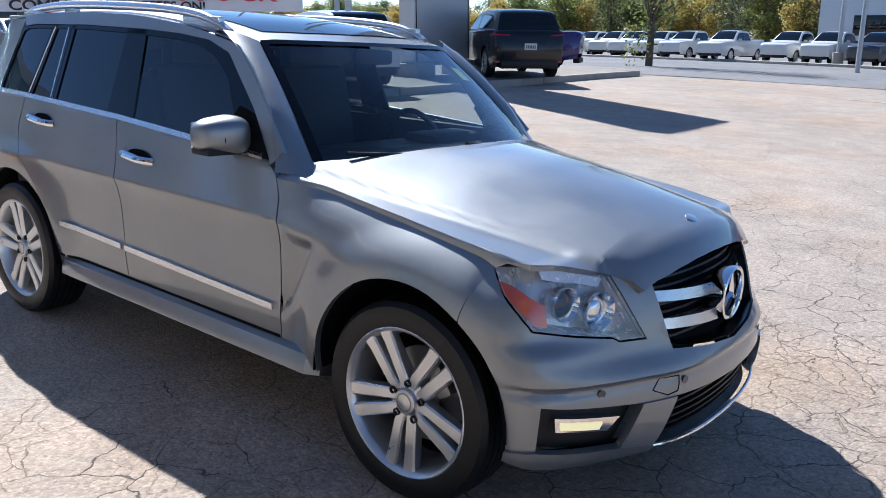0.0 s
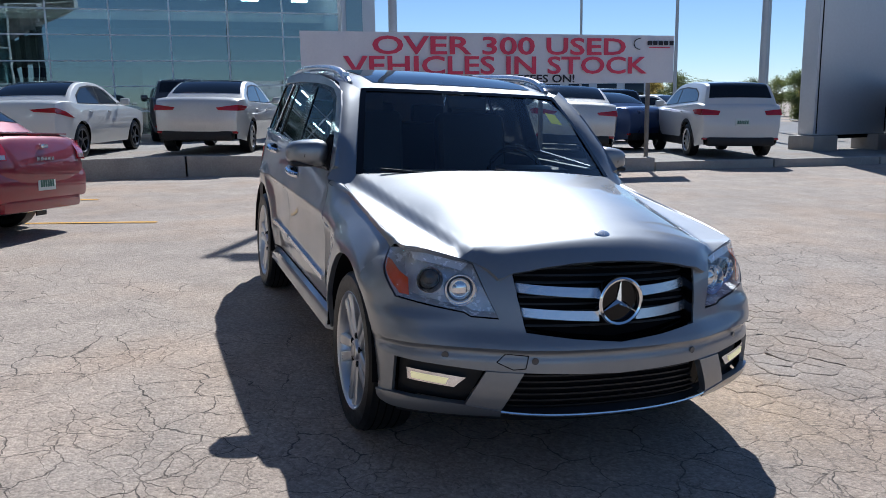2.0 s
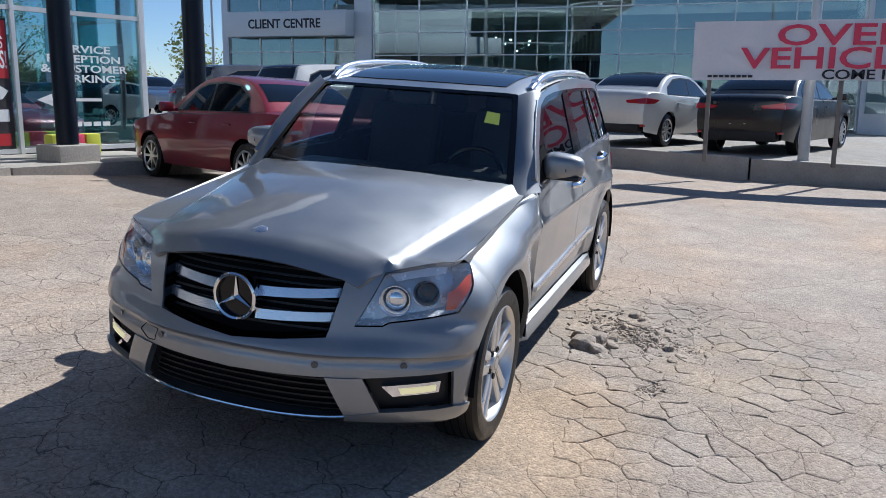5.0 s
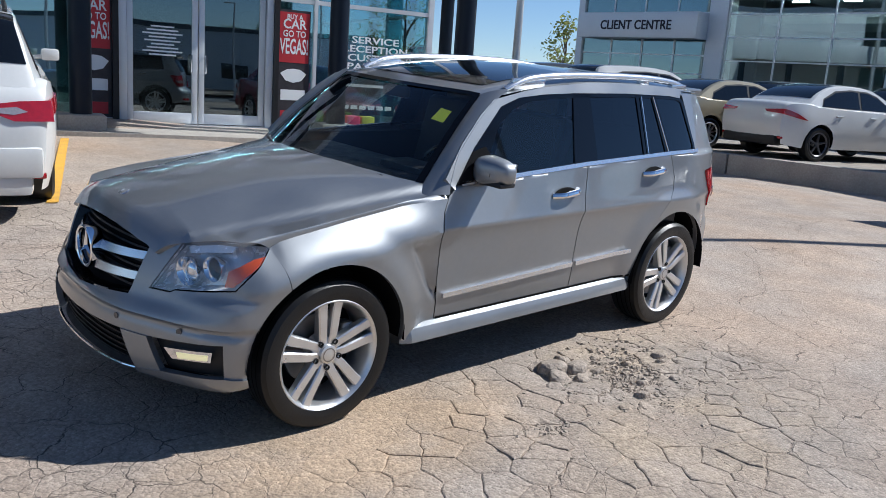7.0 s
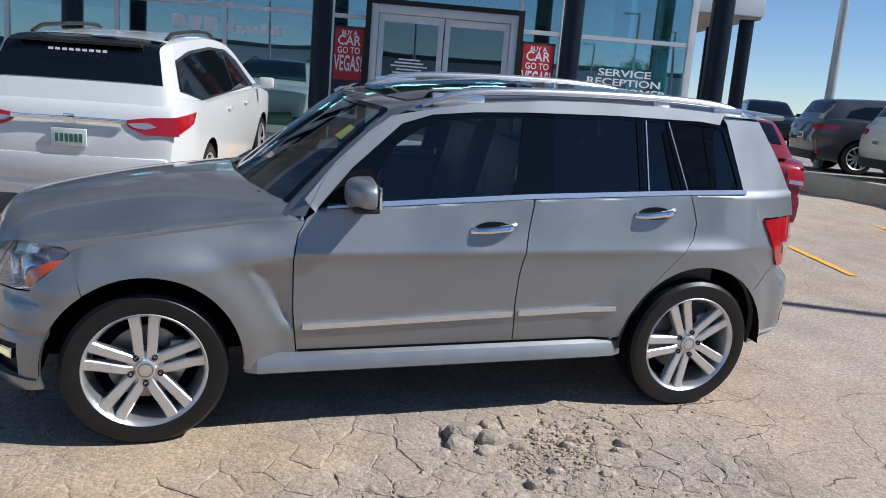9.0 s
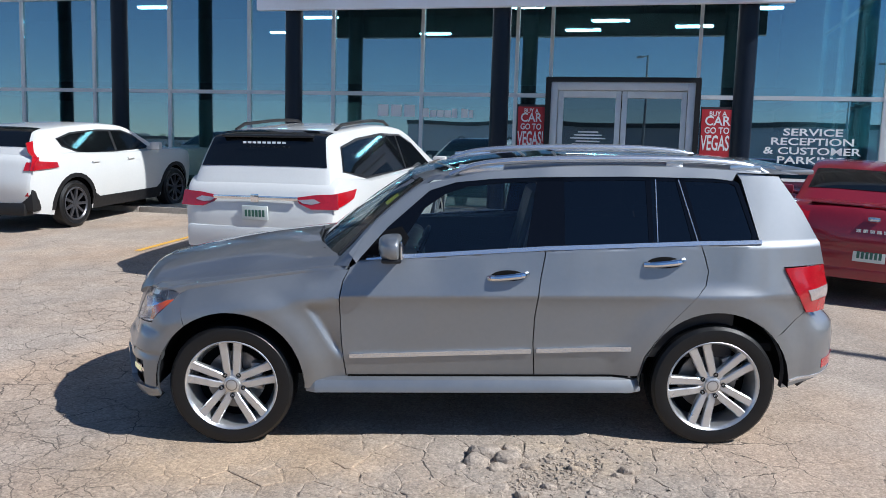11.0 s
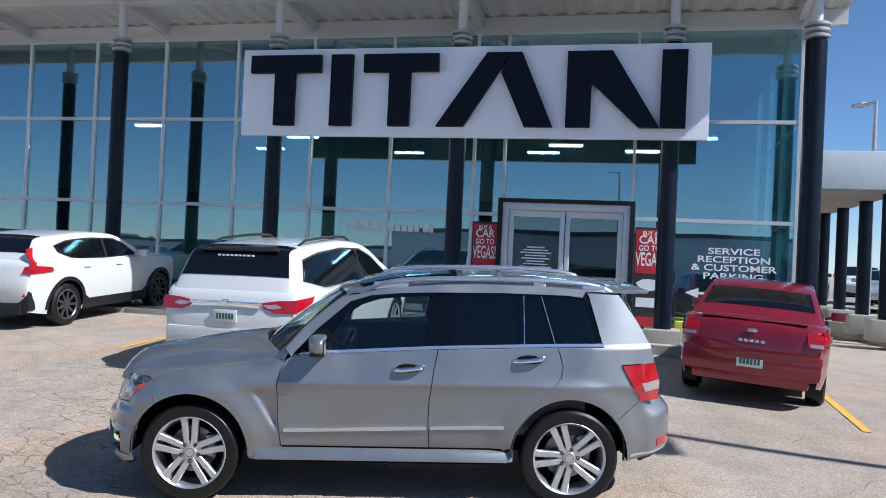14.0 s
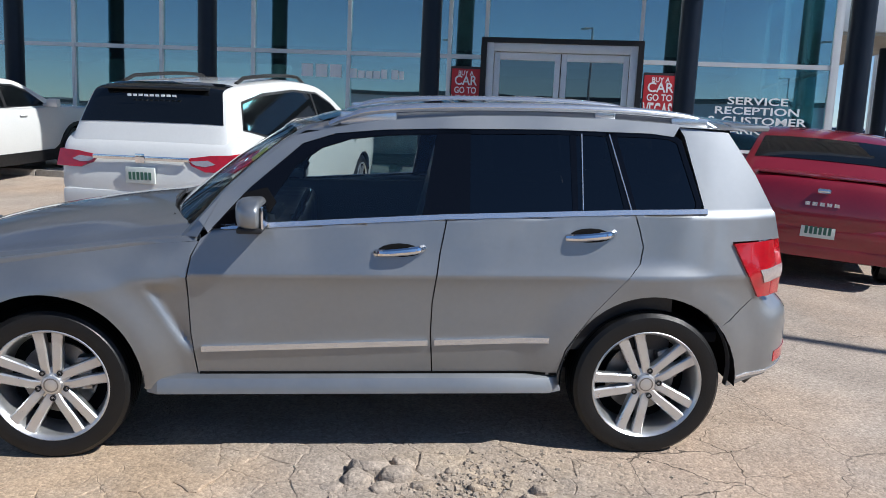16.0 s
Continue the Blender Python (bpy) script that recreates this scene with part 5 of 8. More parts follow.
part("emblem_disc", bm, M_GLOSSB, grille)
bm = bmesh.new()
for a in (90, 210, 330):
    d = Vector((0, math.cos(radians(a)), math.sin(radians(a))))
    n = Vector((0, -d.z, d.y))
    c = star_c + Vector((0.002, 0, 0))
    tip, l, r = bm.verts.new(c + d * 0.088), bm.verts.new(c + n * 0.014 - d * 0.006), bm.verts.new(c - n * 0.014 - d * 0.006)
    top = bm.verts.new(c + Vector((0.014, 0, 0)))
    for f in ((tip, l, top), (tip, top, r), (l, r, top)):
        bm.faces.new(f)
part("emblem_spokes", bm, M_CHROME, grille, smooth=False)
bm = bmesh.new()
bmesh.ops.create_uvsphere(bm, u_segments=20, v_segments=8, radius=1)
bh = Vector(hood_z(1.96, 0))
for v in bm.verts:
    v.co = bh + Vector((v.co.x * 0.022 - 0.01, v.co.y * 0.034, v.co.z * 0.005 - v.co.x * 0.010 + 0.006))
part("bonnet_badge", bm, M_SATIN, car, "small chrome bonnet badge")

# shoulders of the wings, between bonnet and flank
C_END = HOOD_EDGE[7]


def shoulder(x, t):
    """t from the bonnet's edge (0) to the flank (1); the front end meets the headlamp."""
    xb = x + max(0.0, x - 1.3) / 0.368 * (C_END[0] - 1.668)
    b = Vector((xb, lerp_table(HOOD_Y, xb) + 0.003, smooth_table(HOOD_Z, xb)))
    a = Vector(flank(x, smooth_table(WING_TOP, x)))
    p = b.lerp(a, t)
    p.z += 0.012 * math.sin(math.pi * t)
    p.y += 0.004 * math.sin(math.pi * t)
    return p


for mir in both:
    xs_ = [0.705, 0.85, 1.0, 1.1, 1.2, 1.3, 1.4, 1.5, 1.62, 1.668]
    part("wing_shoulder", panel([(x, 0) for x in xs_] + [(x, 1) for x in xs_[::-1]], shoulder, 0.06, 0.2, 0.0, mir), M_GREY, car)
# bonnet
edge_l = [(x, y) for x, y, z in HOOD_EDGE[:1:-1] if x < 1.98]
edge_l = [p for p in edge_l if p[0] > 0.75] + [(0.70, 0.802)]
front_edge = [(hood_front(y), y) for y in (0, 0.12, 0.24, 0.36, 0.48)]
side_l = edge_l
cowl = [(0.75, 0.735), (0.82, 0.62), (0.91, 0.40), (0.965, 0.15), (0.97, 0)]
half = front_edge + side_l + cowl
hood_poly = half + [(x, -y) for x, y in half[-2:0:-1]]
part("bonnet", panel(hood_poly, hood_z, 0.02, 0.0175, 0.02), M_GREY, car)
cw = [(0.98, -0.40), (0.98, 0.40), (0.80, 0.70), (0.70, 0.70), (0.70, -0.70), (0.80, -0.70)]
part("cowl", panel(cw, lambda x, y: (x, y, hood_z(x, y)[2] - 0.045), 0.1, 0.1), M_TRIM, car, "black wiper cowl")
for y0, x0, y1 in ((0.55, 0.86, -0.05), (-0.10, 1.0, -0.62)):
    bm = bmesh.new()
    p0 = screen(y0 / 0.73, -0.02)
    p1 = screen(y1 / 0.73, 0.015)
    tube(bm, [(p0[0] + 0.02, p0[1], p0[2] + 0.01), ((p0[0] + p1[0]) / 2 + 0.05, (p0[1] + p1[1]) / 2, (p0[2] + p1[2]) / 2 + 0.008), (p1[0] + 0.02, p1[1], p1[2] + 0.02)], 0.009, 6)
    part("wiper", bm, M_TRIM, car)

# windscreen, roof, rear
ws = [(-1, 0), (1, 0), (1, 1), (-1, 1)]
part("windscreen", panel(ws, screen, 0.1, 0.1), M_GLASS, car, "clear windscreen")
for mir in both:
    wsf = [(0.955, 0), (1.0, 0), (1.0, 1), (0.955, 1)]
    part("screen_trim", panel(wsf, lambda u, v: Vector(screen(u, v)) + Vector((0.004, 0, 0.004)), 0.2, 0.1, 0.0, mir), M_GLOSSB, car)
    PIL = ((0.0, 0.70, 1.045), (0.3, 0.60, 1.225), (0.6, 0.43, 1.380), (0.8, 0.31, 1.470), (1.0, 0.17, 1.545))

    def apf(u, v):
        p = Vector(screen(1.0, v))
        x, z = lerp_table([(a, b) for a, b, c in PIL], v), lerp_table([(a, c) for a, b, c in PIL], v)
        q = Vector(flank(x, z, 0.014))
        w = p.lerp(q, u)
        k = 0.012 * math.sin(math.pi * u)
        return w + Vector((k * 0.8, k * 0.6, k * 0.6))
    part("screen_pillar", panel([(0, -0.13), (1, -0.13), (1, 1), (0, 1)], apf, 0.2, 0.08, 0.0, mir), M_GREY, car)
wst = [(-1, 0.955), (1, 0.955), (1, 1.0), (-1, 1.0)]
part("screen_band", panel(wst, lambda u, v: Vector(screen(u, v)) + Vector((0.004, 0, 0.004)), 0.1, 0.1), M_GLOSSB, car)
half = [(0.372, 0), (0.366, 0.15), (0.350, 0.30), (0.322, 0.45), (0.284, 0.60), (0.16, 0.662), (-1.70, 0.668), (-1.90, 0.60), (-1.93, 0)]
rf = half + [(x, -y) for x, y in half[-2:0:-1]]
part("roof_panel", panel(rf, roof, 0.08, 0.05), M_GREY, car)
sr = [(0.17, -0.50), (0.215, -0.28), (0.230, 0), (0.215, 0.28), (0.17, 0.50), (-0.55, 0.53), (-0.55, -0.53)]
part("glass_roof", panel(sr, lambda x, y: (x, y, roof(x, y)[2] + 0.004), 0.1, 0.1), M_CARGLASS, car, "dark glass roof panel")
bm = bmesh.new()
for x, z in ((-1.88, 1.56),):
    box(bm, (-1.90, 0, 1.552), (0.20, 1.16, 0.030), 0.012)
part("roof_spoiler", bm, M_GREY, car)


def rear_f(y, z):
    x = lerp_table(((0.25, -2.17), (0.40, -2.235), (0.60, -2.245), (0.68, -2.20), (0.76, -2.09), (1.04, -2.085), (1.16, -2.05), (1.50, -1.88), (1.56, -1.86)), z)
    return (x + 0.24 * abs(y / 0.86) ** 3.2, y, z)


tg = [(-0.78, 0.76), (0.78, 0.76), (0.78, 1.12), (0.62, 1.54), (-0.62, 1.54), (-0.78, 1.12)]
part("tailgate", panel(tg, rear_f, 0.08, 0.05), M_GREY, car)
rwn = [(-0.66, 1.14), (0.66, 1.14), (0.56, 1.50), (-0.56, 1.50)]
part("rear_window", panel(rwn, lambda y, z: Vector(rear_f(y, z)) + Vector((-0.006, 0, 0)), 0.1, 0.1), M_CARGLASS, car)
_rc = curve_pts([(-2.25, 0, 0), (-2.245, 0.25, 0), (-2.215, 0.48, 0), (-2.15, 0.64, 0), (-2.06, 0.745, 0), (-1.95, 0.82, 0), (-1.83, 0.868, 0), (-1.72, 0.895, 0), (-1.62, 0.905, 0)], 10)
_rl = [0.0]
for a, b in zip(_rc, _rc[1:]):
    _rl.append(_rl[-1] + (b - a).length)


def rx(x):
    """Arc length on the rear plan curve at the length x."""
    for i in range(len(_rc) - 1):
        if x <= _rc[i + 1].x:
            return _rl[i] + max(0.0, (x - _rc[i].x) / (_rc[i + 1].x - _rc[i].x)) * (_rl[i + 1] - _rl[i])
    return _rl[-1]


def rear(u, z, off=0.0):
    sg = 1 if u >= 0 else -1
    u = min(abs(u), _rl[-1] - 1e-4)
    i = max(k for k in range(len(_rl) - 1) if _rl[k] <= u)
    p = _rc[i].lerp(_rc[i + 1], (u - _rl[i]) / (_rl[i + 1] - _rl[i]))
    d = (_rc[i + 1] - _rc[i]).normalized()
    n = Vector((-d.y, d.x, 0))
    k = min(1.0, max(0.0, (p.x + 2.06) / 0.18))
    k = k * k * (3 - 2 * k)
    inn = lerp_table(((0.30, -0.07), (0.36, -0.015), (0.42, 0.0), (0.60, 0.004), (0.66, -0.008), (0.70, -0.045), (0.78, -0.14)), z) * (1 - k)
    q = p + n * inn
    q.y = q.y * (1 - k) + flank(q.x, z)[1] * k
    q = q + n * off
    return (q.x, sg * q.y, z)


RSIDE = [(rx(-1.92), 0.785), (rx(-1.765), 0.662)] + [(rx(x), z) for x, z in arc(-AX, AZ, AR, 141.5, 187, 10)] + [(rx(-1.90), 0.335), (rx(-2.10), 0.385)]
rpoly = [(0, 0.78), (rx(-2.1), 0.78)] + RSIDE + [(0, 0.40)]
for mir in both:
    part("rear_bumper", panel(rpoly, rear, 0.045, 0.03, 0.03, mir), M_GREY, car)
    rr_ = [(rx(-2.18), 0.425), (rx(-2.18), 0.480), (rx(-2.05), 0.475), (rx(-2.05), 0.420)]
    part("rear_reflector", panel(rr_, lambda u, z: rear(u, z, 0.003), 0.04, 0.04, 0.01, mir), M_TAIL, car, "red rear reflector")
    st = [(rx(-1.84), 0.352), (rx(-1.84), 0.368), (rx(-2.20), 0.412), (rx(-2.20), 0.396)]
    part("bumper_strip", panel(st, lambda u, z: rear(u, z, 0.003), 0.04, 0.04, 0.01, mir), M_SATIN, car)
    und2 = [(0, 0.41), (rx(-2.10), 0.39), (rx(-1.92), 0.345), (rx(-1.96), 0.30), (0, 0.28)]
    part("under_valance", panel(und2, lambda u, z: rear(u, z, -0.035), 0.06, 0.05, 0.02, mir), M_TRIM, car)

# wheels
def glk_wheel():
    w = part("wheel", newbox((0, -0.06, 0), (0.10, 0.04, 0.10), 0.01), M_STEEL, None, "twin-spoke silver alloy wheel")
    bm = bmesh.new()
    lathe(bm, [(-0.115, 0.262), (-0.122, 0.30), (-0.118, 0.335), (-0.10, 0.352), (-0.06, 0.3575), (0.0, 0.358), (0.045, 0.3575), (0.085, 0.352), (0.103, 0.335), (0.108, 0.30), (0.098, 0.266), (0.07, 0.258)], 56)
    part("tyre", bm, M_RUBBER, w, "black low-profile tyre")
    for yy in (-0.05, -0.015, 0.02, 0.055):
        bm = bmesh.new()
        lathe(bm, [(yy - 0.003, 0.3588), (yy + 0.003, 0.3588)], 56)
        part("tread_groove", bm, M_GASKET, w)
    bm = bmesh.new()
    lathe(bm, [(0.070, 0.245), (0.092, 0.252), (0.100, 0.262), (0.096, 0.268), (0.08, 0.268), (-0.10, 0.262), (-0.10, 0.235), (0.0, 0.225), (0.070, 0.245)], 56)
    part("rim", bm, M_ALLOY, w, "silver rim")
    bm = bmesh.new()
    r = lathe(bm, [(-0.02, 0.0), (-0.02, 0.17), (-0.035, 0.17), (-0.035, 0.0)], 40)
    part("brake_disc", bm, M_STEEL, w, "worn brake disc")
    bm = bmesh.new()
    lathe(bm, [(-0.06, 0.235), (-0.062, 0.0)], 40)
    part("inner_well", bm, M_DARK, w)
    bm = bmesh.new()
    box(bm, (-0.135, 0.005, 0.04), (0.07, 0.07, 0.16), 0.02)
    part("brake_caliper", bm, M_STEEL, w)
    for k in range(5):
        a = 90 + 72 * k
        for sgn in (1, -1):
            bm = bmesh.new()
            secs = []
            for rr, off, wd, y, dp in ((0.050, 0.022, 0.042, 0.070, 0.05), (0.09, 0.028, 0.043, 0.078, 0.045), (0.15, 0.033, 0.046, 0.080, 0.04), (0.21, 0.038, 0.049, 0.082, 0.035), (0.256, 0.044, 0.054, 0.088, 0.03)):
                cx = sgn * off
                secs.append([bm.verts.new((rr, y - dp, cx - wd / 2)), bm.verts.new((rr, y - 0.006, cx - wd / 2)), bm.verts.new((rr, y, cx - wd / 2 + 0.006)), bm.verts.new((rr, y, cx + wd / 2 - 0.006)), bm.verts.new((rr, y - 0.006, cx + wd / 2)), bm.verts.new((rr, y - dp, cx + wd / 2))])
            for p, q in zip(secs, secs[1:]):
                for i in range(5):
                    bm.faces.new((p[i], p[i + 1], q[i + 1], q[i]))
            bm.faces.new(secs[0])
            bm.faces.new(secs[-1][::-1])
            bmesh.ops.rotate(bm, verts=bm.verts, cent=(0, 0, 0), matrix=Matrix.Rotation(radians(-a), 3, "Y"))
            part("spoke", bm, M_ALLOY, w, sharp=30)
        bm = bmesh.new()
        lathe(bm, [(0.04, 0.0135), (0.079, 0.0135), (0.079, 0.009), (0.070, 0.008), (0.070, 0.0)], 10)
        b = radians(a + 36)
        bmesh.ops.translate(bm, verts=bm.verts, vec=(0.066 * math.cos(b), 0, 0.066 * math.sin(b)))
        part("wheel_bolt", bm, M_TRIM, w)
    bm = bmesh.new()
    lathe(bm, [(0.0, 0.085), (0.062, 0.080), (0.070, 0.048), (0.083, 0.043), (0.086, 0.036), (0.087, 0.0)], 32)
    part("hub", bm, M_ALLOY, w, "silver hub with round cap")
    bm = bmesh.new()
    lathe(bm, [(0.0875, 0.034), (0.0878, 0.028)], 28)
    part("cap_ring", bm, M_STEEL, w)
    return w


wheel = glk_wheel()
wheel.parent = car
wheel.matrix_local = Matrix.Translation((AX, 0.795, 0.352))
for x, y, rz, spin in ((-AX, 0.80, 0, 20), (AX, -0.795, 180, 33), (-AX, -0.80, 180, 10)):
    w = copy_thing(wheel, pose(x, y, 0.352, 0, 0, rz) @ pose(0, 0, 0, 0, spin, 0))
    w.parent = car

# underbody and cabin
ub = bmesh.new()
box(ub, (0, 0, 0.40), (1.85, 1.68, 0.26), 0.05)
box(ub, (0, 0, 0.47), (3.7, 1.05, 0.36), 0.05)
part("underbody", ub, M_DARK, car, "dark underbody")
part("cabin_floor", newbox((-0.45, 0, 0.55), (2.6, 1.55, 0.06), 0.02), M_CARPET, car)
bm = bmesh.new()
box(bm, (0.53, 0, 0.89), (0.46, 1.40, 0.36), 0.09, seg=4)
box(bm, (0.50, 0.38, 1.06), (0.22, 0.40, 0.10), 0.04)
dash = part("dashboard", bm, M_SEAT, car, "black dashboard")
part("headliner", panel([(0.10, -0.56), (0.10, 0.56), (-1.8, 0.58), (-1.8, -0.58)], lambda x, y: (x, y, roof(x, y)[2] - 0.045), 0.3, 0.2), M_HEADLINER, car)
bm = bmesh.new()
box(bm, (-1.2, 0, 0.72), (0.6, 1.40, 0.28), 0.06)
box(bm, (-1.5, 0, 1.0), (0.16, 1.36, 0.55), 0.06)
rb = part("rear_bench", bm, M_SEAT, car, "black rear bench")
for y in (-0.42, 0, 0.42):
    part("headrest", newbox((-1.54, y, 1.34), (0.11, 0.27, 0.15), 0.04), M_SEAT, rb)
for y in (-0.37, 0.37):
    bm = bmesh.new()
    box(bm, (-0.12, y, 0.74), (0.52, 0.50, 0.20), 0.06, seg=3)
    seat = part("front_seat", bm, M_SEAT, car, "black leather front seat")
    bm = bmesh.new()
    box(bm, (0, 0, 0.30), (0.15, 0.49, 0.62), 0.06, seg=3)
    bmesh.ops.rotate(bm, verts=bm.verts, cent=(0, 0, 0), matrix=Matrix.Rotation(radians(-14), 3, "Y"))
    bmesh.ops.translate(bm, verts=bm.verts, vec=(-0.36, y, 0.78))
    part("backrest", bm, M_SEAT, seat)
    part("headrest", newbox((-0.55, y, 1.40), (0.11, 0.27, 0.19), 0.045), M_SEAT, seat)
bm = bmesh.new()
rings = []
for i in range(32):
    a = 2 * math.pi * i / 32
    rings.append((0, 0.185 * math.cos(a), 0.185 * math.sin(a)))
tube(bm, rings + rings[:1], 0.015, 8)
box(bm, (0.01, 0, 0), (0.03, 0.34, 0.05), 0.012)
box(bm, (0.02, 0, -0.02), (0.05, 0.14, 0.12), 0.03)
bmesh.ops.transform(bm, matrix=pose(0.33, 0.37, 1.02, 0, -24, 0), verts=bm.verts)
part("steering_wheel", bm, M_GLOSSB, dash, "black steering wheel")
bm = newbox((0.36, 0, 1.455), (0.04, 0.22, 0.07), 0.02)
part("rear_view_mirror", bm, M_TRIM, car)
bm = panel([(0.74, 0.62), (0.86, 0.60), (0.86, 0.74), (0.75, 0.76)], lambda u, v: Vector(screen(u, v)) + Vector((-0.006, 0, -0.006)), 0.2, 0.2)
part("screen_sticker", bm, M_STICKER, car, "yellow sticker inside the windscreen")
for s in (1, -1):
    part("door_card", newbox((-0.45, s * 0.80, 0.80), (2.1, 0.05, 0.60), 0.02), M_SEAT, car)


# ---- other cars ----
def offset_outline(pts, d):
    """The closed outline moved outwards by d (counter-clockwise outlines grow)."""
    n = len(pts)
    area = sum(pts[i][0] * pts[(i + 1) % n][1] - pts[(i + 1) % n][0] * pts[i][1] for i in range(n))
    sg = 1 if area > 0 else -1
    out = []
    for i in range(n):
        a, b, c = Vector(pts[i - 1]), Vector(pts[i]), Vector(pts[(i + 1) % n])
        n1 = Vector(((b - a).y, -(b - a).x)).normalized() if (b - a).length else Vector((0, 0))
        n2 = Vector(((c - b).y, -(c - b).x)).normalized() if (c - b).length else Vector((0, 0))
        nn = (n1 + n2)
        nn = nn.normalized() if nn.length else n1
        out.append((b.x + nn.x * d * sg, b.y + nn.y * d * sg))
    return out


def round_outline(pts, n=4):
    return [(p.x, p.y) for p in curve_pts([(a, b, 0) for a, b in pts], n)]


CROWN = ((0.0, 0.055), (0.55, 0.05), (0.82, 0.036), (0.93, 0.022), (0.98, 0.010), (1.0, 0.0))
FS = (-1.0, -0.98, -0.93, -0.82, -0.55, 0.0, 0.55, 0.82, 0.93, 0.98, 1.0)


def strip_over(outline, halfw, crown=1.0, lift=0.0, f0=1.0):
    """A skin laid across the car along an open outline of (x, z); halfw(x, z) is the half width there."""
    bm = bmesh.new()
    n = len(outline)
    nr = []
    for i in range(n):
        a, c = Vector(outline[max(i - 1, 0)]), Vector(outline[min(i + 1, n - 1)])
        t = (c - a).normalized()
        nr.append(Vector((t.y, -t.x)))
    rows = []
    for f in FS:
        f *= f0
        d = lerp_table(CROWN, abs(f)) * crown + lift
        rows.append([bm.verts.new((p[0] + m.x * d, halfw(p[0], p[1]) * f, p[1] + m.y * d)) for p, m in zip(outline, nr)])
    for a, b in zip(rows, rows[1:]):
        for i in range(n - 1):
            bm.faces.new((a[i], a[i + 1], b[i + 1], b[i]))
    return bm


KINDS = {
    # front to rear; l: length, w: width, f/r: axle places, deck: top of the lower body, roof: cabin outline
    "sedan": dict(w=1.80, f=1.38, r=-1.32, wr=0.325, front=2.28, rear=-2.22, deck=[(2.28, 0.42), (2.30, 0.62), (2.20, 0.74), (1.9, 0.83), (1.4, 0.91), (0.85, 0.97)], belt=[(0.85, 0.97), (0, 0.98), (-0.9, 1.0), (-1.45, 1.02)], trunk=[(-1.45, 1.04), (-1.9, 1.06), (-2.12, 1.03), (-2.20, 0.92), (-2.24, 0.66), (-2.20, 0.45)], roof=[(0.95, 0.96), (0.6, 1.15), (0.25, 1.33), (-0.05, 1.415), (-0.5, 1.435), (-0.95, 1.40), (-1.3, 1.27), (-1.62, 1.06)], win=[(0.62, 1.02), (0.2, 1.27), (-0.05, 1.345), (-0.5, 1.36), (-0.9, 1.32), (-1.22, 1.17), (-1.28, 1.04)], post=-0.28, screen=(1, 3), back=(5, 7)),
    "suv": dict(w=1.88, f=1.36, r=-1.36, wr=0.365, front=2.25, rear=-2.28, deck=[(2.22, 0.45), (2.26, 0.70), (2.20, 0.88), (1.9, 0.99), (1.4, 1.06), (0.90, 1.10)], belt=[(0.90, 1.10), (0, 1.10), (-0.9, 1.13), (-1.9, 1.17)], trunk=[(-1.9, 1.17), (-2.16, 1.12), (-2.24, 0.95), (-2.28, 0.70), (-2.24, 0.45)], roof=[(1.0, 1.09), (0.65, 1.30), (0.3, 1.50), (0.0, 1.60), (-0.6, 1.64), (-1.3, 1.62), (-1.85, 1.57), (-1.98, 1.44), (-2.14, 1.14)], win=[(0.68, 1.15), (0.3, 1.41), (0.05, 1.50), (-0.6, 1.53), (-1.3, 1.49), (-1.62, 1.38), (-1.72, 1.24)], post=-0.25, screen=(1, 3), back=(6, 8)),
    "van": dict(w=1.98, f=1.55, r=-1.45, wr=0.345, front=2.55, rear=-2.55, deck=[(2.50, 0.42), (2.56, 0.62), (2.46, 0.82), (2.1, 0.95), (1.7, 1.03), (1.45, 1.07)], belt=[(1.45, 1.07), (0.5, 1.08), (-0.6, 1.10), (-1.5, 1.10), (-2.3, 1.18)], trunk=[(-2.3, 1.18), (-2.46, 1.08), (-2.53, 0.80), (-2.54, 0.58), (-2.52, 0.42)], roof=[(1.7, 1.02), (1.1, 1.32), (0.65, 1.55), (0.25, 1.66), (-0.5, 1.71), (-1.4, 1.69), (-2.1, 1.64), (-2.26, 1.50), (-2.44, 1.12)], win=[(1.18, 1.13), (0.65, 1.43), (0.25, 1.56), (-0.5, 1.60), (-1.4, 1.57), (-1.95, 1.50), (-2.10, 1.26), (-1.5, 1.15)], post=0.05, screen=(1, 3), back=(6, 8)),
    "pickup": dict(w=2.0, f=1.85, r=-1.85, wr=0.40, front=2.90, rear=-2.95, deck=[(2.88, 0.52), (2.92, 0.95), (2.84, 1.14), (2.4, 1.22), (1.9, 1.24), (1.35, 1.26)], belt=[(1.35, 1.26), (0.4, 1.28), (-0.6, 1.30), (-0.95, 1.32)], trunk=[(-1.0, 1.34), (-2.0, 1.36), (-2.92, 1.36), (-2.95, 1.0), (-2.93, 0.62)], roof=[(1.45, 1.24), (1.1, 1.50), (0.75, 1.76), (0.45, 1.88), (-0.1, 1.92), (-0.6, 1.90), (-0.85, 1.80), (-0.98, 1.32)], win=[(1.05, 1.33), (0.72, 1.64), (0.45, 1.76), (-0.1, 1.79), (-0.6, 1.77), (-0.78, 1.68), (-0.82, 1.36)], post=0.05, screen=(1, 3), back=(6, 7)),
}


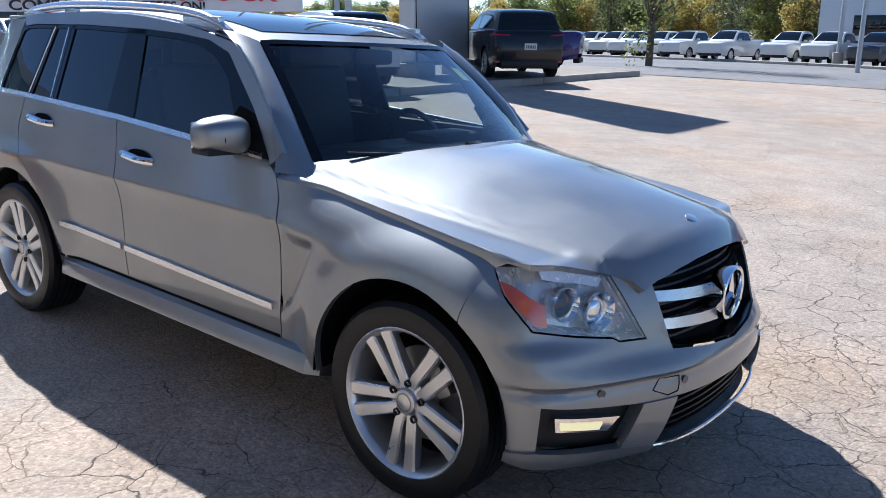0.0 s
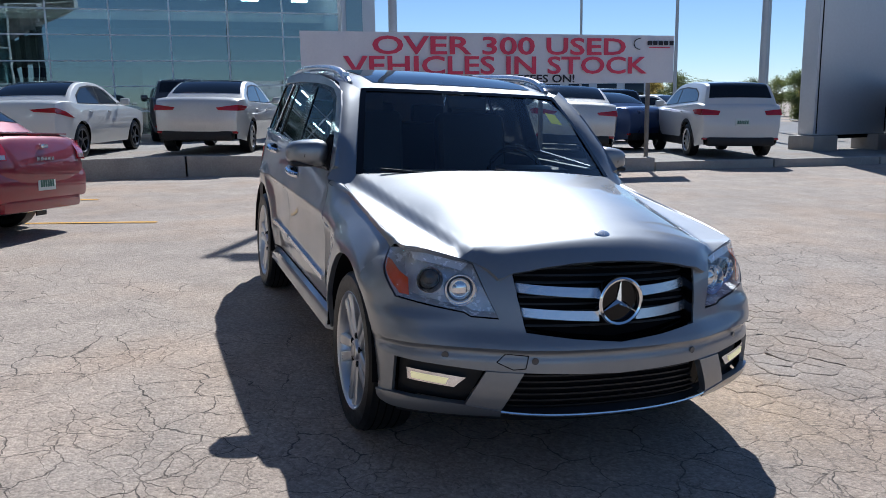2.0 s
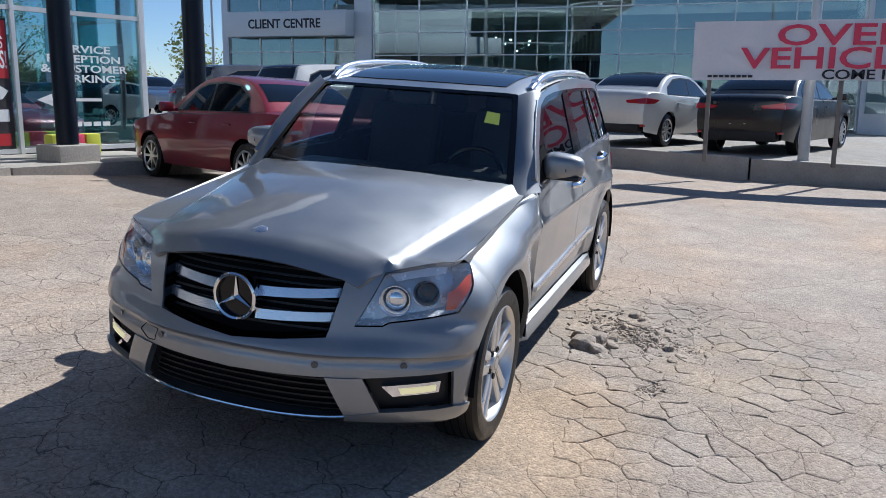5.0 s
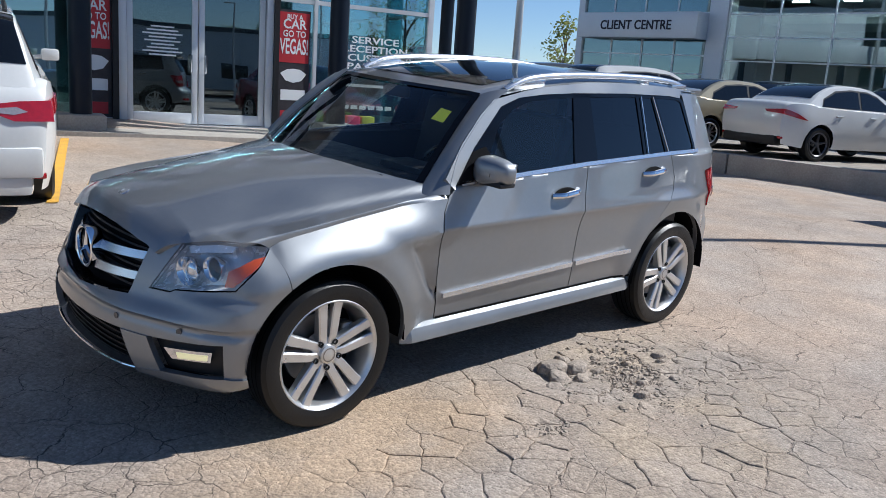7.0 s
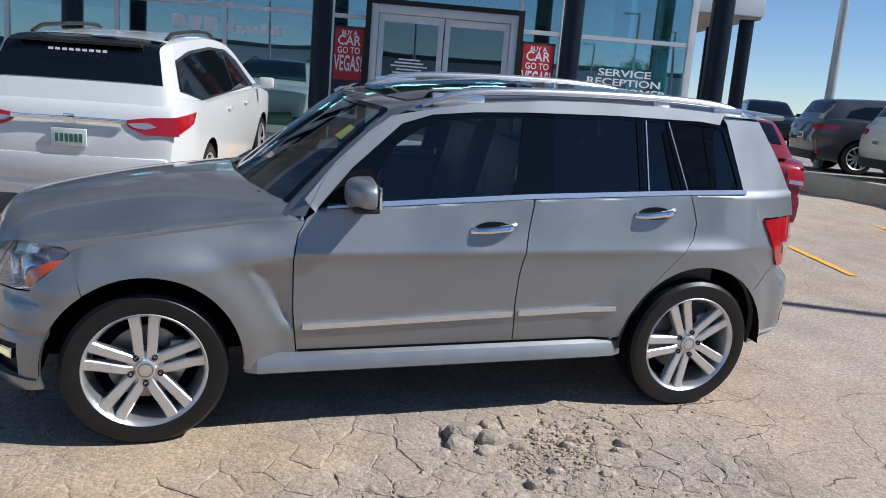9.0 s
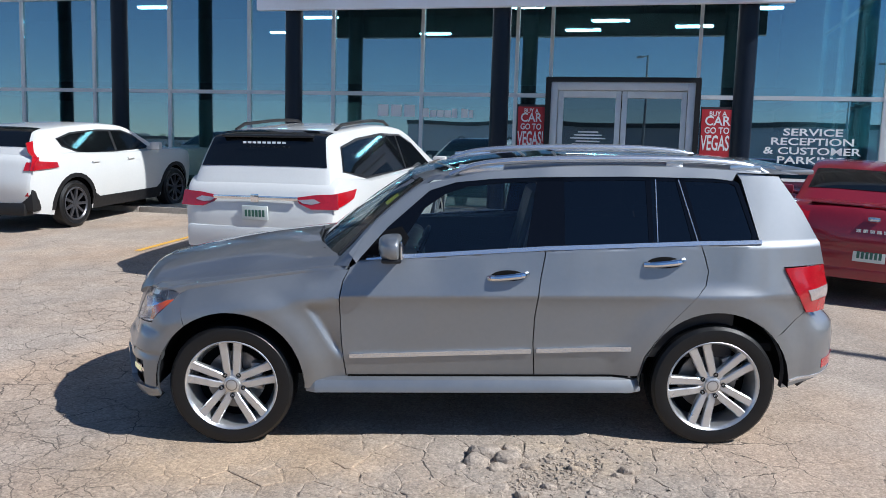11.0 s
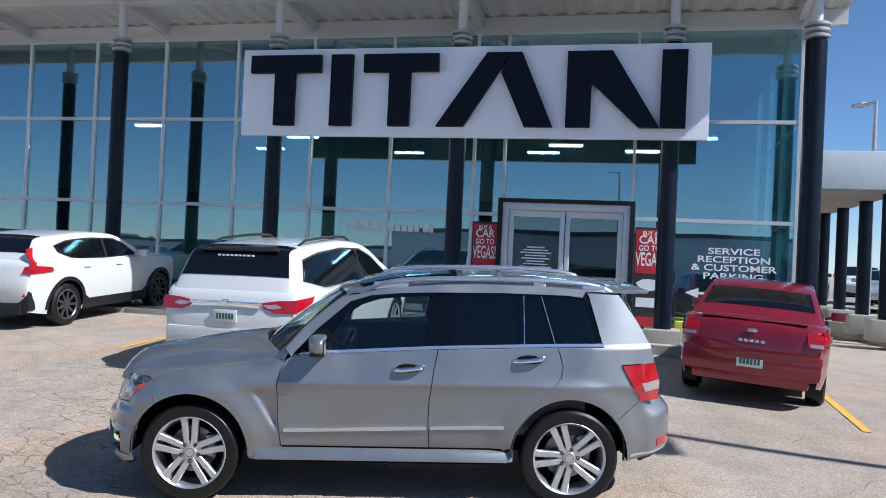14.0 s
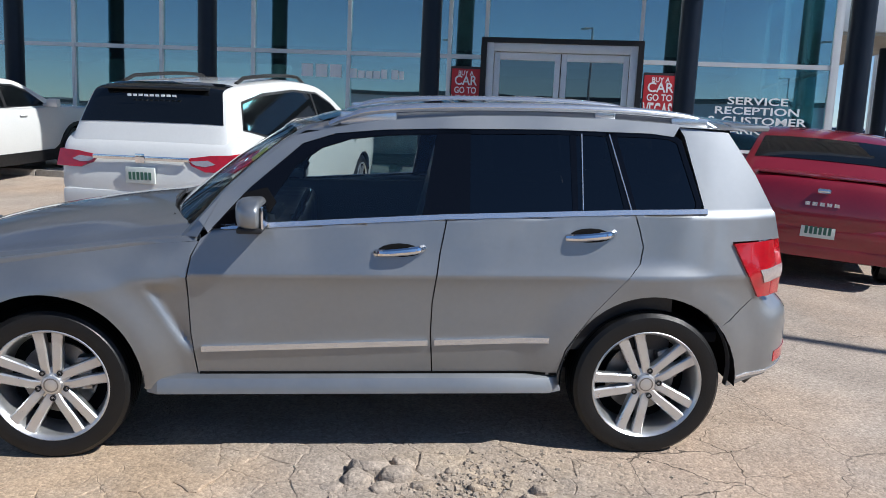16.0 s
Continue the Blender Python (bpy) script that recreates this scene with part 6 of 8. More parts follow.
def spoked_wheel(r, w, rim_mat, n=10, name="wheel"):
    wh = part(name, newbox((0, -0.04, 0), (0.08, 0.06, 0.08), 0.01), M_STEEL)
    bm = bmesh.new()
    q = r * 0.70
    lathe(bm, [(-w / 2, q), (-w / 2 - 0.004, r * 0.86), (-w / 2 + 0.02, r * 0.98), (0, r), (w / 2 - 0.02, r * 0.98), (w / 2 + 0.004, r * 0.86), (w / 2 - 0.01, q), (0, q * 0.96)], 36)
    part("tyre", bm, M_RUBBER, wh)
    bm = bmesh.new()
    lathe(bm, [(w / 2 - 0.012, q * 1.01), (w / 2 - 0.022, q * 0.9), (-0.02, q * 0.88), (-0.04, 0)], 32)
    part("rim_well", bm, M_DARK, wh)
    bm = bmesh.new()
    lathe(bm, [(w / 2 - 0.005, q * 1.02), (w / 2 + 0.002, q * 0.97), (w / 2 - 0.015, q * 0.89)], 32)
    lathe(bm, [(w / 2 - 0.05, q * 0.24), (w / 2 - 0.018, q * 0.20), (w / 2 - 0.015, 0)], 16)
    for k in range(n):
        a = 2 * math.pi * k / n
        vs = []
        for rr, wd, y in ((q * 0.18, q * 0.085, w / 2 - 0.022), (q * 0.92, q * 0.075, w / 2 - 0.012)):
            for sg in (-1, 1):
                for dy in (0, -0.03):
                    vs.append(bm.verts.new((rr * math.cos(a) - sg * wd * math.sin(a), y + dy, rr * math.sin(a) + sg * wd * math.cos(a))))
        for f in ((0, 2, 6, 4), (0, 1, 5, 4), (2, 3, 7, 6)):
            bm.faces.new([vs[i] for i in f])
    part("rim", bm, rim_mat, wh)
    return wh


def build_car(kind, paint, m, label, rim=M_ALLOY, group="", tail=None, sx=1.0, plate=True, rails=False, spokes=10, glass=M_CARGLASS, dark_low=False, valance=M_TRIM, plate_z=None):
    k = KINDS[kind]
    W, f, r, wr = k["w"] / 2, k["f"], k["r"], k["wr"]
    m = m @ Matrix.Scale(sx, 4)
    car_ob = empty("pickup_truck" if kind == "pickup" else {"sedan": "sedan_car", "saloon": "sedan_car", "suv": "suv_car", "crossover": "suv_car", "van": "minivan"}[kind], m, label, "pickup truck" if kind == "pickup" else "minivan" if kind == "van" else "car", group)
    deck, belt_l, trunk = round_outline(k["deck"]), k["belt"], round_outline(k["trunk"])
    zb = 0.24 if kind != "pickup" else 0.36
    ar = wr + 0.055

    def hw(x, z):
        t = max(0.0, (x - k["front"] + 0.75) / 0.75)
        b = max(0.0, (k["rear"] + 0.60 - x) / 0.60)
        y = W - 0.16 * t ** 2.2 - 0.11 * b ** 2.2
        zm = 0.80 if kind not in ("sedan", "saloon") else 0.72
        return y - 0.055 * abs((z - zm) / 0.45) ** 2.0

    def side(x, z, off=0.0):
        return (x, hw(x, z) + off, z)
    z1 = belt_l[0][1]
    top = deck + belt_l[1:] + trunk[0 if abs(trunk[0][0] - belt_l[-1][0]) > 0.01 else 1:]
    low = [(k["rear"] + 0.06, zb + 0.06), (r - ar, zb)] + arc(r, wr, ar, 180 + 8, -8, 14) + [(r + ar, zb), (f - ar, zb)] + arc(f, wr, ar, 180 + 8, -8, 14) + [(f + ar, zb), (k["front"] - 0.08, zb + 0.04)]
    outline = top + low
    bm = strip_over(top, hw)
    body = part("body", bm, paint, car_ob)
    for mir in (False, True):
        part("body_side", panel(outline, side, 0.16, 0.09, 0.0, mir), paint, body)

    def hc(x, z):
        return min(hw(x, z1) - 0.05, W - 0.06) - (z - z1) * 0.36

    def cab(x, z, off=0.0):
        return (x, hc(x, z) + off, z)
    rf = round_outline(k["roof"])
    cabin = part("cabin", strip_over(rf, hc, 0.8), paint, car_ob)
    for mir in (False, True):
        part("cabin_side", panel(rf + [(rf[-1][0], z1 - 0.08), (rf[0][0], z1 - 0.08)], cab, 0.2, 0.12, 0.0, mir), paint, cabin)
        win = k["win"]
        px = k["post"]
        lo = lerp_table([(p[0], p[1]) for p in sorted((win[-1], win[0]))], px)
        topz = lerp_table(sorted((p[0], p[1]) for p in win[1:-1]), px)
        w1 = [p for p in win if p[0] > px + 0.03] + [(px + 0.03, topz), (px + 0.03, lo)]
        w2 = [(px - 0.03, lo), (px - 0.03, topz)] + [p for p in win if p[0] < px - 0.03]
        for ww in (w1, w2):
            part("side_window", panel(ww, lambda x, z: cab(x, z, 0.008), 0.25, 0.15, 0.0, mir), glass, car_ob)
        surround = offset_outline(win, 0.028)
        part("window_surround", panel(surround, lambda x, z: cab(x, z, 0.004), 0.25, 0.15, 0.0, mir), M_TRIM, car_ob)
        s = -1 if mir else 1
        mx = win[0][0] - 0.06
        bm = bmesh.new()
        box(bm, (mx, s * (hw(mx, z1) + 0.13), win[0][1] + 0.04), (0.11, 0.20, 0.14), 0.04)
        tube(bm, [(mx, s * (hw(mx, z1) - 0.05), win[0][1]), (mx, s * (hw(mx, z1) + 0.08), win[0][1] + 0.02)], 0.025, 8)
        part("mirror", bm, paint, car_ob)
        for hx in (px + 0.28, px - 0.62):
            if hx > k["rear"] + 0.8:
                hz = z1 - 0.10
                part("handle", newbox((hx, s * (hw(hx, hz) + 0.012), hz), (0.17, 0.03, 0.028), 0.01), paint, car_ob)
        if dark_low:
            part("sill_cladding", panel([(f - ar - 0.02, zb), (f - ar - 0.04, zb + 0.25), (f - ar - 0.16, zb + 0.18), (r + ar + 0.16, zb + 0.18), (r + ar + 0.04, zb + 0.25), (r + ar + 0.02, zb)], lambda x, z: side(x, z, 0.012), 0.3, 0.2, 0.02, mir), M_TRIM, car_ob)
            for ax in (f, r):
                ring = arc(ax, wr, ar + 0.06, -6, 186, 14) + arc(ax, wr, ar - 0.005, 186, -6, 14)
                part("arch_cladding", panel(ring, lambda x, z: side(x, z, 0.010), 0.3, 0.3, 0.02, mir), M_TRIM, car_ob)
    # glazing front and rear follows the cabin skin
    i0, i1 = k["screen"]
    n = 4
    cut = 6 if kind == "saloon" else 3
    part("windscreen", strip_over(rf[(i0 - 1) * n + 2:i1 * n], hc, 0.8, 0.006, 0.90), glass, car_ob)
    j0, j1 = k["back"]
    part("rear_window", strip_over(rf[(j0 - 1) * n + cut:j1 * n - 1], hc, 0.8, 0.006, 0.97 if kind == "van" else 0.90), glass, car_ob)
    # lamps, plate, bumpers
    rx = k["rear"]
    zr = z1 - 0.10
    tz = sorted((z, x) for x, z in k["trunk"])

    def rear_skin(y, z, off=0.0):
        x = lerp_table(tz, z)
        return (x - lerp_table(CROWN, min(1.0, abs(y) / hw(x, z))) - 0.026 - off, y, z)
    for s in (1, -1):
        if tail:
            lamp = part("tail_lamp", panel(tail[0], lambda y, z: rear_skin(y, z), 0.12, 0.08, 0.02, s < 0), M_TAIL, car_ob, "red tail lamp")
            part("lamp_wrap", panel(tail[1], lambda x, z: (x, (side(x, z)[1] if z < z1 + 0.05 else cab(x, z)[1]) + 0.020, z), 0.1, 0.08, 0.02, s < 0), M_TAIL, lamp)
            if len(tail) > 2:
                part("clear_lens", panel(tail[2], lambda y, z: rear_skin(y, z, 0.004), 0.12, 0.08, 0.008, s < 0), M_TAILCLR, lamp, "clear reversing lens")
        fx = k["front"] - 0.16
        bm = bmesh.new()
        box(bm, (fx, s * (W - 0.33), zr - 0.16 if kind != "pickup" else 0.98), (0.22, 0.36, 0.14), 0.05)
        part("headlamp", bm, M_LAMPIN, car_ob)
        part("exhaust_reflector", newbox((rx + 0.07, s * (W - 0.22), 0.42), (0.08, 0.22, 0.05), 0.015), M_TAIL, car_ob)
    pz = plate_z if plate_z else zr - 0.22
    if plate:
        part("licence_plate", newbox((rx - 0.055, 0, pz), (0.02, 0.31, 0.155), 0.004), M_PLATE, car_ob, "pale licence plate with plain bars")
        for q in range(6):
            part("plate_bar", newbox((rx - 0.067, -0.105 + 0.042 * q, pz - 0.005), (0.004, 0.028, 0.075)), M_PLATETXT, car_ob)
    bm = bmesh.new()
    box(bm, (rx + 0.09, 0, 0.36), (0.26, 2 * W - 0.42, 0.20), 0.06)
    part("rear_valance", bm, valance, car_ob)
    bm = bmesh.new()
    box(bm, (k["front"] - 0.06, 0, 0.46), (0.18, 2 * W - 0.62, 0.22), 0.06)
    part("grille", bm, M_TRIM, car_ob)
    part("underbody", newbox(((f + r) / 2, 0, zb + 0.16), (k["front"] - k["rear"] - 0.5, 2 * W - 0.5, 0.26), 0.03), M_DARK, car_ob)
    if rails:
        for s in (1, -1):
            bm = bmesh.new()
            ra = [p for p in rf if -1.9 < p[0] < 0.15]
            tube(bm, [(p[0], s * (hc(p[0], p[1]) - 0.07), p[1] + 0.075 - 0.05 * (i in (0, len(ra) - 1))) for i, p in enumerate(ra)], 0.02, 8)
            part("roof_rail", bm, M_TRIM, car_ob)
    wh = spoked_wheel(wr, 0.22, rim, spokes)
    wh.parent = car_ob
    wh.matrix_local = Matrix.Translation((f, W - 0.13, wr))
    for x, y, rz in ((r, W - 0.13, 0), (f, -W + 0.13, 180), (r, -W + 0.13, 180)):
        copy_thing(wh, pose(x, y, wr, 0, 0, rz) @ pose(0, 0, 0, 0, 17 * x, 0)).parent = car_ob
    # wheel wells
    for ax in (f, r):
        for s in (1, -1):
            bm = bmesh.new()
            r0 = [bm.verts.new((x, s * (W - 0.06), z)) for x, z in arc(ax, wr, ar + 0.003, -8, 188, 12)]
            r1 = [bm.verts.new((x, s * (W - 0.36), z)) for x, z in arc(ax, wr, ar + 0.003, -8, 188, 12)]
            for i in range(12):
                bm.faces.new((r0[i], r0[i + 1], r1[i + 1], r1[i]))
            bm.faces.new(r1)
            part("wheel_well", bm, M_DARK, car_ob)
    return car_ob


# tail lamps: outline on the rear face (y, z), outline round on the flank (x, z), clear part
LAMP_SEDAN = ([(0.40, 0.90), (0.80, 0.955), (0.82, 0.84), (0.44, 0.85)], [(-2.19, 0.955), (-1.80, 0.925), (-1.98, 0.85), (-2.19, 0.84)])
LAMP_SPORT = ([(0.36, 0.93), (0.80, 0.955), (0.82, 0.86), (0.44, 0.885)], [(-2.19, 0.955), (-1.95, 0.88), (-1.70, 0.76), (-1.84, 0.775), (-2.19, 0.85)])
LAMP_RED = ([(0.62, 0.995), (0.80, 1.00), (0.83, 0.78), (0.64, 0.79)], [(-2.19, 0.99), (-2.0, 0.965), (-1.74, 0.885), (-2.0, 0.83), (-2.19, 0.83)], [(0.66, 0.845), (0.81, 0.845), (0.82, 0.80), (0.66, 0.805)])
LAMP_VAN = ([(0.46, 0.995), (0.70, 1.03), (0.93, 1.04), (0.95, 0.875), (0.66, 0.875), (0.52, 0.93)], [(-2.50, 1.04), (-2.06, 1.06), (-2.16, 0.96), (-2.50, 0.875)], [(0.50, 0.97), (0.68, 0.985), (0.76, 0.95), (0.66, 0.925), (0.56, 0.935)])
LAMP_STICK = ([(0.76, 1.12), (0.88, 1.12), (0.90, 0.93), (0.74, 0.93)], [(-2.13, 1.13), (-2.10, 1.33), (-1.99, 1.35), (-2.06, 1.12), (-2.04, 1.06), (-1.74, 1.03), (-1.72, 0.955), (-2.20, 0.93)])
LAMP_SUV = ([(0.48, 1.02), (0.85, 1.06), (0.87, 0.93), (0.52, 0.93)], [(-2.20, 1.06), (-1.80, 1.04), (-1.95, 0.95), (-2.20, 0.93)])


def stand(x, y, heading, fz=G):
    """Pose of a car at (x, y) that heads along the angle, lying on the ground there."""
    h = radians(heading)
    d = Vector((math.cos(h), math.sin(h), 0))
    e = 0.8
    dz = (fz(x + d.x * e, y + d.y * e) - fz(x - d.x * e, y - d.y * e)) / (2 * e)
    n = Vector((-d.y, d.x, 0))
    dn = (fz(x + n.x * e, y + n.y * e) - fz(x - n.x * e, y - n.y * e)) / (2 * e)
    ax = Vector((d.x, d.y, dz)).normalized()
    ay = Vector((n.x, n.y, dn)).normalized()
    az = ax.cross(ay).normalized()
    ay = az.cross(ax)
    m = Matrix((ax.to_4d(), ay.to_4d(), az.to_4d(), (0, 0, 0, 1))).transposed()
    m.col[3] = (x, y, fz(x, y), 1)
    return m


HF = math.degrees(math.atan2(-FN.y, -FN.x))


def from_rear(x, y, heading, kind):
    """Centre of a car whose rear face stands at (x, y)."""
    h = radians(heading)
    k = -KINDS[kind]["rear"]
    return x + math.cos(h) * k, y + math.sin(h) * k


hr = math.degrees(math.atan2(-0.90, -0.43))
cx, cy = from_rear(-4.02, -2.60, hr, "sedan")
KINDS["saloon"] = dict(KINDS["sedan"])
KINDS["saloon"].update(roof=[(0.98, 0.96), (0.62, 1.17), (0.25, 1.38), (-0.05, 1.475), (-0.5, 1.50), (-1.02, 1.445), (-1.36, 1.30), (-1.70, 1.05)], win=[(0.64, 1.03), (0.2, 1.31), (-0.05, 1.395), (-0.5, 1.415), (-0.9, 1.375), (-1.22, 1.22), (-1.28, 1.05)], trunk=[(-1.45, 1.03), (-1.9, 1.03), (-2.12, 1.00), (-2.20, 0.90), (-2.24, 0.66), (-2.20, 0.45)])
red = build_car("saloon", M_RED, stand(cx, cy, hr), "dark red sedan parked nose-in at the showroom", tail=LAMP_RED, spokes=8, sx=0.945, valance=M_RED, plate_z=0.55)
part("rear_bumper", newbox((-2.15, 0, 0.53), (0.26, 1.66, 0.34), 0.10), M_RED, red)
part("trunk_spoiler", newbox((-2.12, 0, 1.058), (0.10, 1.24, 0.014), 0.005), M_RED, red)
part("brake_lamp", newbox((-2.172, 0, 1.045), (0.008, 0.22, 0.010)), M_TAIL, red)
for s in (1, -1):
    part("mud_flap", newbox((-1.72, s * 0.76, 0.24), (0.015, 0.20, 0.20), 0.005), M_TRIM, red)
bm = bmesh.new()
lathe(bm, [(0.0, 0.022), (0.03, 0.012), (0.10, 0.003), (0.105, 0.0)], 10, "x")
bmesh.ops.rotate(bm, verts=bm.verts, cent=(0, 0, 0), matrix=Matrix.Rotation(radians(55), 3, "Y"))
bmesh.ops.translate(bm, verts=bm.verts, vec=(-0.75, 0, 1.49))
part("antenna", bm, M_TRIM, red)
part("rear_badge", newbox((-2.272, 0, 0.93), (0.012, 0.12, 0.045), 0.02), M_SATIN, red)
for q in range(5):
    part("lettering_bar", newbox((-2.285, 0.13 - 0.065 * q, 0.80), (0.006, 0.045, 0.035)), M_SATIN, red)

hv = HF
cx, cy = from_rear(2.17, -3.25, hv, "van")
van = build_car("van", M_WHITE, stand(cx, cy, hv), "white minivan parked nose-in at the showroom", tail=LAMP_VAN, rails=True, spokes=7, sx=0.965, valance=M_WHITE, plate_z=0.82)
part("chrome_bar", newbox((-2.585, 0, 0.985), (0.03, 1.02, 0.045), 0.012), M_CHROME, van, "chrome tailgate bar")
part("rear_badge", newbox((-2.60, 0, 0.985), (0.02, 0.10, 0.09), 0.01), M_CHROME, van)
part("rear_bumper", newbox((-2.545, 0, 0.54), (0.13, 1.72, 0.26), 0.05), M_WHITE, van)
part("wiper", newbox((-2.42, 0.18, 1.19), (0.03, 0.60, 0.025), 0.008), M_TRIM, van)
bm = bmesh.new()
box(bm, (-2.22, 0, 1.645), (0.14, 1.10, 0.03), 0.012)
part("roof_spoiler", bm, M_BLACKP, van)
for z in (0.60, 0.56):
    part("tailgate_gap", newbox((-2.588, 0, z + 0.02), (0.008, 1.45, 0.012)), M_GASKET, van)
for q in range(9):
    part("lettering_bar", newbox((-2.335, 0.24 - 0.06 * q, 1.575), (0.004, 0.04, 0.022)), M_WHITETXT, van)

KINDS["crossover"] = dict(KINDS["suv"])
KINDS["crossover"].update(f=1.34, r=-1.36, front=2.06, rear=-2.20, deck=[(2.02, 0.42), (2.07, 0.66), (2.04, 0.92), (1.88, 1.02), (1.4, 1.06), (0.90, 1.09)], belt=[(0.90, 1.09), (0, 1.08), (-0.9, 1.11), (-1.85, 1.17)], trunk=[(-1.85, 1.17), (-2.08, 1.10), (-2.15, 0.95), (-2.20, 0.70), (-2.16, 0.45)], roof=[(1.0, 1.07), (0.65, 1.26), (0.3, 1.44), (0.0, 1.52), (-0.6, 1.555), (-1.3, 1.53), (-1.78, 1.48), (-1.92, 1.37), (-2.06, 1.13)], win=[(0.66, 1.13), (0.3, 1.35), (0.05, 1.43), (-0.6, 1.455), (-1.2, 1.425), (-1.52, 1.36), (-1.46, 1.27), (-1.05, 1.13)])
vol = build_car("crossover", M_WHITE, stand(6.45, -8.99, -105.0), "white compact SUV with dark wheel arches parked at the showroom", rim=M_ALLOYD, tail=LAMP_STICK, dark_low=True, spokes=9, sx=1.01)
part("rear_bumper", newbox((-2.10, 0, 0.50), (0.20, 1.70, 0.36), 0.06), M_TRIM, vol, "black plastic lower bumper")
for s in (1, -1):
    part("bumper_reflector", newbox((-2.205, s * 0.62, 0.585), (0.012, 0.34, 0.06), 0.005), M_TAIL, vol)
part("skid_plate", newbox((-2.19, 0, 0.36), (0.05, 1.10, 0.07), 0.015), M_SATIN, vol)

# row behind the kerb, tails to the kerb
LT = LAMP_SEDAN


def row_car(kind, paint, xr, y, label, heading=160, **kw):
    cx, cy = from_rear(xr, y, heading, kind)
    return build_car(kind, paint, stand(cx, cy, heading, U), label, group="cars along the kerb", **kw)


row_car("sedan", M_WHITE, -11.9, -3.95, "white sports sedan parked behind the kerb wall", tail=LAMP_SPORT, rim=M_ALLOYD, spokes=5)
row_car("sedan", M_SILVERW, -11.9, -0.75, "pale silver sedan parked behind the kerb wall", tail=LT)
row_car("sedan", M_BLACKP, -11.2, 1.75, "black sedan parked behind the kerb wall", tail=LT)
row_car("sedan", M_SILVERW, -9.80, 6.40, "pale silver sedan parked behind the banner posts", tail=LT)
row_car("suv", M_WHITE, -9.75, 10.45, "white crossover SUV parked beside the banner", tail=LAMP_SUV, dark_low=True)
row_car("suv", M_BLACKP, -9.35, 16.2, "black SUV parked behind the kerb end", heading=139, tail=([(0.50, 1.06), (0.85, 1.08), (0.86, 1.04), (0.52, 1.03)], [(-2.2, 1.08), (-1.9, 1.06), (-1.9, 1.03), (-2.2, 1.04)]), sx=1.10)
row_car("sedan", M_GOLD, -12.0, -6.3, "beige sedan parked behind the kerb wall", tail=LT)
row_car("suv", M_SILVERW, -12.1, -8.7, "pale silver SUV parked behind the kerb wall", tail=LAMP_SUV, dark_low=True)
row_car("suv", M_DGREY, -12.4, -11.2, "dark grey SUV parked behind the kerb wall", tail=LAMP_SUV)
for kind, paint, x, y, h, lb in (("suv", M_BLACKP, -20.0, -7.4, 0, "black SUV parked before the glass building"), ("suv", M_BLACKP, -20.0, -3.9, 0, "black SUV parked before the glass building"), ("suv", M_DGREY, -20.2, -0.6, 180, "dark SUV parked before the glass building"), ("sedan", M_BLUE, -15.2, 9.6, 200, "dark blue sedan on the dealer lot"), ("suv", M_DGREY, -19.5, 12.2, 180, "dark grey SUV on the dealer lot"), ("sedan", M_WHITE, -36.0, 8.0, 90, "white sedan far back on the dealer lot"), ("suv", M_BLACKP, -36.0, 12.0, 75, "black SUV far back on the dealer lot"), ("sedan", M_DGREY, -36.5, 16.0, 80, "grey sedan far back on the dealer lot"), ("suv", M_SILVER, -33.0, 13.5, 0, "silver SUV far back on the dealer lot"), ("sedan", M_RED, -34.5, 20.5, 30, "red sedan far back on the dealer lot"), ("suv", M_WHITE, -30.0, 22.5, 20, "white SUV far back on the dealer lot"), ("sedan", M_BLACKP, -37.0, 4.5, 95, "black sedan far back on the dealer lot")):
    build_car(kind, paint, stand(x, y, h, U), lb, group="cars on the dealer lot", plate=False)
build_car("pickup", M_PURPLE, stand(-15.6, 24.1, 205), "purple pickup truck parked side-on", plate=False)


# ---- glass building across the dealer lot ----
GX, GZ0 = -25.6, 0.45
gb = empty("glass_building", Matrix.Translation((GX, 0, 0)), "long dealership building with a green glass curtain wall", "building", kind="structure")


def gpart(name, x0, x1, y0, y1, z0, z1, material, parent=gb, bevel=0.0, label=""):
    return part(name, newbox(((x0 + x1) / 2, (y0 + y1) / 2, (z0 + z1) / 2), (x1 - x0, y1 - y0, z1 - z0), bevel), material, parent, label)


BAY = 1.93
gy = [-12.2 + BAY * i for i in range(9)] + [5.3]
gz = [GZ0, 1.25, 2.10, 2.95, 3.80, 4.63, 5.46, 6.3, 7.2, 8.2]
for y in gy:
    gpart("mullion", -0.05, 0.05, y - 0.025, y + 0.025, GZ0, gz[-1], M_MULL)
for z in gz[1:]:
    for y0, y1 in zip(gy, gy[1:]):
        gpart("transom", -0.04, 0.04, y0 + 0.025, y1 - 0.025, z - 0.022, z + 0.022, M_MULL)
for y0, y1 in zip(gy, gy[1:]):
    for z0, z1 in zip(gz, gz[1:]):
        gpart("pane", -0.01, 0.01, y0 + 0.025, y1 - 0.025, z0 + 0.022, z1 - 0.022, M_GGLASS).visible_shadow = False
gpart("floor_slab", -13, -0.1, -12.2, 5.3, 0.0, GZ0, M_INTW)
gpart("back_wall", -13.2, -13, -19.2, 6.8, 0.0, 8.6, M_INTW)
gpart("roof_slab", -13.2, 0.0, -12.2, 6.8, 8.25, 8.6, M_PANEL)
gpart("upper_floor", -13, -2.6, -12.2, 5.3, 4.55, 4.9, M_INTW)
gpart("inner_wall", -6.2, -6.0, -12.2, 5.3, 3.1, 4.55, M_INTW)
gpart("inner_wall", -6.2, -6.0, -12.2, -7.0, GZ0, 3.1, M_INTW)
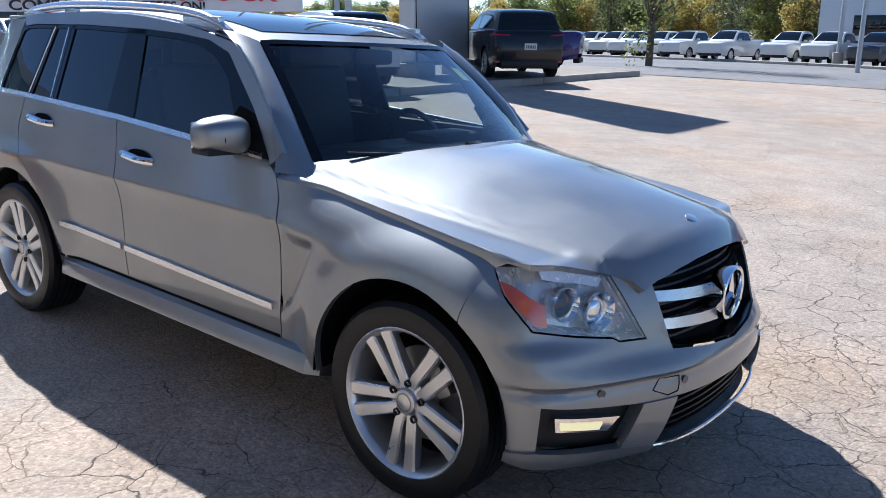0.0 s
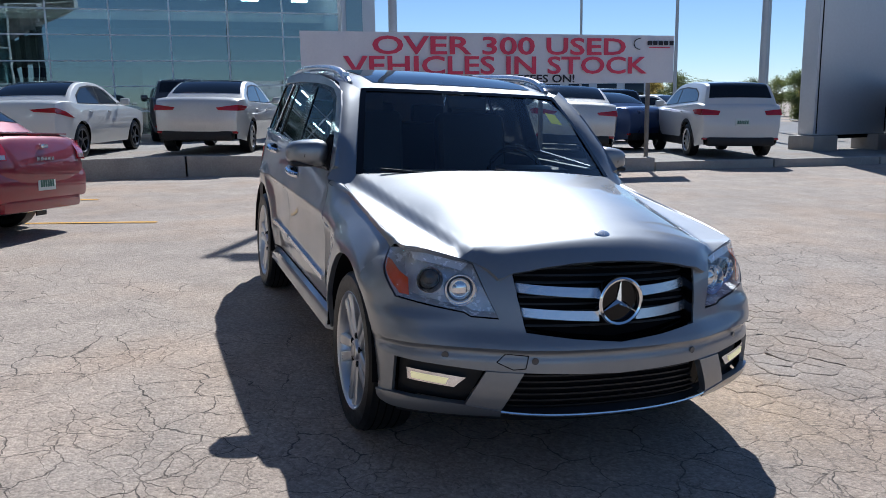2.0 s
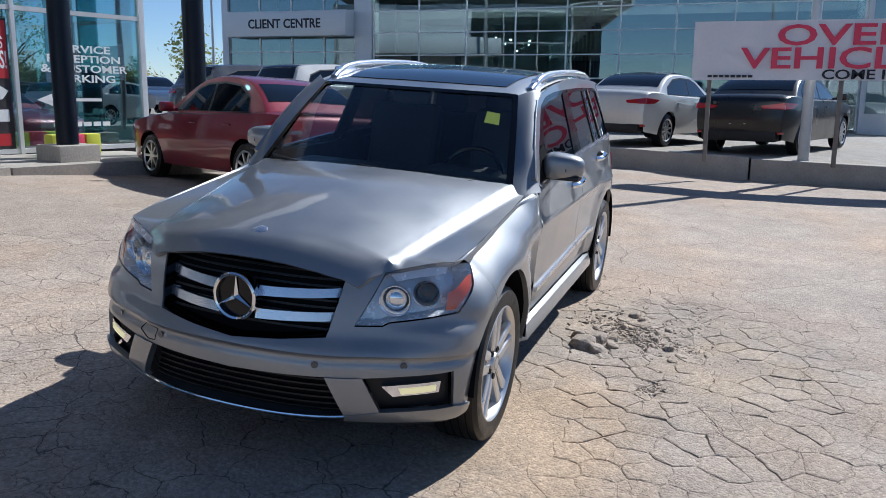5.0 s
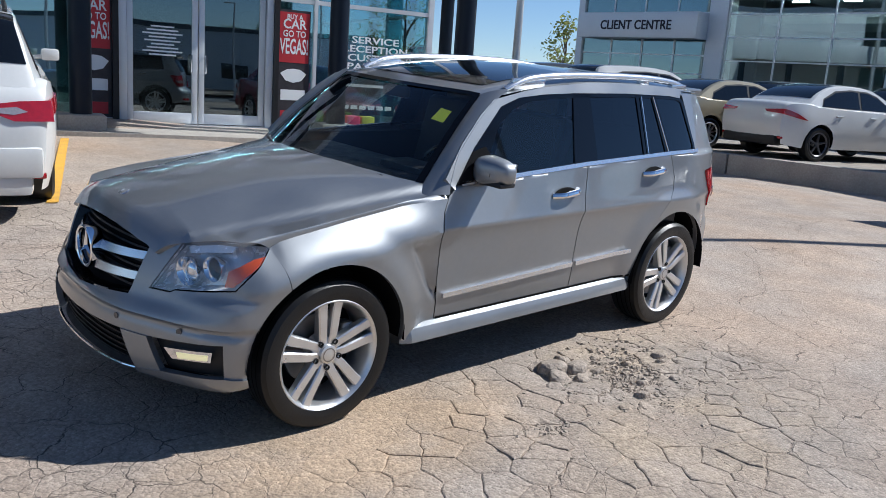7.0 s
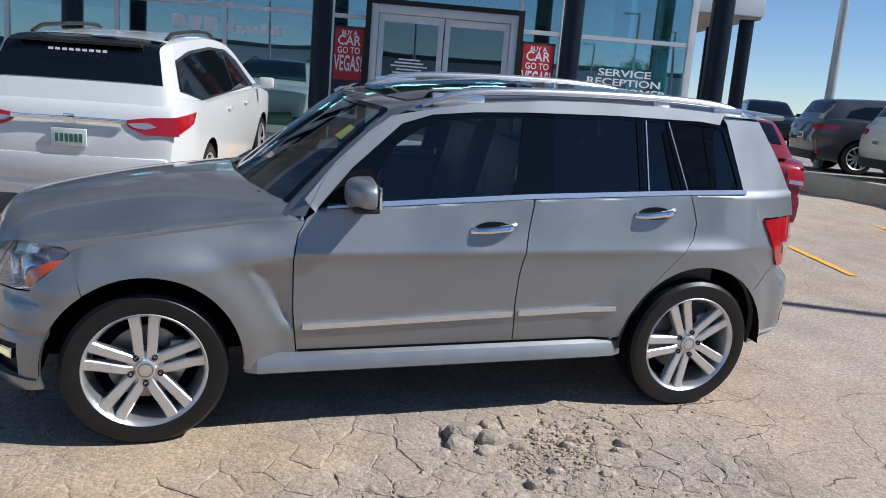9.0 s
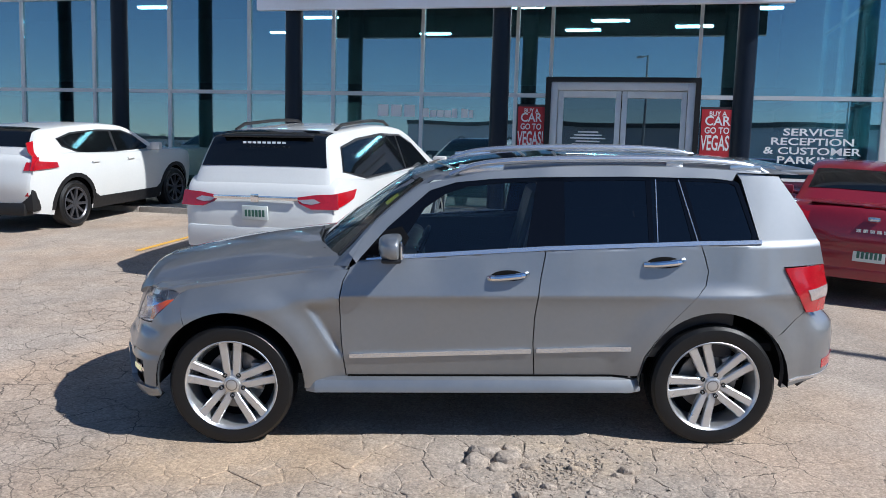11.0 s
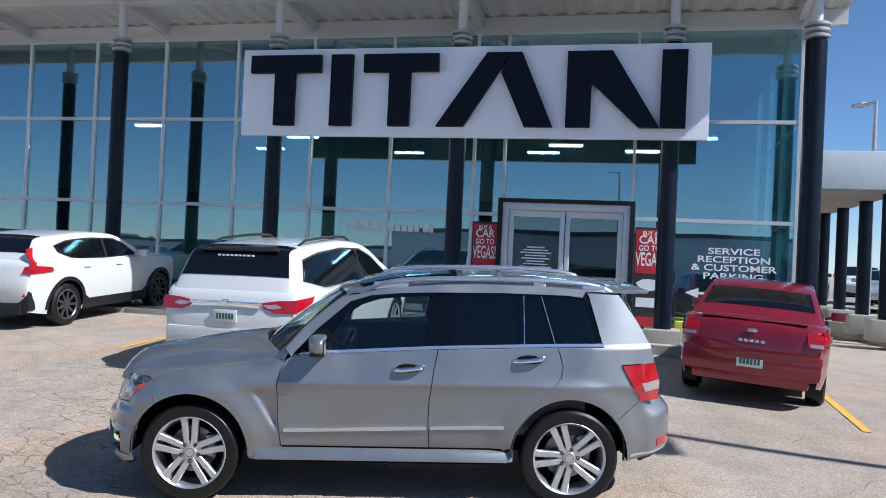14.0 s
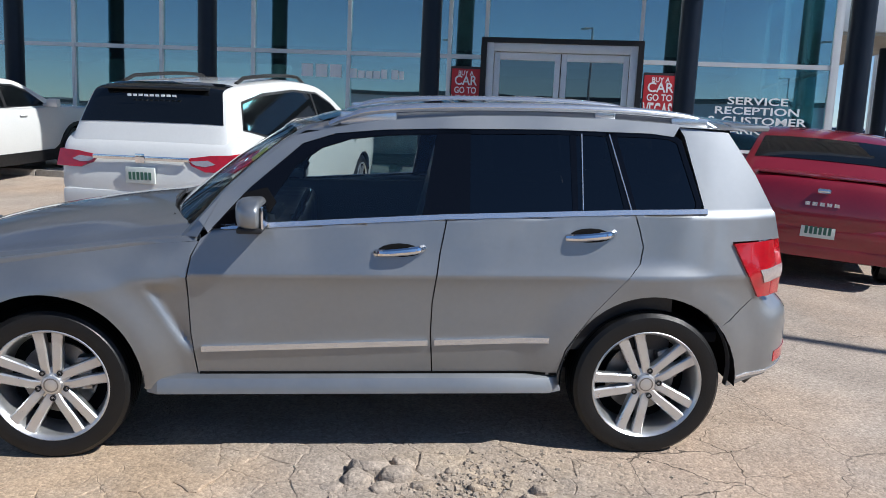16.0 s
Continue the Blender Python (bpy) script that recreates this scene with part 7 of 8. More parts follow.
gpart("inner_wall", -6.2, -6.0, -1.6, 5.3, GZ0, 3.1, M_INTW)
gpart("inner_recess", -9.2, -9.0, -7.0, -1.6, GZ0, 3.1, M_INTD)
for y0 in (-6.4, -4.5, -2.9):
    gpart("inner_panel", -6.0, -5.9, y0, y0 + 1.2, GZ0 + 0.3, 2.6, M_INTD if y0 > -5 else M_INTW)
for i in range(9):
    for j in range(2):
        yl = -11.0 + i * 1.93
        tl = empty("tube_lamp", Matrix.Translation((GX - 1.4 - 1.6 * j, yl, 5.6 - 0.2 * j)), "lit white tube lamp inside the glass building", "ceiling lamp", "glass building tube lamps")
        part("diffuser", newbox((0, 0, 0), (0.16, 0.62, 0.05), 0.01), M_LUM, tl)
        part("hanger", newbox((0, 0, 1.3 + 0.1 * j), (0.02, 0.02, 2.6)), M_TRIM, tl)
# client centre portal
cc = empty("client_portal", Matrix.Translation((GX, 0, 0)), "grey glazed portal with a sign band", "building", kind="structure")
gpart("pier", -0.6, 0.12, -13.0, -12.25, 0.2, 6.6, M_PANEL, cc)
gpart("pier", -0.6, 0.12, -19.2, -18.9, 0.2, 6.6, M_PANEL, cc)
gpart("parapet", -13, 0.06, -18.9, -13.0, 6.0, 6.6, M_PANEL, cc)
for k in range(5):
    gpart("louvre", -0.3, 0.2, -19.0, -12.3, 6.65 + k * 0.16, 6.72 + k * 0.16, M_PANEL, cc)
py = [-18.9, -17.4, -15.9, -14.4, -13.0]
pz = [0.3, 1.3, 2.4, 3.1, 3.72, 4.7, 5.4, 6.0]
for y in py[1:-1]:
    gpart("mullion", -0.05, 0.05, y - 0.03, y + 0.03, 0.3, 6.0, M_MULL, cc)
for z in pz[1:-1]:
    gpart("transom", -0.04, 0.045, -18.9, -13.0, z - 0.025, z + 0.025, M_MULL, cc)
for y0, y1 in zip(py, py[1:]):
    for z0, z1 in zip(pz, pz[1:]):
        gpart("pane", -0.01, 0.01, y0 + 0.03, y1 - 0.03, z0 + 0.025, z1 - 0.025, M_GGLASS, cc).visible_shadow = False
gpart("inner_wall", -4.2, -4.0, -18.9, -13.0, 0.3, 6.0, M_PANELD, cc)
gpart("side_wall", -13, -0.6, -19.2, -19.0, 0.2, 6.6, M_PANEL, cc)
ccs = empty("portal_sign", Matrix.Translation((GX + 0.5, -15.75, 4.17)), "pale sign band with dark lettering over the portal", "sign")
part("panel", newbox((0, 0, 0), (0.8, 5.5, 0.98), 0.02), M_PANEL, ccs)
TX = Matrix(((0, 0, 1, 0), (1, 0, 0, 0), (0, 1, 0, 0), (0, 0, 0, 1)))
text("lettering", "CLIENT CENTRE", 0.5, Matrix.Translation((GX + 0.91, -15.75, 4.15)) @ TX, M_BBLACK, ccs, 0.01, width=3.3)
# tower and return at the right end
gpart("tower", -7.0, 0.35, 5.35, 6.6, 0.2, 9.6, M_PANEL)
gpart("tower_glass", -3.0, 0.42, 5.5, 6.1, 1.0, 9.0, M_GGLASS)
for k in range(7):
    gpart("stair_flight", -2.6, -0.2, 5.45, 6.2, 1.4 + k * 1.1, 1.52 + k * 1.1, M_PANELD)
gpart("far_wing", -13.0, -7.0, 6.6, 7.4, 0.2, 7.0, M_PANELD)

# far dealer buildings behind the banner
for x, y, w, d, h, mm, lb in ((-62, 16, 18, 10, 5.5, M_PANELD, "low dark dealer building far behind the banner"), (-64, 34, 14, 10, 5.0, M_PANEL, "low pale dealer building far behind the banner"), (-75, 4, 14, 10, 6.0, M_PANEL, "low pale dealer building far behind the banner")):
    fb = empty("dealer_building", Matrix.Translation((x, y, 0)), lb, "building", "far dealer buildings")
    part("wall", newbox((0, 0, h / 2), (d, w, h), 0.05), mm, fb)
    part("parapet", newbox((0, 0, h + 0.2), (d + 0.3, w + 0.3, 0.4), 0.05), M_PANELD, fb)
    for k in range(5):
        part("window", newbox((d / 2 + 0.02, -w * 0.4 + k * w * 0.2, 1.6), (0.06, w * 0.14, 2.2), 0.02), M_CARGLASS, fb)

# ---- banner on posts ----
BX, BY0, BY1, BZ0, BZ1 = -9.75, 0.96, 8.66, 1.75, 2.69
ban = empty("banner", Matrix.Translation((BX, 5.0, 0)), "long white vinyl sales banner with red lettering on posts", "banner")
bm = bmesh.new()
nb = 60
rows = [[bm.verts.new((0.012 * math.sin(i * 0.55) + 0.008 * math.sin(i * 1.7 + z), BY0 - 5.0 + (BY1 - BY0) * i / nb, z)) for i in range(nb + 1)] for z in (BZ0, (BZ0 + BZ1) / 2, BZ1)]
for a, b in zip(rows, rows[1:]):
    for i in range(nb):
        bm.faces.new((a[i], a[i + 1], b[i + 1], b[i]))
ret = bmesh.ops.extrude_face_region(bm, geom=bm.faces[:])
for v in [g for g in ret["geom"] if isinstance(g, bmesh.types.BMVert)]:
    v.co.x -= 0.02
part("vinyl_sheet", bm, M_BANNER, ban)


def btext(body, y0, y1, z, size, material):
    text("lettering", body, size, Matrix.Translation((BX + 0.03, (y0 + y1) / 2, z)) @ TX, material, ban, 0.002, width=y1 - y0)


btext("OVER 300 USED", 2.25, 7.5, 2.44, 0.45, M_BRED)
btext("VEHICLES IN STOCK", 1.70, 8.0, 2.08, 0.46, M_BRED)
btext("COME INSIDE COFFEES ON!", 2.95, 6.35, 1.835, 0.21, M_BBLACK)
bm = bmesh.new()
tube(bm, [(0.03, 2.85 + 0.16 * math.cos(a / 10), 2.52 - 5.0 * 0 + 0.11 * math.sin(a / 10) - 0.0) for a in range(16, 48, 3)], 0.010, 6)
part("swoosh_print", bm, M_BBLACK, ban)
for q in range(5):
    part("print_bar", newbox((0.03, 3.06 + 0.13 * q, 2.54), (0.006, 0.10, 0.085)), M_BBLACK, ban)
part("print_bar", newbox((0.03, 3.3, 2.45), (0.006, 0.5, 0.02)), M_BRED, ban)
for q in range(8):
    part("print_bar", newbox((0.03, -3.75 + 0.09 * q, 1.81), (0.006, 0.07, 0.04)), M_BBLACK, ban)
for y in (1.25, 3.25, 5.65, 8.1):
    z0 = U(BX - 0.12, y) - 0.05
    part("post", newbox((-0.06, y - 5.0, (z0 + BZ1) / 2), (0.07, 0.07, BZ1 - z0), 0.008), M_POSTW, ban, "weathered post")

# ---- pylon ----
pyl = empty("pylon_sign", Matrix.Translation((-12.2, 15.8, U(-12.2, 15.8))), "tall grey metal-clad pylon sign on concrete blocks", "sign")
part("cladding", newbox((0, 0, 5.5), (0.55, 2.50, 10.2), 0.04), M_PYLON, pyl)
for y in (-1.16, 1.16):
    part("edge_seam", newbox((0.28, y, 5.5), (0.012, 0.03, 10.1)), M_GASKET, pyl)
part("plinth_gap", newbox((0, 0, 0.36), (0.40, 2.3, 0.12)), M_DARK, pyl)
for y in (-1.08, 1.08):
    part("footing", newbox((0.1, y, 0.15), (0.9, 0.80, 0.50), 0.04), M_CONC, pyl)


# ---- lamp posts ----
def lamp_post(x, y, z0, h, r, label, arm=0.9, heading=0.0, bow=False, base=False):
    lp = empty("street_lamp", Matrix.Translation((x, y, z0)) @ Matrix.Rotation(radians(heading), 4, "Z"), label, "street lamp", "lamp posts")
    bm = bmesh.new()
    if bow:
        pts = [(0, 0, 0), (0, 0, h * 0.72)] + [(arm * 2.2 * (1 - math.cos(radians(a))), 0, h * 0.72 + h * 0.28 * math.sin(radians(a))) for a in (20, 40, 60, 80)] + [(arm * 2.2, 0, h)]
        tube(bm, pts, [r, r * 0.8] + [r * 0.6] * (len(pts) - 2), 10)
        tip = Vector((arm * 2.2, 0, h))
    else:
        tube(bm, [(0, 0, 0), (0, 0, h)], [r, r * 0.72], 14)
        tube(bm, [(0, 0, h - 0.05), (arm, 0, h + 0.03)], 0.045, 8)
        tip = Vector((arm, 0, h + 0.03))
    part("pole", bm, M_GALV, lp)
    part("lamp_head", newbox(tip + Vector((0.15, 0, 0)), (0.62, 0.34, 0.11), 0.03), M_GALV, lp)
    if base:
        bm = bmesh.new()
        lathe(bm, [(-0.1, 0.0), (-0.1, 0.32), (0.75, 0.30), (0.78, 0.0)], 20, "z")
        part("base", bm, M_CONC, lp)


lamp_post(-10.35, 2.83, U(-10.35, 2.83), 8.4, 0.09, "grey steel lamp post by the banner", 0.35, 90)
lamp_post(-18.0, 18.1, U(-18, 18), 10.0, 0.13, "grey steel lamp post on the dealer lot", 0.8, 100)
lamp_post(-27.8, 21.6, U(-27, 21), 8.4, 0.09, "grey steel lamp post on the dealer lot", 0.9, 200)
lamp_post(-34.5, 20.4, U(-34, 20), 9.0, 0.08, "curved grey street lamp", 1.0, -60, True)
lamp_post(-25.3, 24.6, U(-25, 21), 10.5, 0.13, "grey steel lamp post on the dealer lot", 0.7, 30)
lamp_post(-27.4, 36.3, G(-27, 36), 7.5, 0.10, "grey lamp post with a twin head", 0.8, 0)
lamp_post(-13.15, -11.4, 0.5, 9.5, 0.11, "tall pale lamp post beside the showroom", 0.8, 120)
lamp_post(-9.2, 47.5, G(-9, 47), 9.0, 0.12, "lamp post with a concrete base by the trucks", 0.8, 0, base=True)
lamp_post(-14.6, -19.5, 0.5, 7.0, 0.09, "pale lamp post by the drive-through canopy", 0.8, -90)
lamp_post(-45, -20, 0.6, 8.0, 0.1, "far grey lamp post", 0.7, 90)
lamp_post(-40, -30, 0.6, 7.0, 0.1, "far grey lamp post", 0.7, -90)
for x, y in ((8, 30), (-6, 38), (20, 34), (-2, 60)):
    lamp_post(x, y, G(x, y), 9.0, 0.11, "grey lamp post across the lot", 0.9, 45)

# ---- drive-through canopy beyond the corner ----
dc = empty("drive_canopy", FM, "pale flat canopy on navy columns beside the showroom", "canopy", kind="structure")
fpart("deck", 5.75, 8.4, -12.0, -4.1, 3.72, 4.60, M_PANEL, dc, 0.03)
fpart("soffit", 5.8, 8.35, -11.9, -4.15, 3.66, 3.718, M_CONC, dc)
for d in (-4.4, -6.5, -9.0, -11.4):
    u = 8.15
    bm = bmesh.new()
    lathe(bm, [(0.3, 0.0), (0.3, 0.16), (3.66, 0.16), (3.66, 0)], 20, "z", (u, d, 0))
    part("column", bm, M_NAVY, dc)
    fpart("column_base", u - 0.36, u + 0.36, d - 0.36, d + 0.36, 0.3, 0.80, M_CONC, dc, 0.03)
for i, (x, y, kd, pt) in enumerate(((-14.6, -24.4, "suv", M_DGREY), (-17.2, -23.1, "sedan", M_SILVER), (-19.8, -21.8, "suv", M_BLACKP), (-22.4, -20.5, "sedan", M_WHITE), (-15.5, -31, "sedan", M_SILVER), (-20.0, -30, "suv", M_WHITE))):
    build_car(kd, pt, stand(x, y, 60, lambda a, b: 0.55), "car parked beyond the drive-through canopy", group="cars beyond the canopy", plate=False)

# ---- painted lines ----
def line(p, q, w, material, label):
    n = 12
    p, q = Vector((*p, 0)), Vector((*q, 0))
    d = (q - p).normalized()
    s = Vector((-d.y, d.x, 0)) * w / 2
    bm = bmesh.new()
    prev = None
    for i in range(n + 1):
        c = p.lerp(q, i / n)
        a, b = c + s, c - s
        row = [bm.verts.new((a.x, a.y, ground_z(a.x, a.y) + 0.008)), bm.verts.new((b.x, b.y, ground_z(b.x, b.y) + 0.008))]
        if prev:
            bm.faces.new((prev[0], prev[1], row[1], row[0]))
        prev = row
    tagged(part("painted_line", bm, material), label, "road marking", "stall lines", kind="structure")


line((1.05, -3.9), (-0.25, -7.45), 0.10, M_YELLOW, "worn yellow stall line on the asphalt")
line((-4.95, -1.65), (-5.95, -5.3), 0.10, M_YELLOW, "worn yellow stall line on the asphalt")
line((4.2, -5.3), (3.1, -9.2), 0.10, M_YELLOW, "worn yellow stall line on the asphalt")
line((-7.9, -2.4), (-8.6, -5.0), 0.10, M_YELLOW, "worn yellow stall line on the asphalt")
line((-2.0, 19.0), (6.0, 17.5), 0.10, M_LINEW, "worn white line on the asphalt")

# ---- street side to the north: grey paving, trucks, trees ----
_me = sheet([-120 + 8 * i for i in range(21)], [24 + 4 * i for i in range(16)], lambda x, y: G(x, y) + 0.02)
_me.materials.append(M_ASPH3)
tagged(new("road", _me), "smooth grey asphalt of the street side", "road", kind="structure")
tk = empty("truck_kerb", Matrix(), "low concrete kerb before the row of trucks", "kerb", kind="structure")
for i in range(12):
    a, b = Vector((-36, 56.3, 0)).lerp(Vector((-2, 44.0, 0)), i / 12), Vector((-36, 56.3, 0)).lerp(Vector((-2, 44.0, 0)), (i + 1) / 12)
    c = (a + b) / 2
    bm = newbox((0, 0, 0.06), ((b - a).length - 0.02, 0.5, 0.22), 0.03)
    bmesh.ops.transform(bm, matrix=Matrix.Translation((c.x, c.y, G(c.x, c.y))) @ Matrix.Rotation(math.atan2((b - a).y, (b - a).x), 4, "Z"), verts=bm.verts)
    part("kerb_stone", bm, M_CONC, tk)
truck = build_car("pickup", M_WHITE, stand(-16.8, 51.7, -97), "white pickup truck in a dealer row", group="row of pickup trucks", plate=False, dark_low=False)
for x, y, h in ((-36.3, 61.2, -97), (-33.3, 59.8, -97), (-30.5, 58.6, -97), (-27.9, 57.6, -97), (-25.6, 56.5, -97), (-23.1, 55.4, -97), (-20.4, 53.8, -97), (-12.9, 51.9, -97), (-10.2, 50.6, -97)):
    copy_thing(truck, stand(x, y, h))
build_car("pickup", M_DGREY, stand(-7.4, 49.4, -97), "dark pickup truck at the end of the dealer row", plate=False)


def tree_mesh(seed, h, r, leaf, n=650, leafsize=0.42):
    rnd = random.Random(seed)
    tb = bmesh.new()
    tube(tb, [(0, 0, -0.3), (0.05, 0.02, h * 0.3), (-0.05, 0.06, h * 0.6), (0.02, 0, h * 0.85)], [h * 0.022, h * 0.017, h * 0.010, h * 0.003], 8)
    clumps = []
    for i in range(26):
        a = rnd.uniform(0, 6.283)
        zz = rnd.uniform(0.10, 0.92)
        rr = r * math.sin(math.pi * min(1, (zz - 0.2) / 0.85)) * rnd.uniform(0.35, 1.0)
        tip = Vector((rr * math.cos(a), rr * math.sin(a), h * zz))
        st = Vector((0, 0, h * max(0.22, zz - 0.22)))
        mid = st.lerp(tip, 0.5) + Vector((0, 0, 0.15))
        tube(tb, [st, mid, tip], [h * 0.008, h * 0.005, h * 0.002], 5)
        clumps.append((tip, r * rnd.uniform(0.30, 0.55)))
    clumps.append((Vector((0, 0, h * 0.9)), r * 0.45))
    vs, fs = [], []
    for i in range(n):
        c, cr = clumps[i % len(clumps)]
        d = Vector((rnd.gauss(0, 1), rnd.gauss(0, 1), rnd.gauss(0, 0.8)))
        p = c + d.normalized() * cr * rnd.uniform(0.25, 1.05)
        ax = Vector((rnd.gauss(0, 1), rnd.gauss(0, 1), rnd.gauss(0, 1))).normalized()
        bx = ax.orthogonal().normalized()
        s = leafsize * rnd.uniform(0.6, 1.3)
        k = len(vs)
        vs += [p - ax * s * 0.5, p + bx * s * 0.32, p + ax * s * 0.5, p - bx * s * 0.32]
        fs.append((k, k + 1, k + 2, k + 3))
    me = bpy.data.meshes.new("crown")
    me.from_pydata([tuple(v) for v in vs], [], fs)
    me.materials.append(leaf)
    return tb, me


TREES = []
for sd, h, r, lf, lb in ((1, 9.0, 3.6, M_LEAFG, "green broadleaf tree at the street side"), (2, 8.2, 3.4, M_LEAFY, "yellowing broadleaf tree at the street side"), (3, 9.8, 3.8, M_LEAFD, "dark green broadleaf tree at the street side"), (4, 7.2, 3.0, M_LEAFY, "yellowing small tree at the street side")):
    tb, me = tree_mesh(sd, h, r, lf, 4200, 0.40)
    t = empty("tree", Matrix.Translation((0, 0, -50)), lb, "tree", "street side trees")
    part("trunk", tb, M_TRUNK, t)
    cr = new("crown", me)
    cr.parent = t
    TREES.append(t)
rnd = random.Random(7)
k = 0
for rowd, n in ((84, 28), (92, 28), (104, 26)):
    for i in range(n):
        az = radians(96 + (146 - 96) * (i + rnd.uniform(-0.3, 0.3)) / (n - 1))
        d = rowd * rnd.uniform(0.95, 1.05) / max(0.72, math.sin(az))
        x, y = 4 + d * math.cos(az), -2 + d * math.sin(az)
        src = TREES[(0, 1, 2, 0, 3, 1, 2)[(k * 5 + i) % 7]]
        s = rnd.uniform(0.85, 1.15) * (0.60 if az > radians(122) else 0.68)
        m = Matrix.Translation((x, y, G(x, y))) @ Matrix.Rotation(rnd.uniform(0, 6.28), 4, "Z") @ Matrix.Scale(s, 4)
        o = copy_thing(src, Matrix())
        o.matrix_basis = m
        k += 1
for t in TREES:
    t.matrix_basis = Matrix.Translation((4 + 104 * math.cos(radians(92 + 2 * TREES.index(t))), 102, G(0, 75)))
tb, me = tree_mesh(11, 8.6, 3.0, M_LEAFG, 2600, 0.17)
near = empty("tree", Matrix.Translation((-13.9, 33.4, G(-13.9, 33.4))), "young green street tree with a slim trunk", "tree")
part("trunk", tb, M_TRUNK, near)
new("crown", me).parent = near
tb, me = tree_mesh(12, 6.0, 2.2, M_LEAFG, 900, 0.3)
t2 = empty("tree", Matrix.Translation((-43, -34, 0.5)), "green tree beyond the lot beside a building", "tree")
part("trunk", tb, M_TRUNK, t2)
new("crown", me).parent = t2
tb, me = tree_mesh(13, 2.6, 1.2, M_LEAFY, 400, 0.25)
t3 = empty("tree", Matrix.Translation((-42, -36.5, 0.5)), "small yellow shrub beyond the lot", "tree")
part("trunk", tb, M_TRUNK, t3)
new("crown", me).parent = t3

# ---- across the lot, mirrored in the showroom glass ----
ob_ = empty("warehouse", Matrix.Translation((18, 78, -1.3)), "long low white building across the street", "building")
part("wall", newbox((0, 0, 3.2), (70, 12, 6.4), 0.05), M_PANEL, ob_)
part("parapet", newbox((0, 0, 6.6), (70.4, 12.4, 0.5), 0.05), M_PANELD, ob_)
for i in range(12):
    part("window", newbox((-31 + 5.6 * i, -6.03, 2.0), (2.6, 0.08, 1.6), 0.02), M_CARGLASS, ob_)
LOT = (M_RED, M_BLACKP, M_DGREY, M_BLUE, M_BLACKP, M_DGREY, M_WHITE, M_BLACKP, M_RED, M_DGREY, M_BLACKP, M_SILVER, M_BLUE)
for i, pt in enumerate(LOT):
    build_car("sedan" if i % 3 == 1 else "suv", pt, stand(2.9 + 2.75 * i, 14.2 + 0.2 * (i % 3), -95), "car parked across the lot", group="cars across the lot", plate=False)

# ---- far side of the lot: pale sheds and a dark belt of trees ----
for x, y, w, h, m_ in ((26, 86, 22, 4.2, M_PANEL), (62, 88, 30, 5.0, M_SIGNW), (104, 84, 26, 4.6, M_PANEL), (150, 90, 30, 5.2, M_SIGNW)):
    sh = empty("far_shed", Matrix.Translation((x, y, G(x, y))), "low industrial shed far across the lot", "building", "far sheds")
    part("wall", newbox((0, 0, h / 2), (w, 14, h), 0.1), m_, sh)
    part("roof", newbox((0, 0, h + 0.25), (w + 0.8, 14.8, 0.5), 0.1), M_PANELD, sh)
    for q in range(5):
        part("door", newbox((-w * 0.4 + w * 0.2 * q, -7.05, 1.8), (3.6, 0.1, 3.6)), M_PANELD, sh)
for i in range(60):
    x = -50 + 4.2 * i
    y = 106 + 7 * math.sin(i * 2.3)
    o = copy_thing(TREES[(2, 0, 2, 3, 0, 2, 1)[i % 7]], Matrix())
    o.matrix_basis = Matrix.Translation((x, y, G(x, y) - 0.5)) @ Matrix.Rotation(i * 1.7, 4, "Z") @ Matrix.Scale(0.56 + 0.08 * math.sin(i * 5.1), 4)

# ---- broken asphalt: plates, chunks and gravel beside the car ----
def broken(x, y):
    """How far the surface has broken up into loose gravel at a place."""
    return max(max(0.0, 1 - math.hypot((x + 0.42) / 0.55, (y - 1.30) / 0.42)), max(0.0, 1 - math.hypot((x + 0.70) / 0.40, (y - 1.02) / 0.25)))


rnd = random.Random(5)
vs, fs = [], []
for i in range(2600):
    if i % 4:
        x, y = rnd.gauss(-0.45, 0.34), rnd.gauss(1.26, 0.26)
    else:
        hx, hy, hr_ = HOLES[i % len(HOLES)]
        a, d = rnd.uniform(0, 6.283), hr_ * abs(rnd.gauss(0, 0.7))
        x, y = hx + d * math.cos(a) * 1.2, hy + d * math.sin(a) * 0.8
    if y < 0.72:
        continue
    s = rnd.choice((0.003, 0.004, 0.005, 0.006, 0.008, 0.013)) * rnd.uniform(0.7, 1.3)
    z = ground_z(x, y)
    k = len(vs)
    rot = Euler((rnd.uniform(0, 0.6), rnd.uniform(0, 0.6), rnd.uniform(0, 6.28))).to_matrix()
    for dx, dy, dz in ((-1, -0.8, -0.3), (1, -0.7, -0.3), (0.9, 0.8, -0.3), (-0.8, 0.9, -0.3), (-0.7, -0.5, 0.5), (0.6, -0.5, 0.6), (0.6, 0.5, 0.45), (-0.5, 0.6, 0.55)):
        p = rot @ Vector((dx * s * rnd.uniform(0.7, 1.2), dy * s * rnd.uniform(0.7, 1.2), dz * s * 0.8))
        vs.append((x + p.x, y + p.y, z + p.z + s * 0.15))
    fs += [(k, k + 1, k + 2, k + 3), (k + 4, k + 5, k + 6, k + 7), (k, k + 1, k + 5, k + 4), (k + 1, k + 2, k + 6, k + 5), (k + 2, k + 3, k + 7, k + 6), (k + 3, k, k + 4, k + 7)]
me = bpy.data.meshes.new("rubble")
me.from_pydata(vs, [], fs)
me.materials.append(M_RUBBLE)
tagged(new("asphalt_rubble", me), "broken asphalt rubble in the potholes", "rubble", kind="stuff")


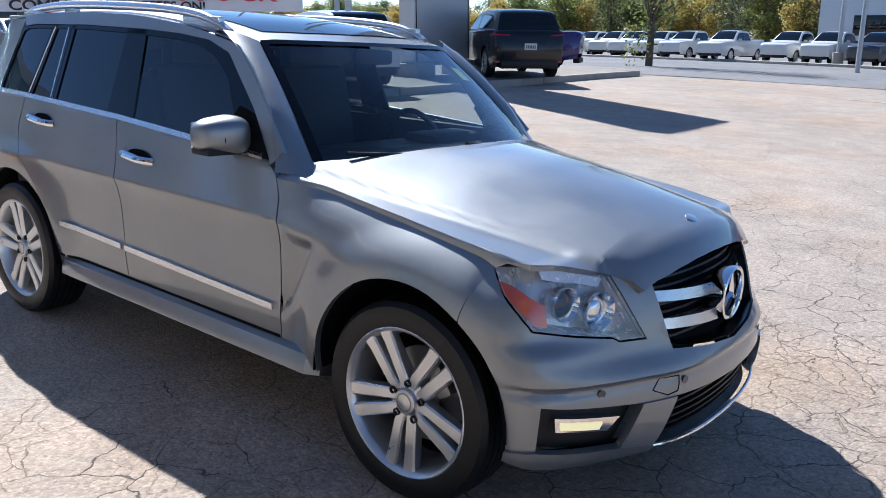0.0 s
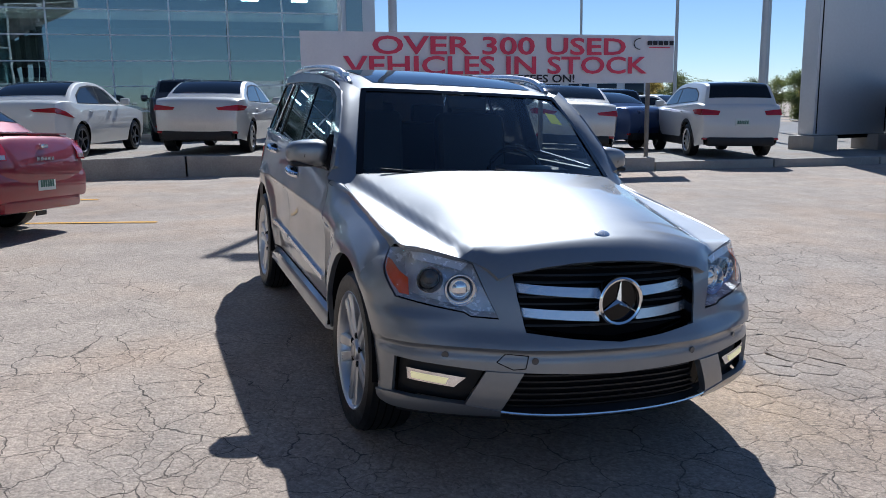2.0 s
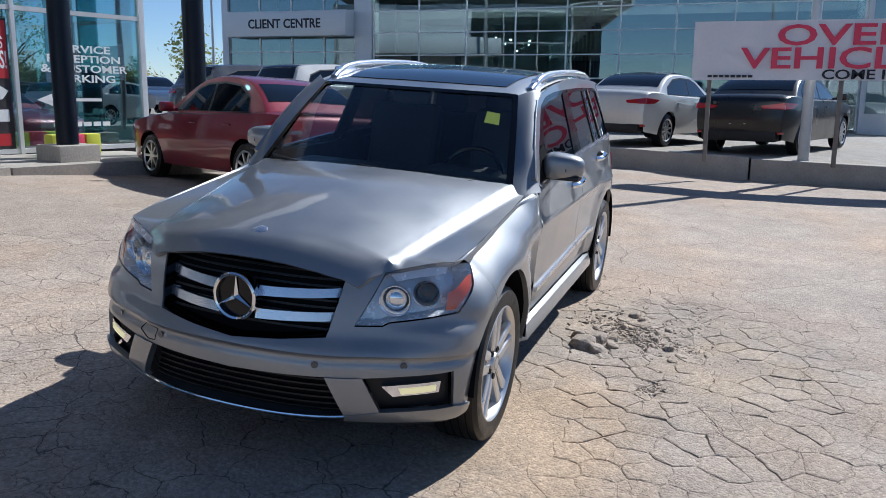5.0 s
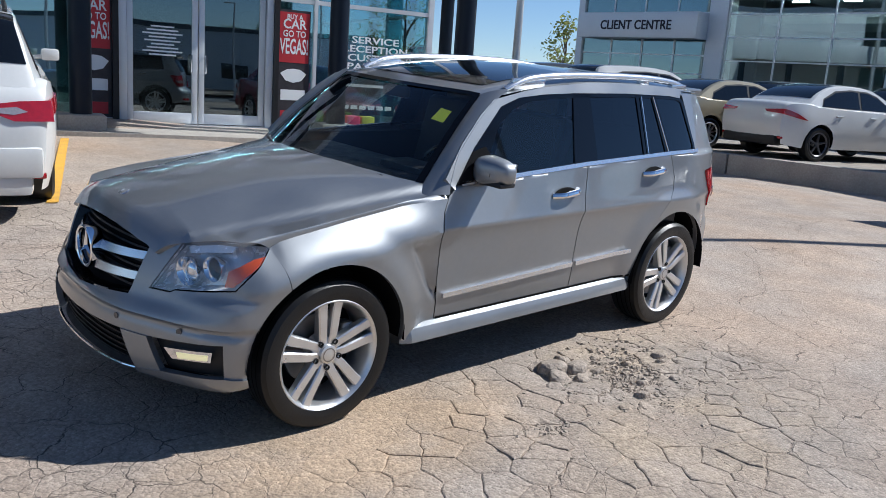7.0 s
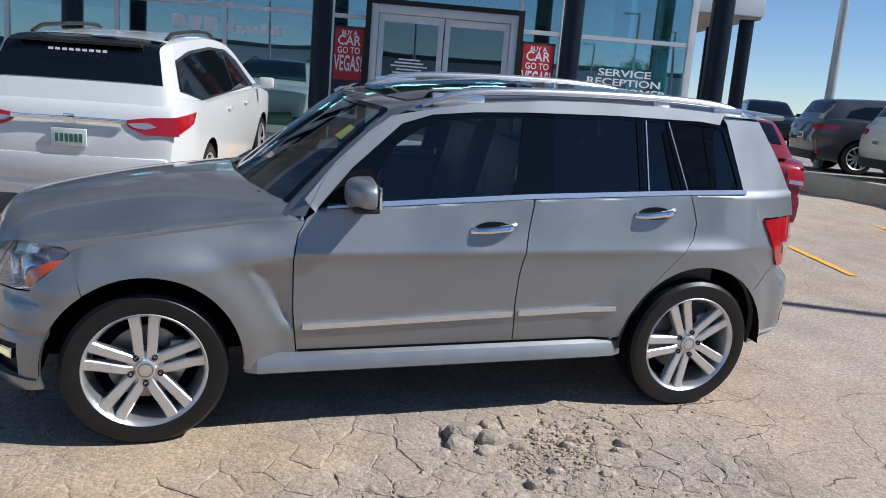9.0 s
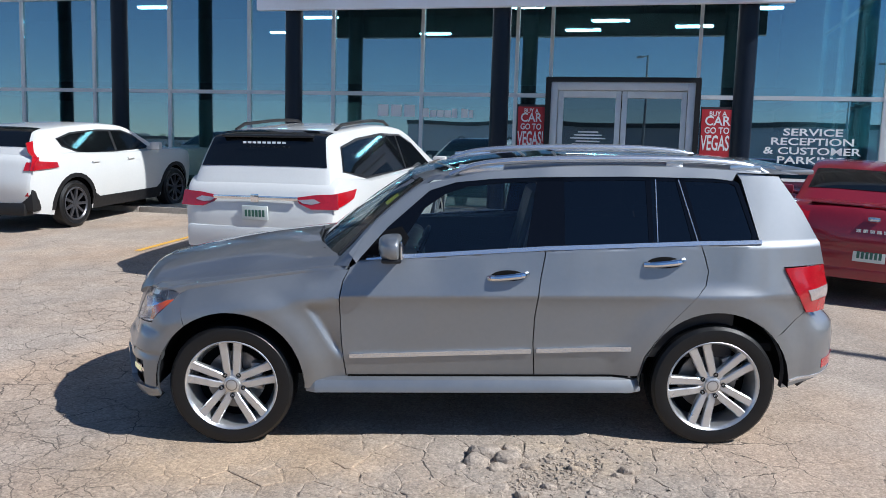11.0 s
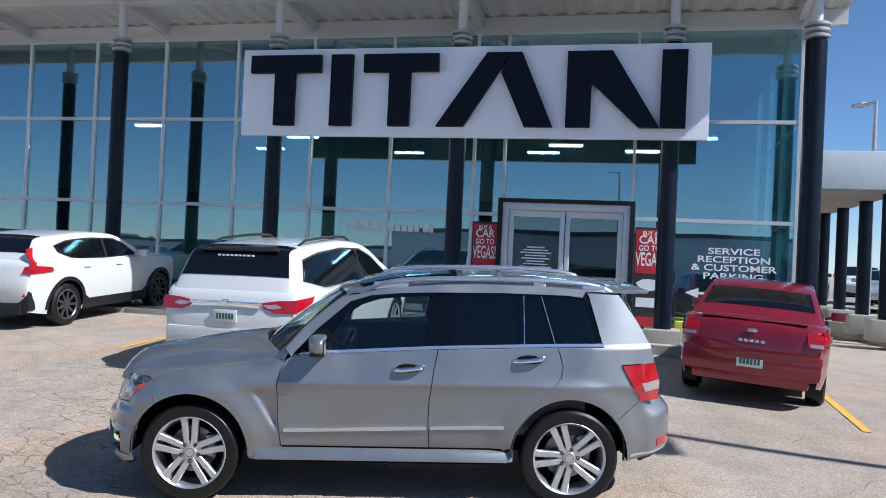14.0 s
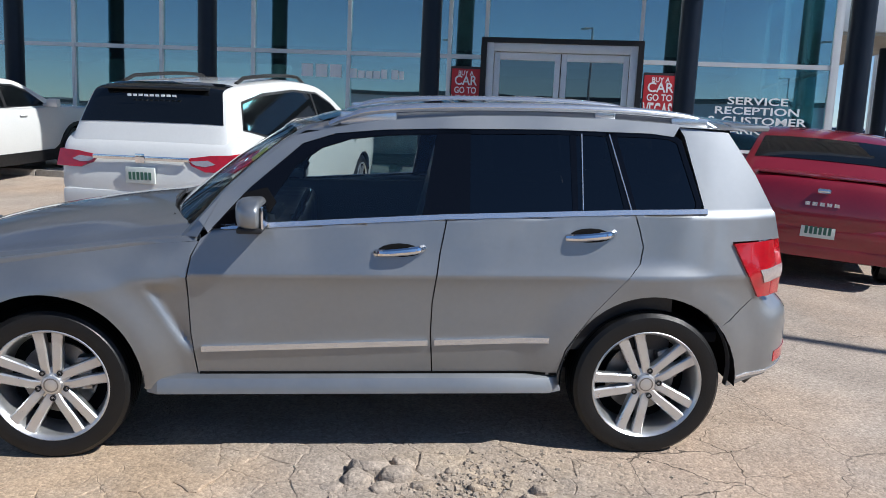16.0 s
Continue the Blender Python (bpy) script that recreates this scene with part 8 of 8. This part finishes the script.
def plate_mesh(poly, zf, h, inset, depth, rnd, tilt=(0.0, 0.0), soft=1.0):
    """A broken plate: uneven rim, rounded shoulder, top that follows the ground."""
    c = Vector((sum(p[0] for p in poly) / len(poly), sum(p[1] for p in poly) / len(poly)))
    rim = []
    for a, b in zip(poly, poly[1:] + poly[:1]):
        a, b = Vector(a), Vector(b)
        n = max(1, int((b - a).length / 0.045))
        for k in range(n):
            q = a.lerp(b, k / n)
            j = 0.010 if k else 0.005
            rim.append(q + Vector((rnd.uniform(-j, j), rnd.uniform(-j, j))))
    vs, fs = [], []
    n = len(rim)
    for off, dz in ((inset * 0.6, -depth), (inset, -0.004 * soft), (inset + 0.006 * soft, -0.0008 * soft), (inset + 0.016 * soft, 0.0)):
        for q in rim:
            d = c - q
            p = q + d * min(0.9, off / max(0.01, d.length))
            vs.append((p.x, p.y, zf(p.x, p.y) + h + dz + (p.x - c.x) * tilt[0] + (p.y - c.y) * tilt[1]))
    vs.append((c.x, c.y, zf(c.x, c.y) + h + 0.0015))
    for r in range(3):
        for k in range(n):
            fs.append((r * n + k, r * n + (k + 1) % n, (r + 1) * n + (k + 1) % n, (r + 1) * n + k))
    for k in range(n):
        fs.append((3 * n + k, 3 * n + (k + 1) % n, 4 * n))
    me = bpy.data.meshes.new("plate")
    me.from_pydata(vs, [], fs)
    return me


def cell(seed, others, lim):
    """The region round a seed that lies nearer to it than to its neighbours."""
    poly = [(seed[0] - lim, seed[1] - lim), (seed[0] + lim, seed[1] - lim), (seed[0] + lim, seed[1] + lim), (seed[0] - lim, seed[1] + lim)]
    for o in others:
        dx, dy = o[0] - seed[0], o[1] - seed[1]
        if dx * dx + dy * dy > 4 * lim * lim or (dx == 0 and dy == 0):
            continue
        m = (dx * (o[0] + seed[0]) + dy * (o[1] + seed[1])) / 2
        out = []
        for a, b in zip(poly, poly[1:] + poly[:1]):
            da, db = dx * a[0] + dy * a[1] - m, dx * b[0] + dy * b[1] - m
            if da <= 0:
                out.append(a)
            if (da < 0) != (db < 0):
                t = da / (da - db)
                out.append((a[0] + (b[0] - a[0]) * t, a[1] + (b[1] - a[1]) * t))
        poly = out
        if len(poly) < 3:
            return []
    return poly


rnd = random.Random(21)
seeds = []
while len(seeds) < 420:
    x, y = rnd.uniform(-2.0, 2.3), rnd.uniform(0.55, 3.5)
    near_wheel = math.hypot((x + 1.2) / 0.5, (y - 1.3) / 0.5) < 1
    gap = 0.075 if near_wheel else 0.13
    if all((x - a) ** 2 + ((y - b) * 1.35) ** 2 > gap * gap for a, b in seeds):
        seeds.append((x, y))
    elif rnd.random() < 0.0004:
        break
built = 0
for sd in seeds:
    x, y = sd
    # the broken field thins out towards its rim
    edge = min(1.0, max(0.0, 1.12 - math.hypot((x - 0.15) / 1.55, (y - 1.55) / 1.05)) * 2.2)
    if edge < 0.10 or broken(x, y) > 0.42 or math.hypot((x - 1.25) / 0.55, (y - 0.85) / 0.30) < 1 or built >= 290:
        continue
    poly = cell(sd, seeds, 0.22)
    if len(poly) < 3:
        continue
    h = (0.002 + 0.0045 * edge) * rnd.uniform(0.6, 1.3)
    tl = 0.03 * edge
    me = plate_mesh(poly, ground_z, h, 0.0012 + 0.0020 * edge * rnd.uniform(0.2, 1.8), 0.03, rnd, (rnd.uniform(-tl, tl), rnd.uniform(-tl, tl)))
    me.materials.append(M_SLAB)
    ob = new("asphalt_plate", me)
    ob.parent = ground
    built += 1

# larger chunks heaved out of the hole
for i, (x, y, r, h) in enumerate(((-0.08, 1.00, 0.105, 0.055), (-0.19, 1.07, 0.085, 0.050), (-0.02, 1.10, 0.075, 0.042), (-0.22, 0.95, 0.060, 0.045), (-0.30, 1.15, 0.055, 0.026), (-0.14, 1.18, 0.060, 0.022), (-0.38, 1.40, 0.045, 0.024), (-0.55, 1.18, 0.045, 0.026), (-0.83, 1.22, 0.060, 0.030), (-0.76, 1.28, 0.040, 0.024), (-0.12, 1.42, 0.055, 0.022), (-0.24, 1.50, 0.050, 0.020), (-0.02, 1.55, 0.045, 0.018), (-0.60, 1.48, 0.040, 0.022), (0.10, 1.16, 0.060, 0.020), (-0.45, 1.02, 0.035, 0.022))):
    bm = bmesh.new()
    turn = rnd.uniform(0, 6.283)
    lean = (rnd.uniform(-0.3, 0.3), rnd.uniform(-0.3, 0.3))
    for k in range(9):
        a = turn + 6.283 * (k + rnd.uniform(-0.3, 0.3)) / 9
        for zz, sc in ((-0.02, 1.05), (h * rnd.uniform(0.35, 0.6), rnd.uniform(0.9, 1.08)), (h * rnd.uniform(0.85, 1.05), rnd.uniform(0.55, 0.85))):
            px, py = r * sc * math.cos(a), r * 0.78 * sc * math.sin(a)
            bm.verts.new((x + px, y + py, ground_z(x, y) + zz + (px * lean[0] + py * lean[1]) * (zz > 0)))
    hull = bmesh.ops.convex_hull(bm, input=bm.verts)
    bmesh.ops.delete(bm, geom=list({v for v in hull["geom_interior"] + hull["geom_unused"] if isinstance(v, bmesh.types.BMVert)}), context="VERTS")
    bmesh.ops.bevel(bm, geom=[e for e in bm.edges if e.calc_face_angle(0) > 0.35], offset=0.004, segments=1, affect="EDGES", clamp_overlap=True)
    me = bpy.data.meshes.new("chunk")
    bm.to_mesh(me)
    bm.free()
    me.materials.append(M_SLAB)
    tagged(new("asphalt_chunk", me), "loose chunk of broken asphalt lying in a pothole", "rubble", "asphalt chunks")
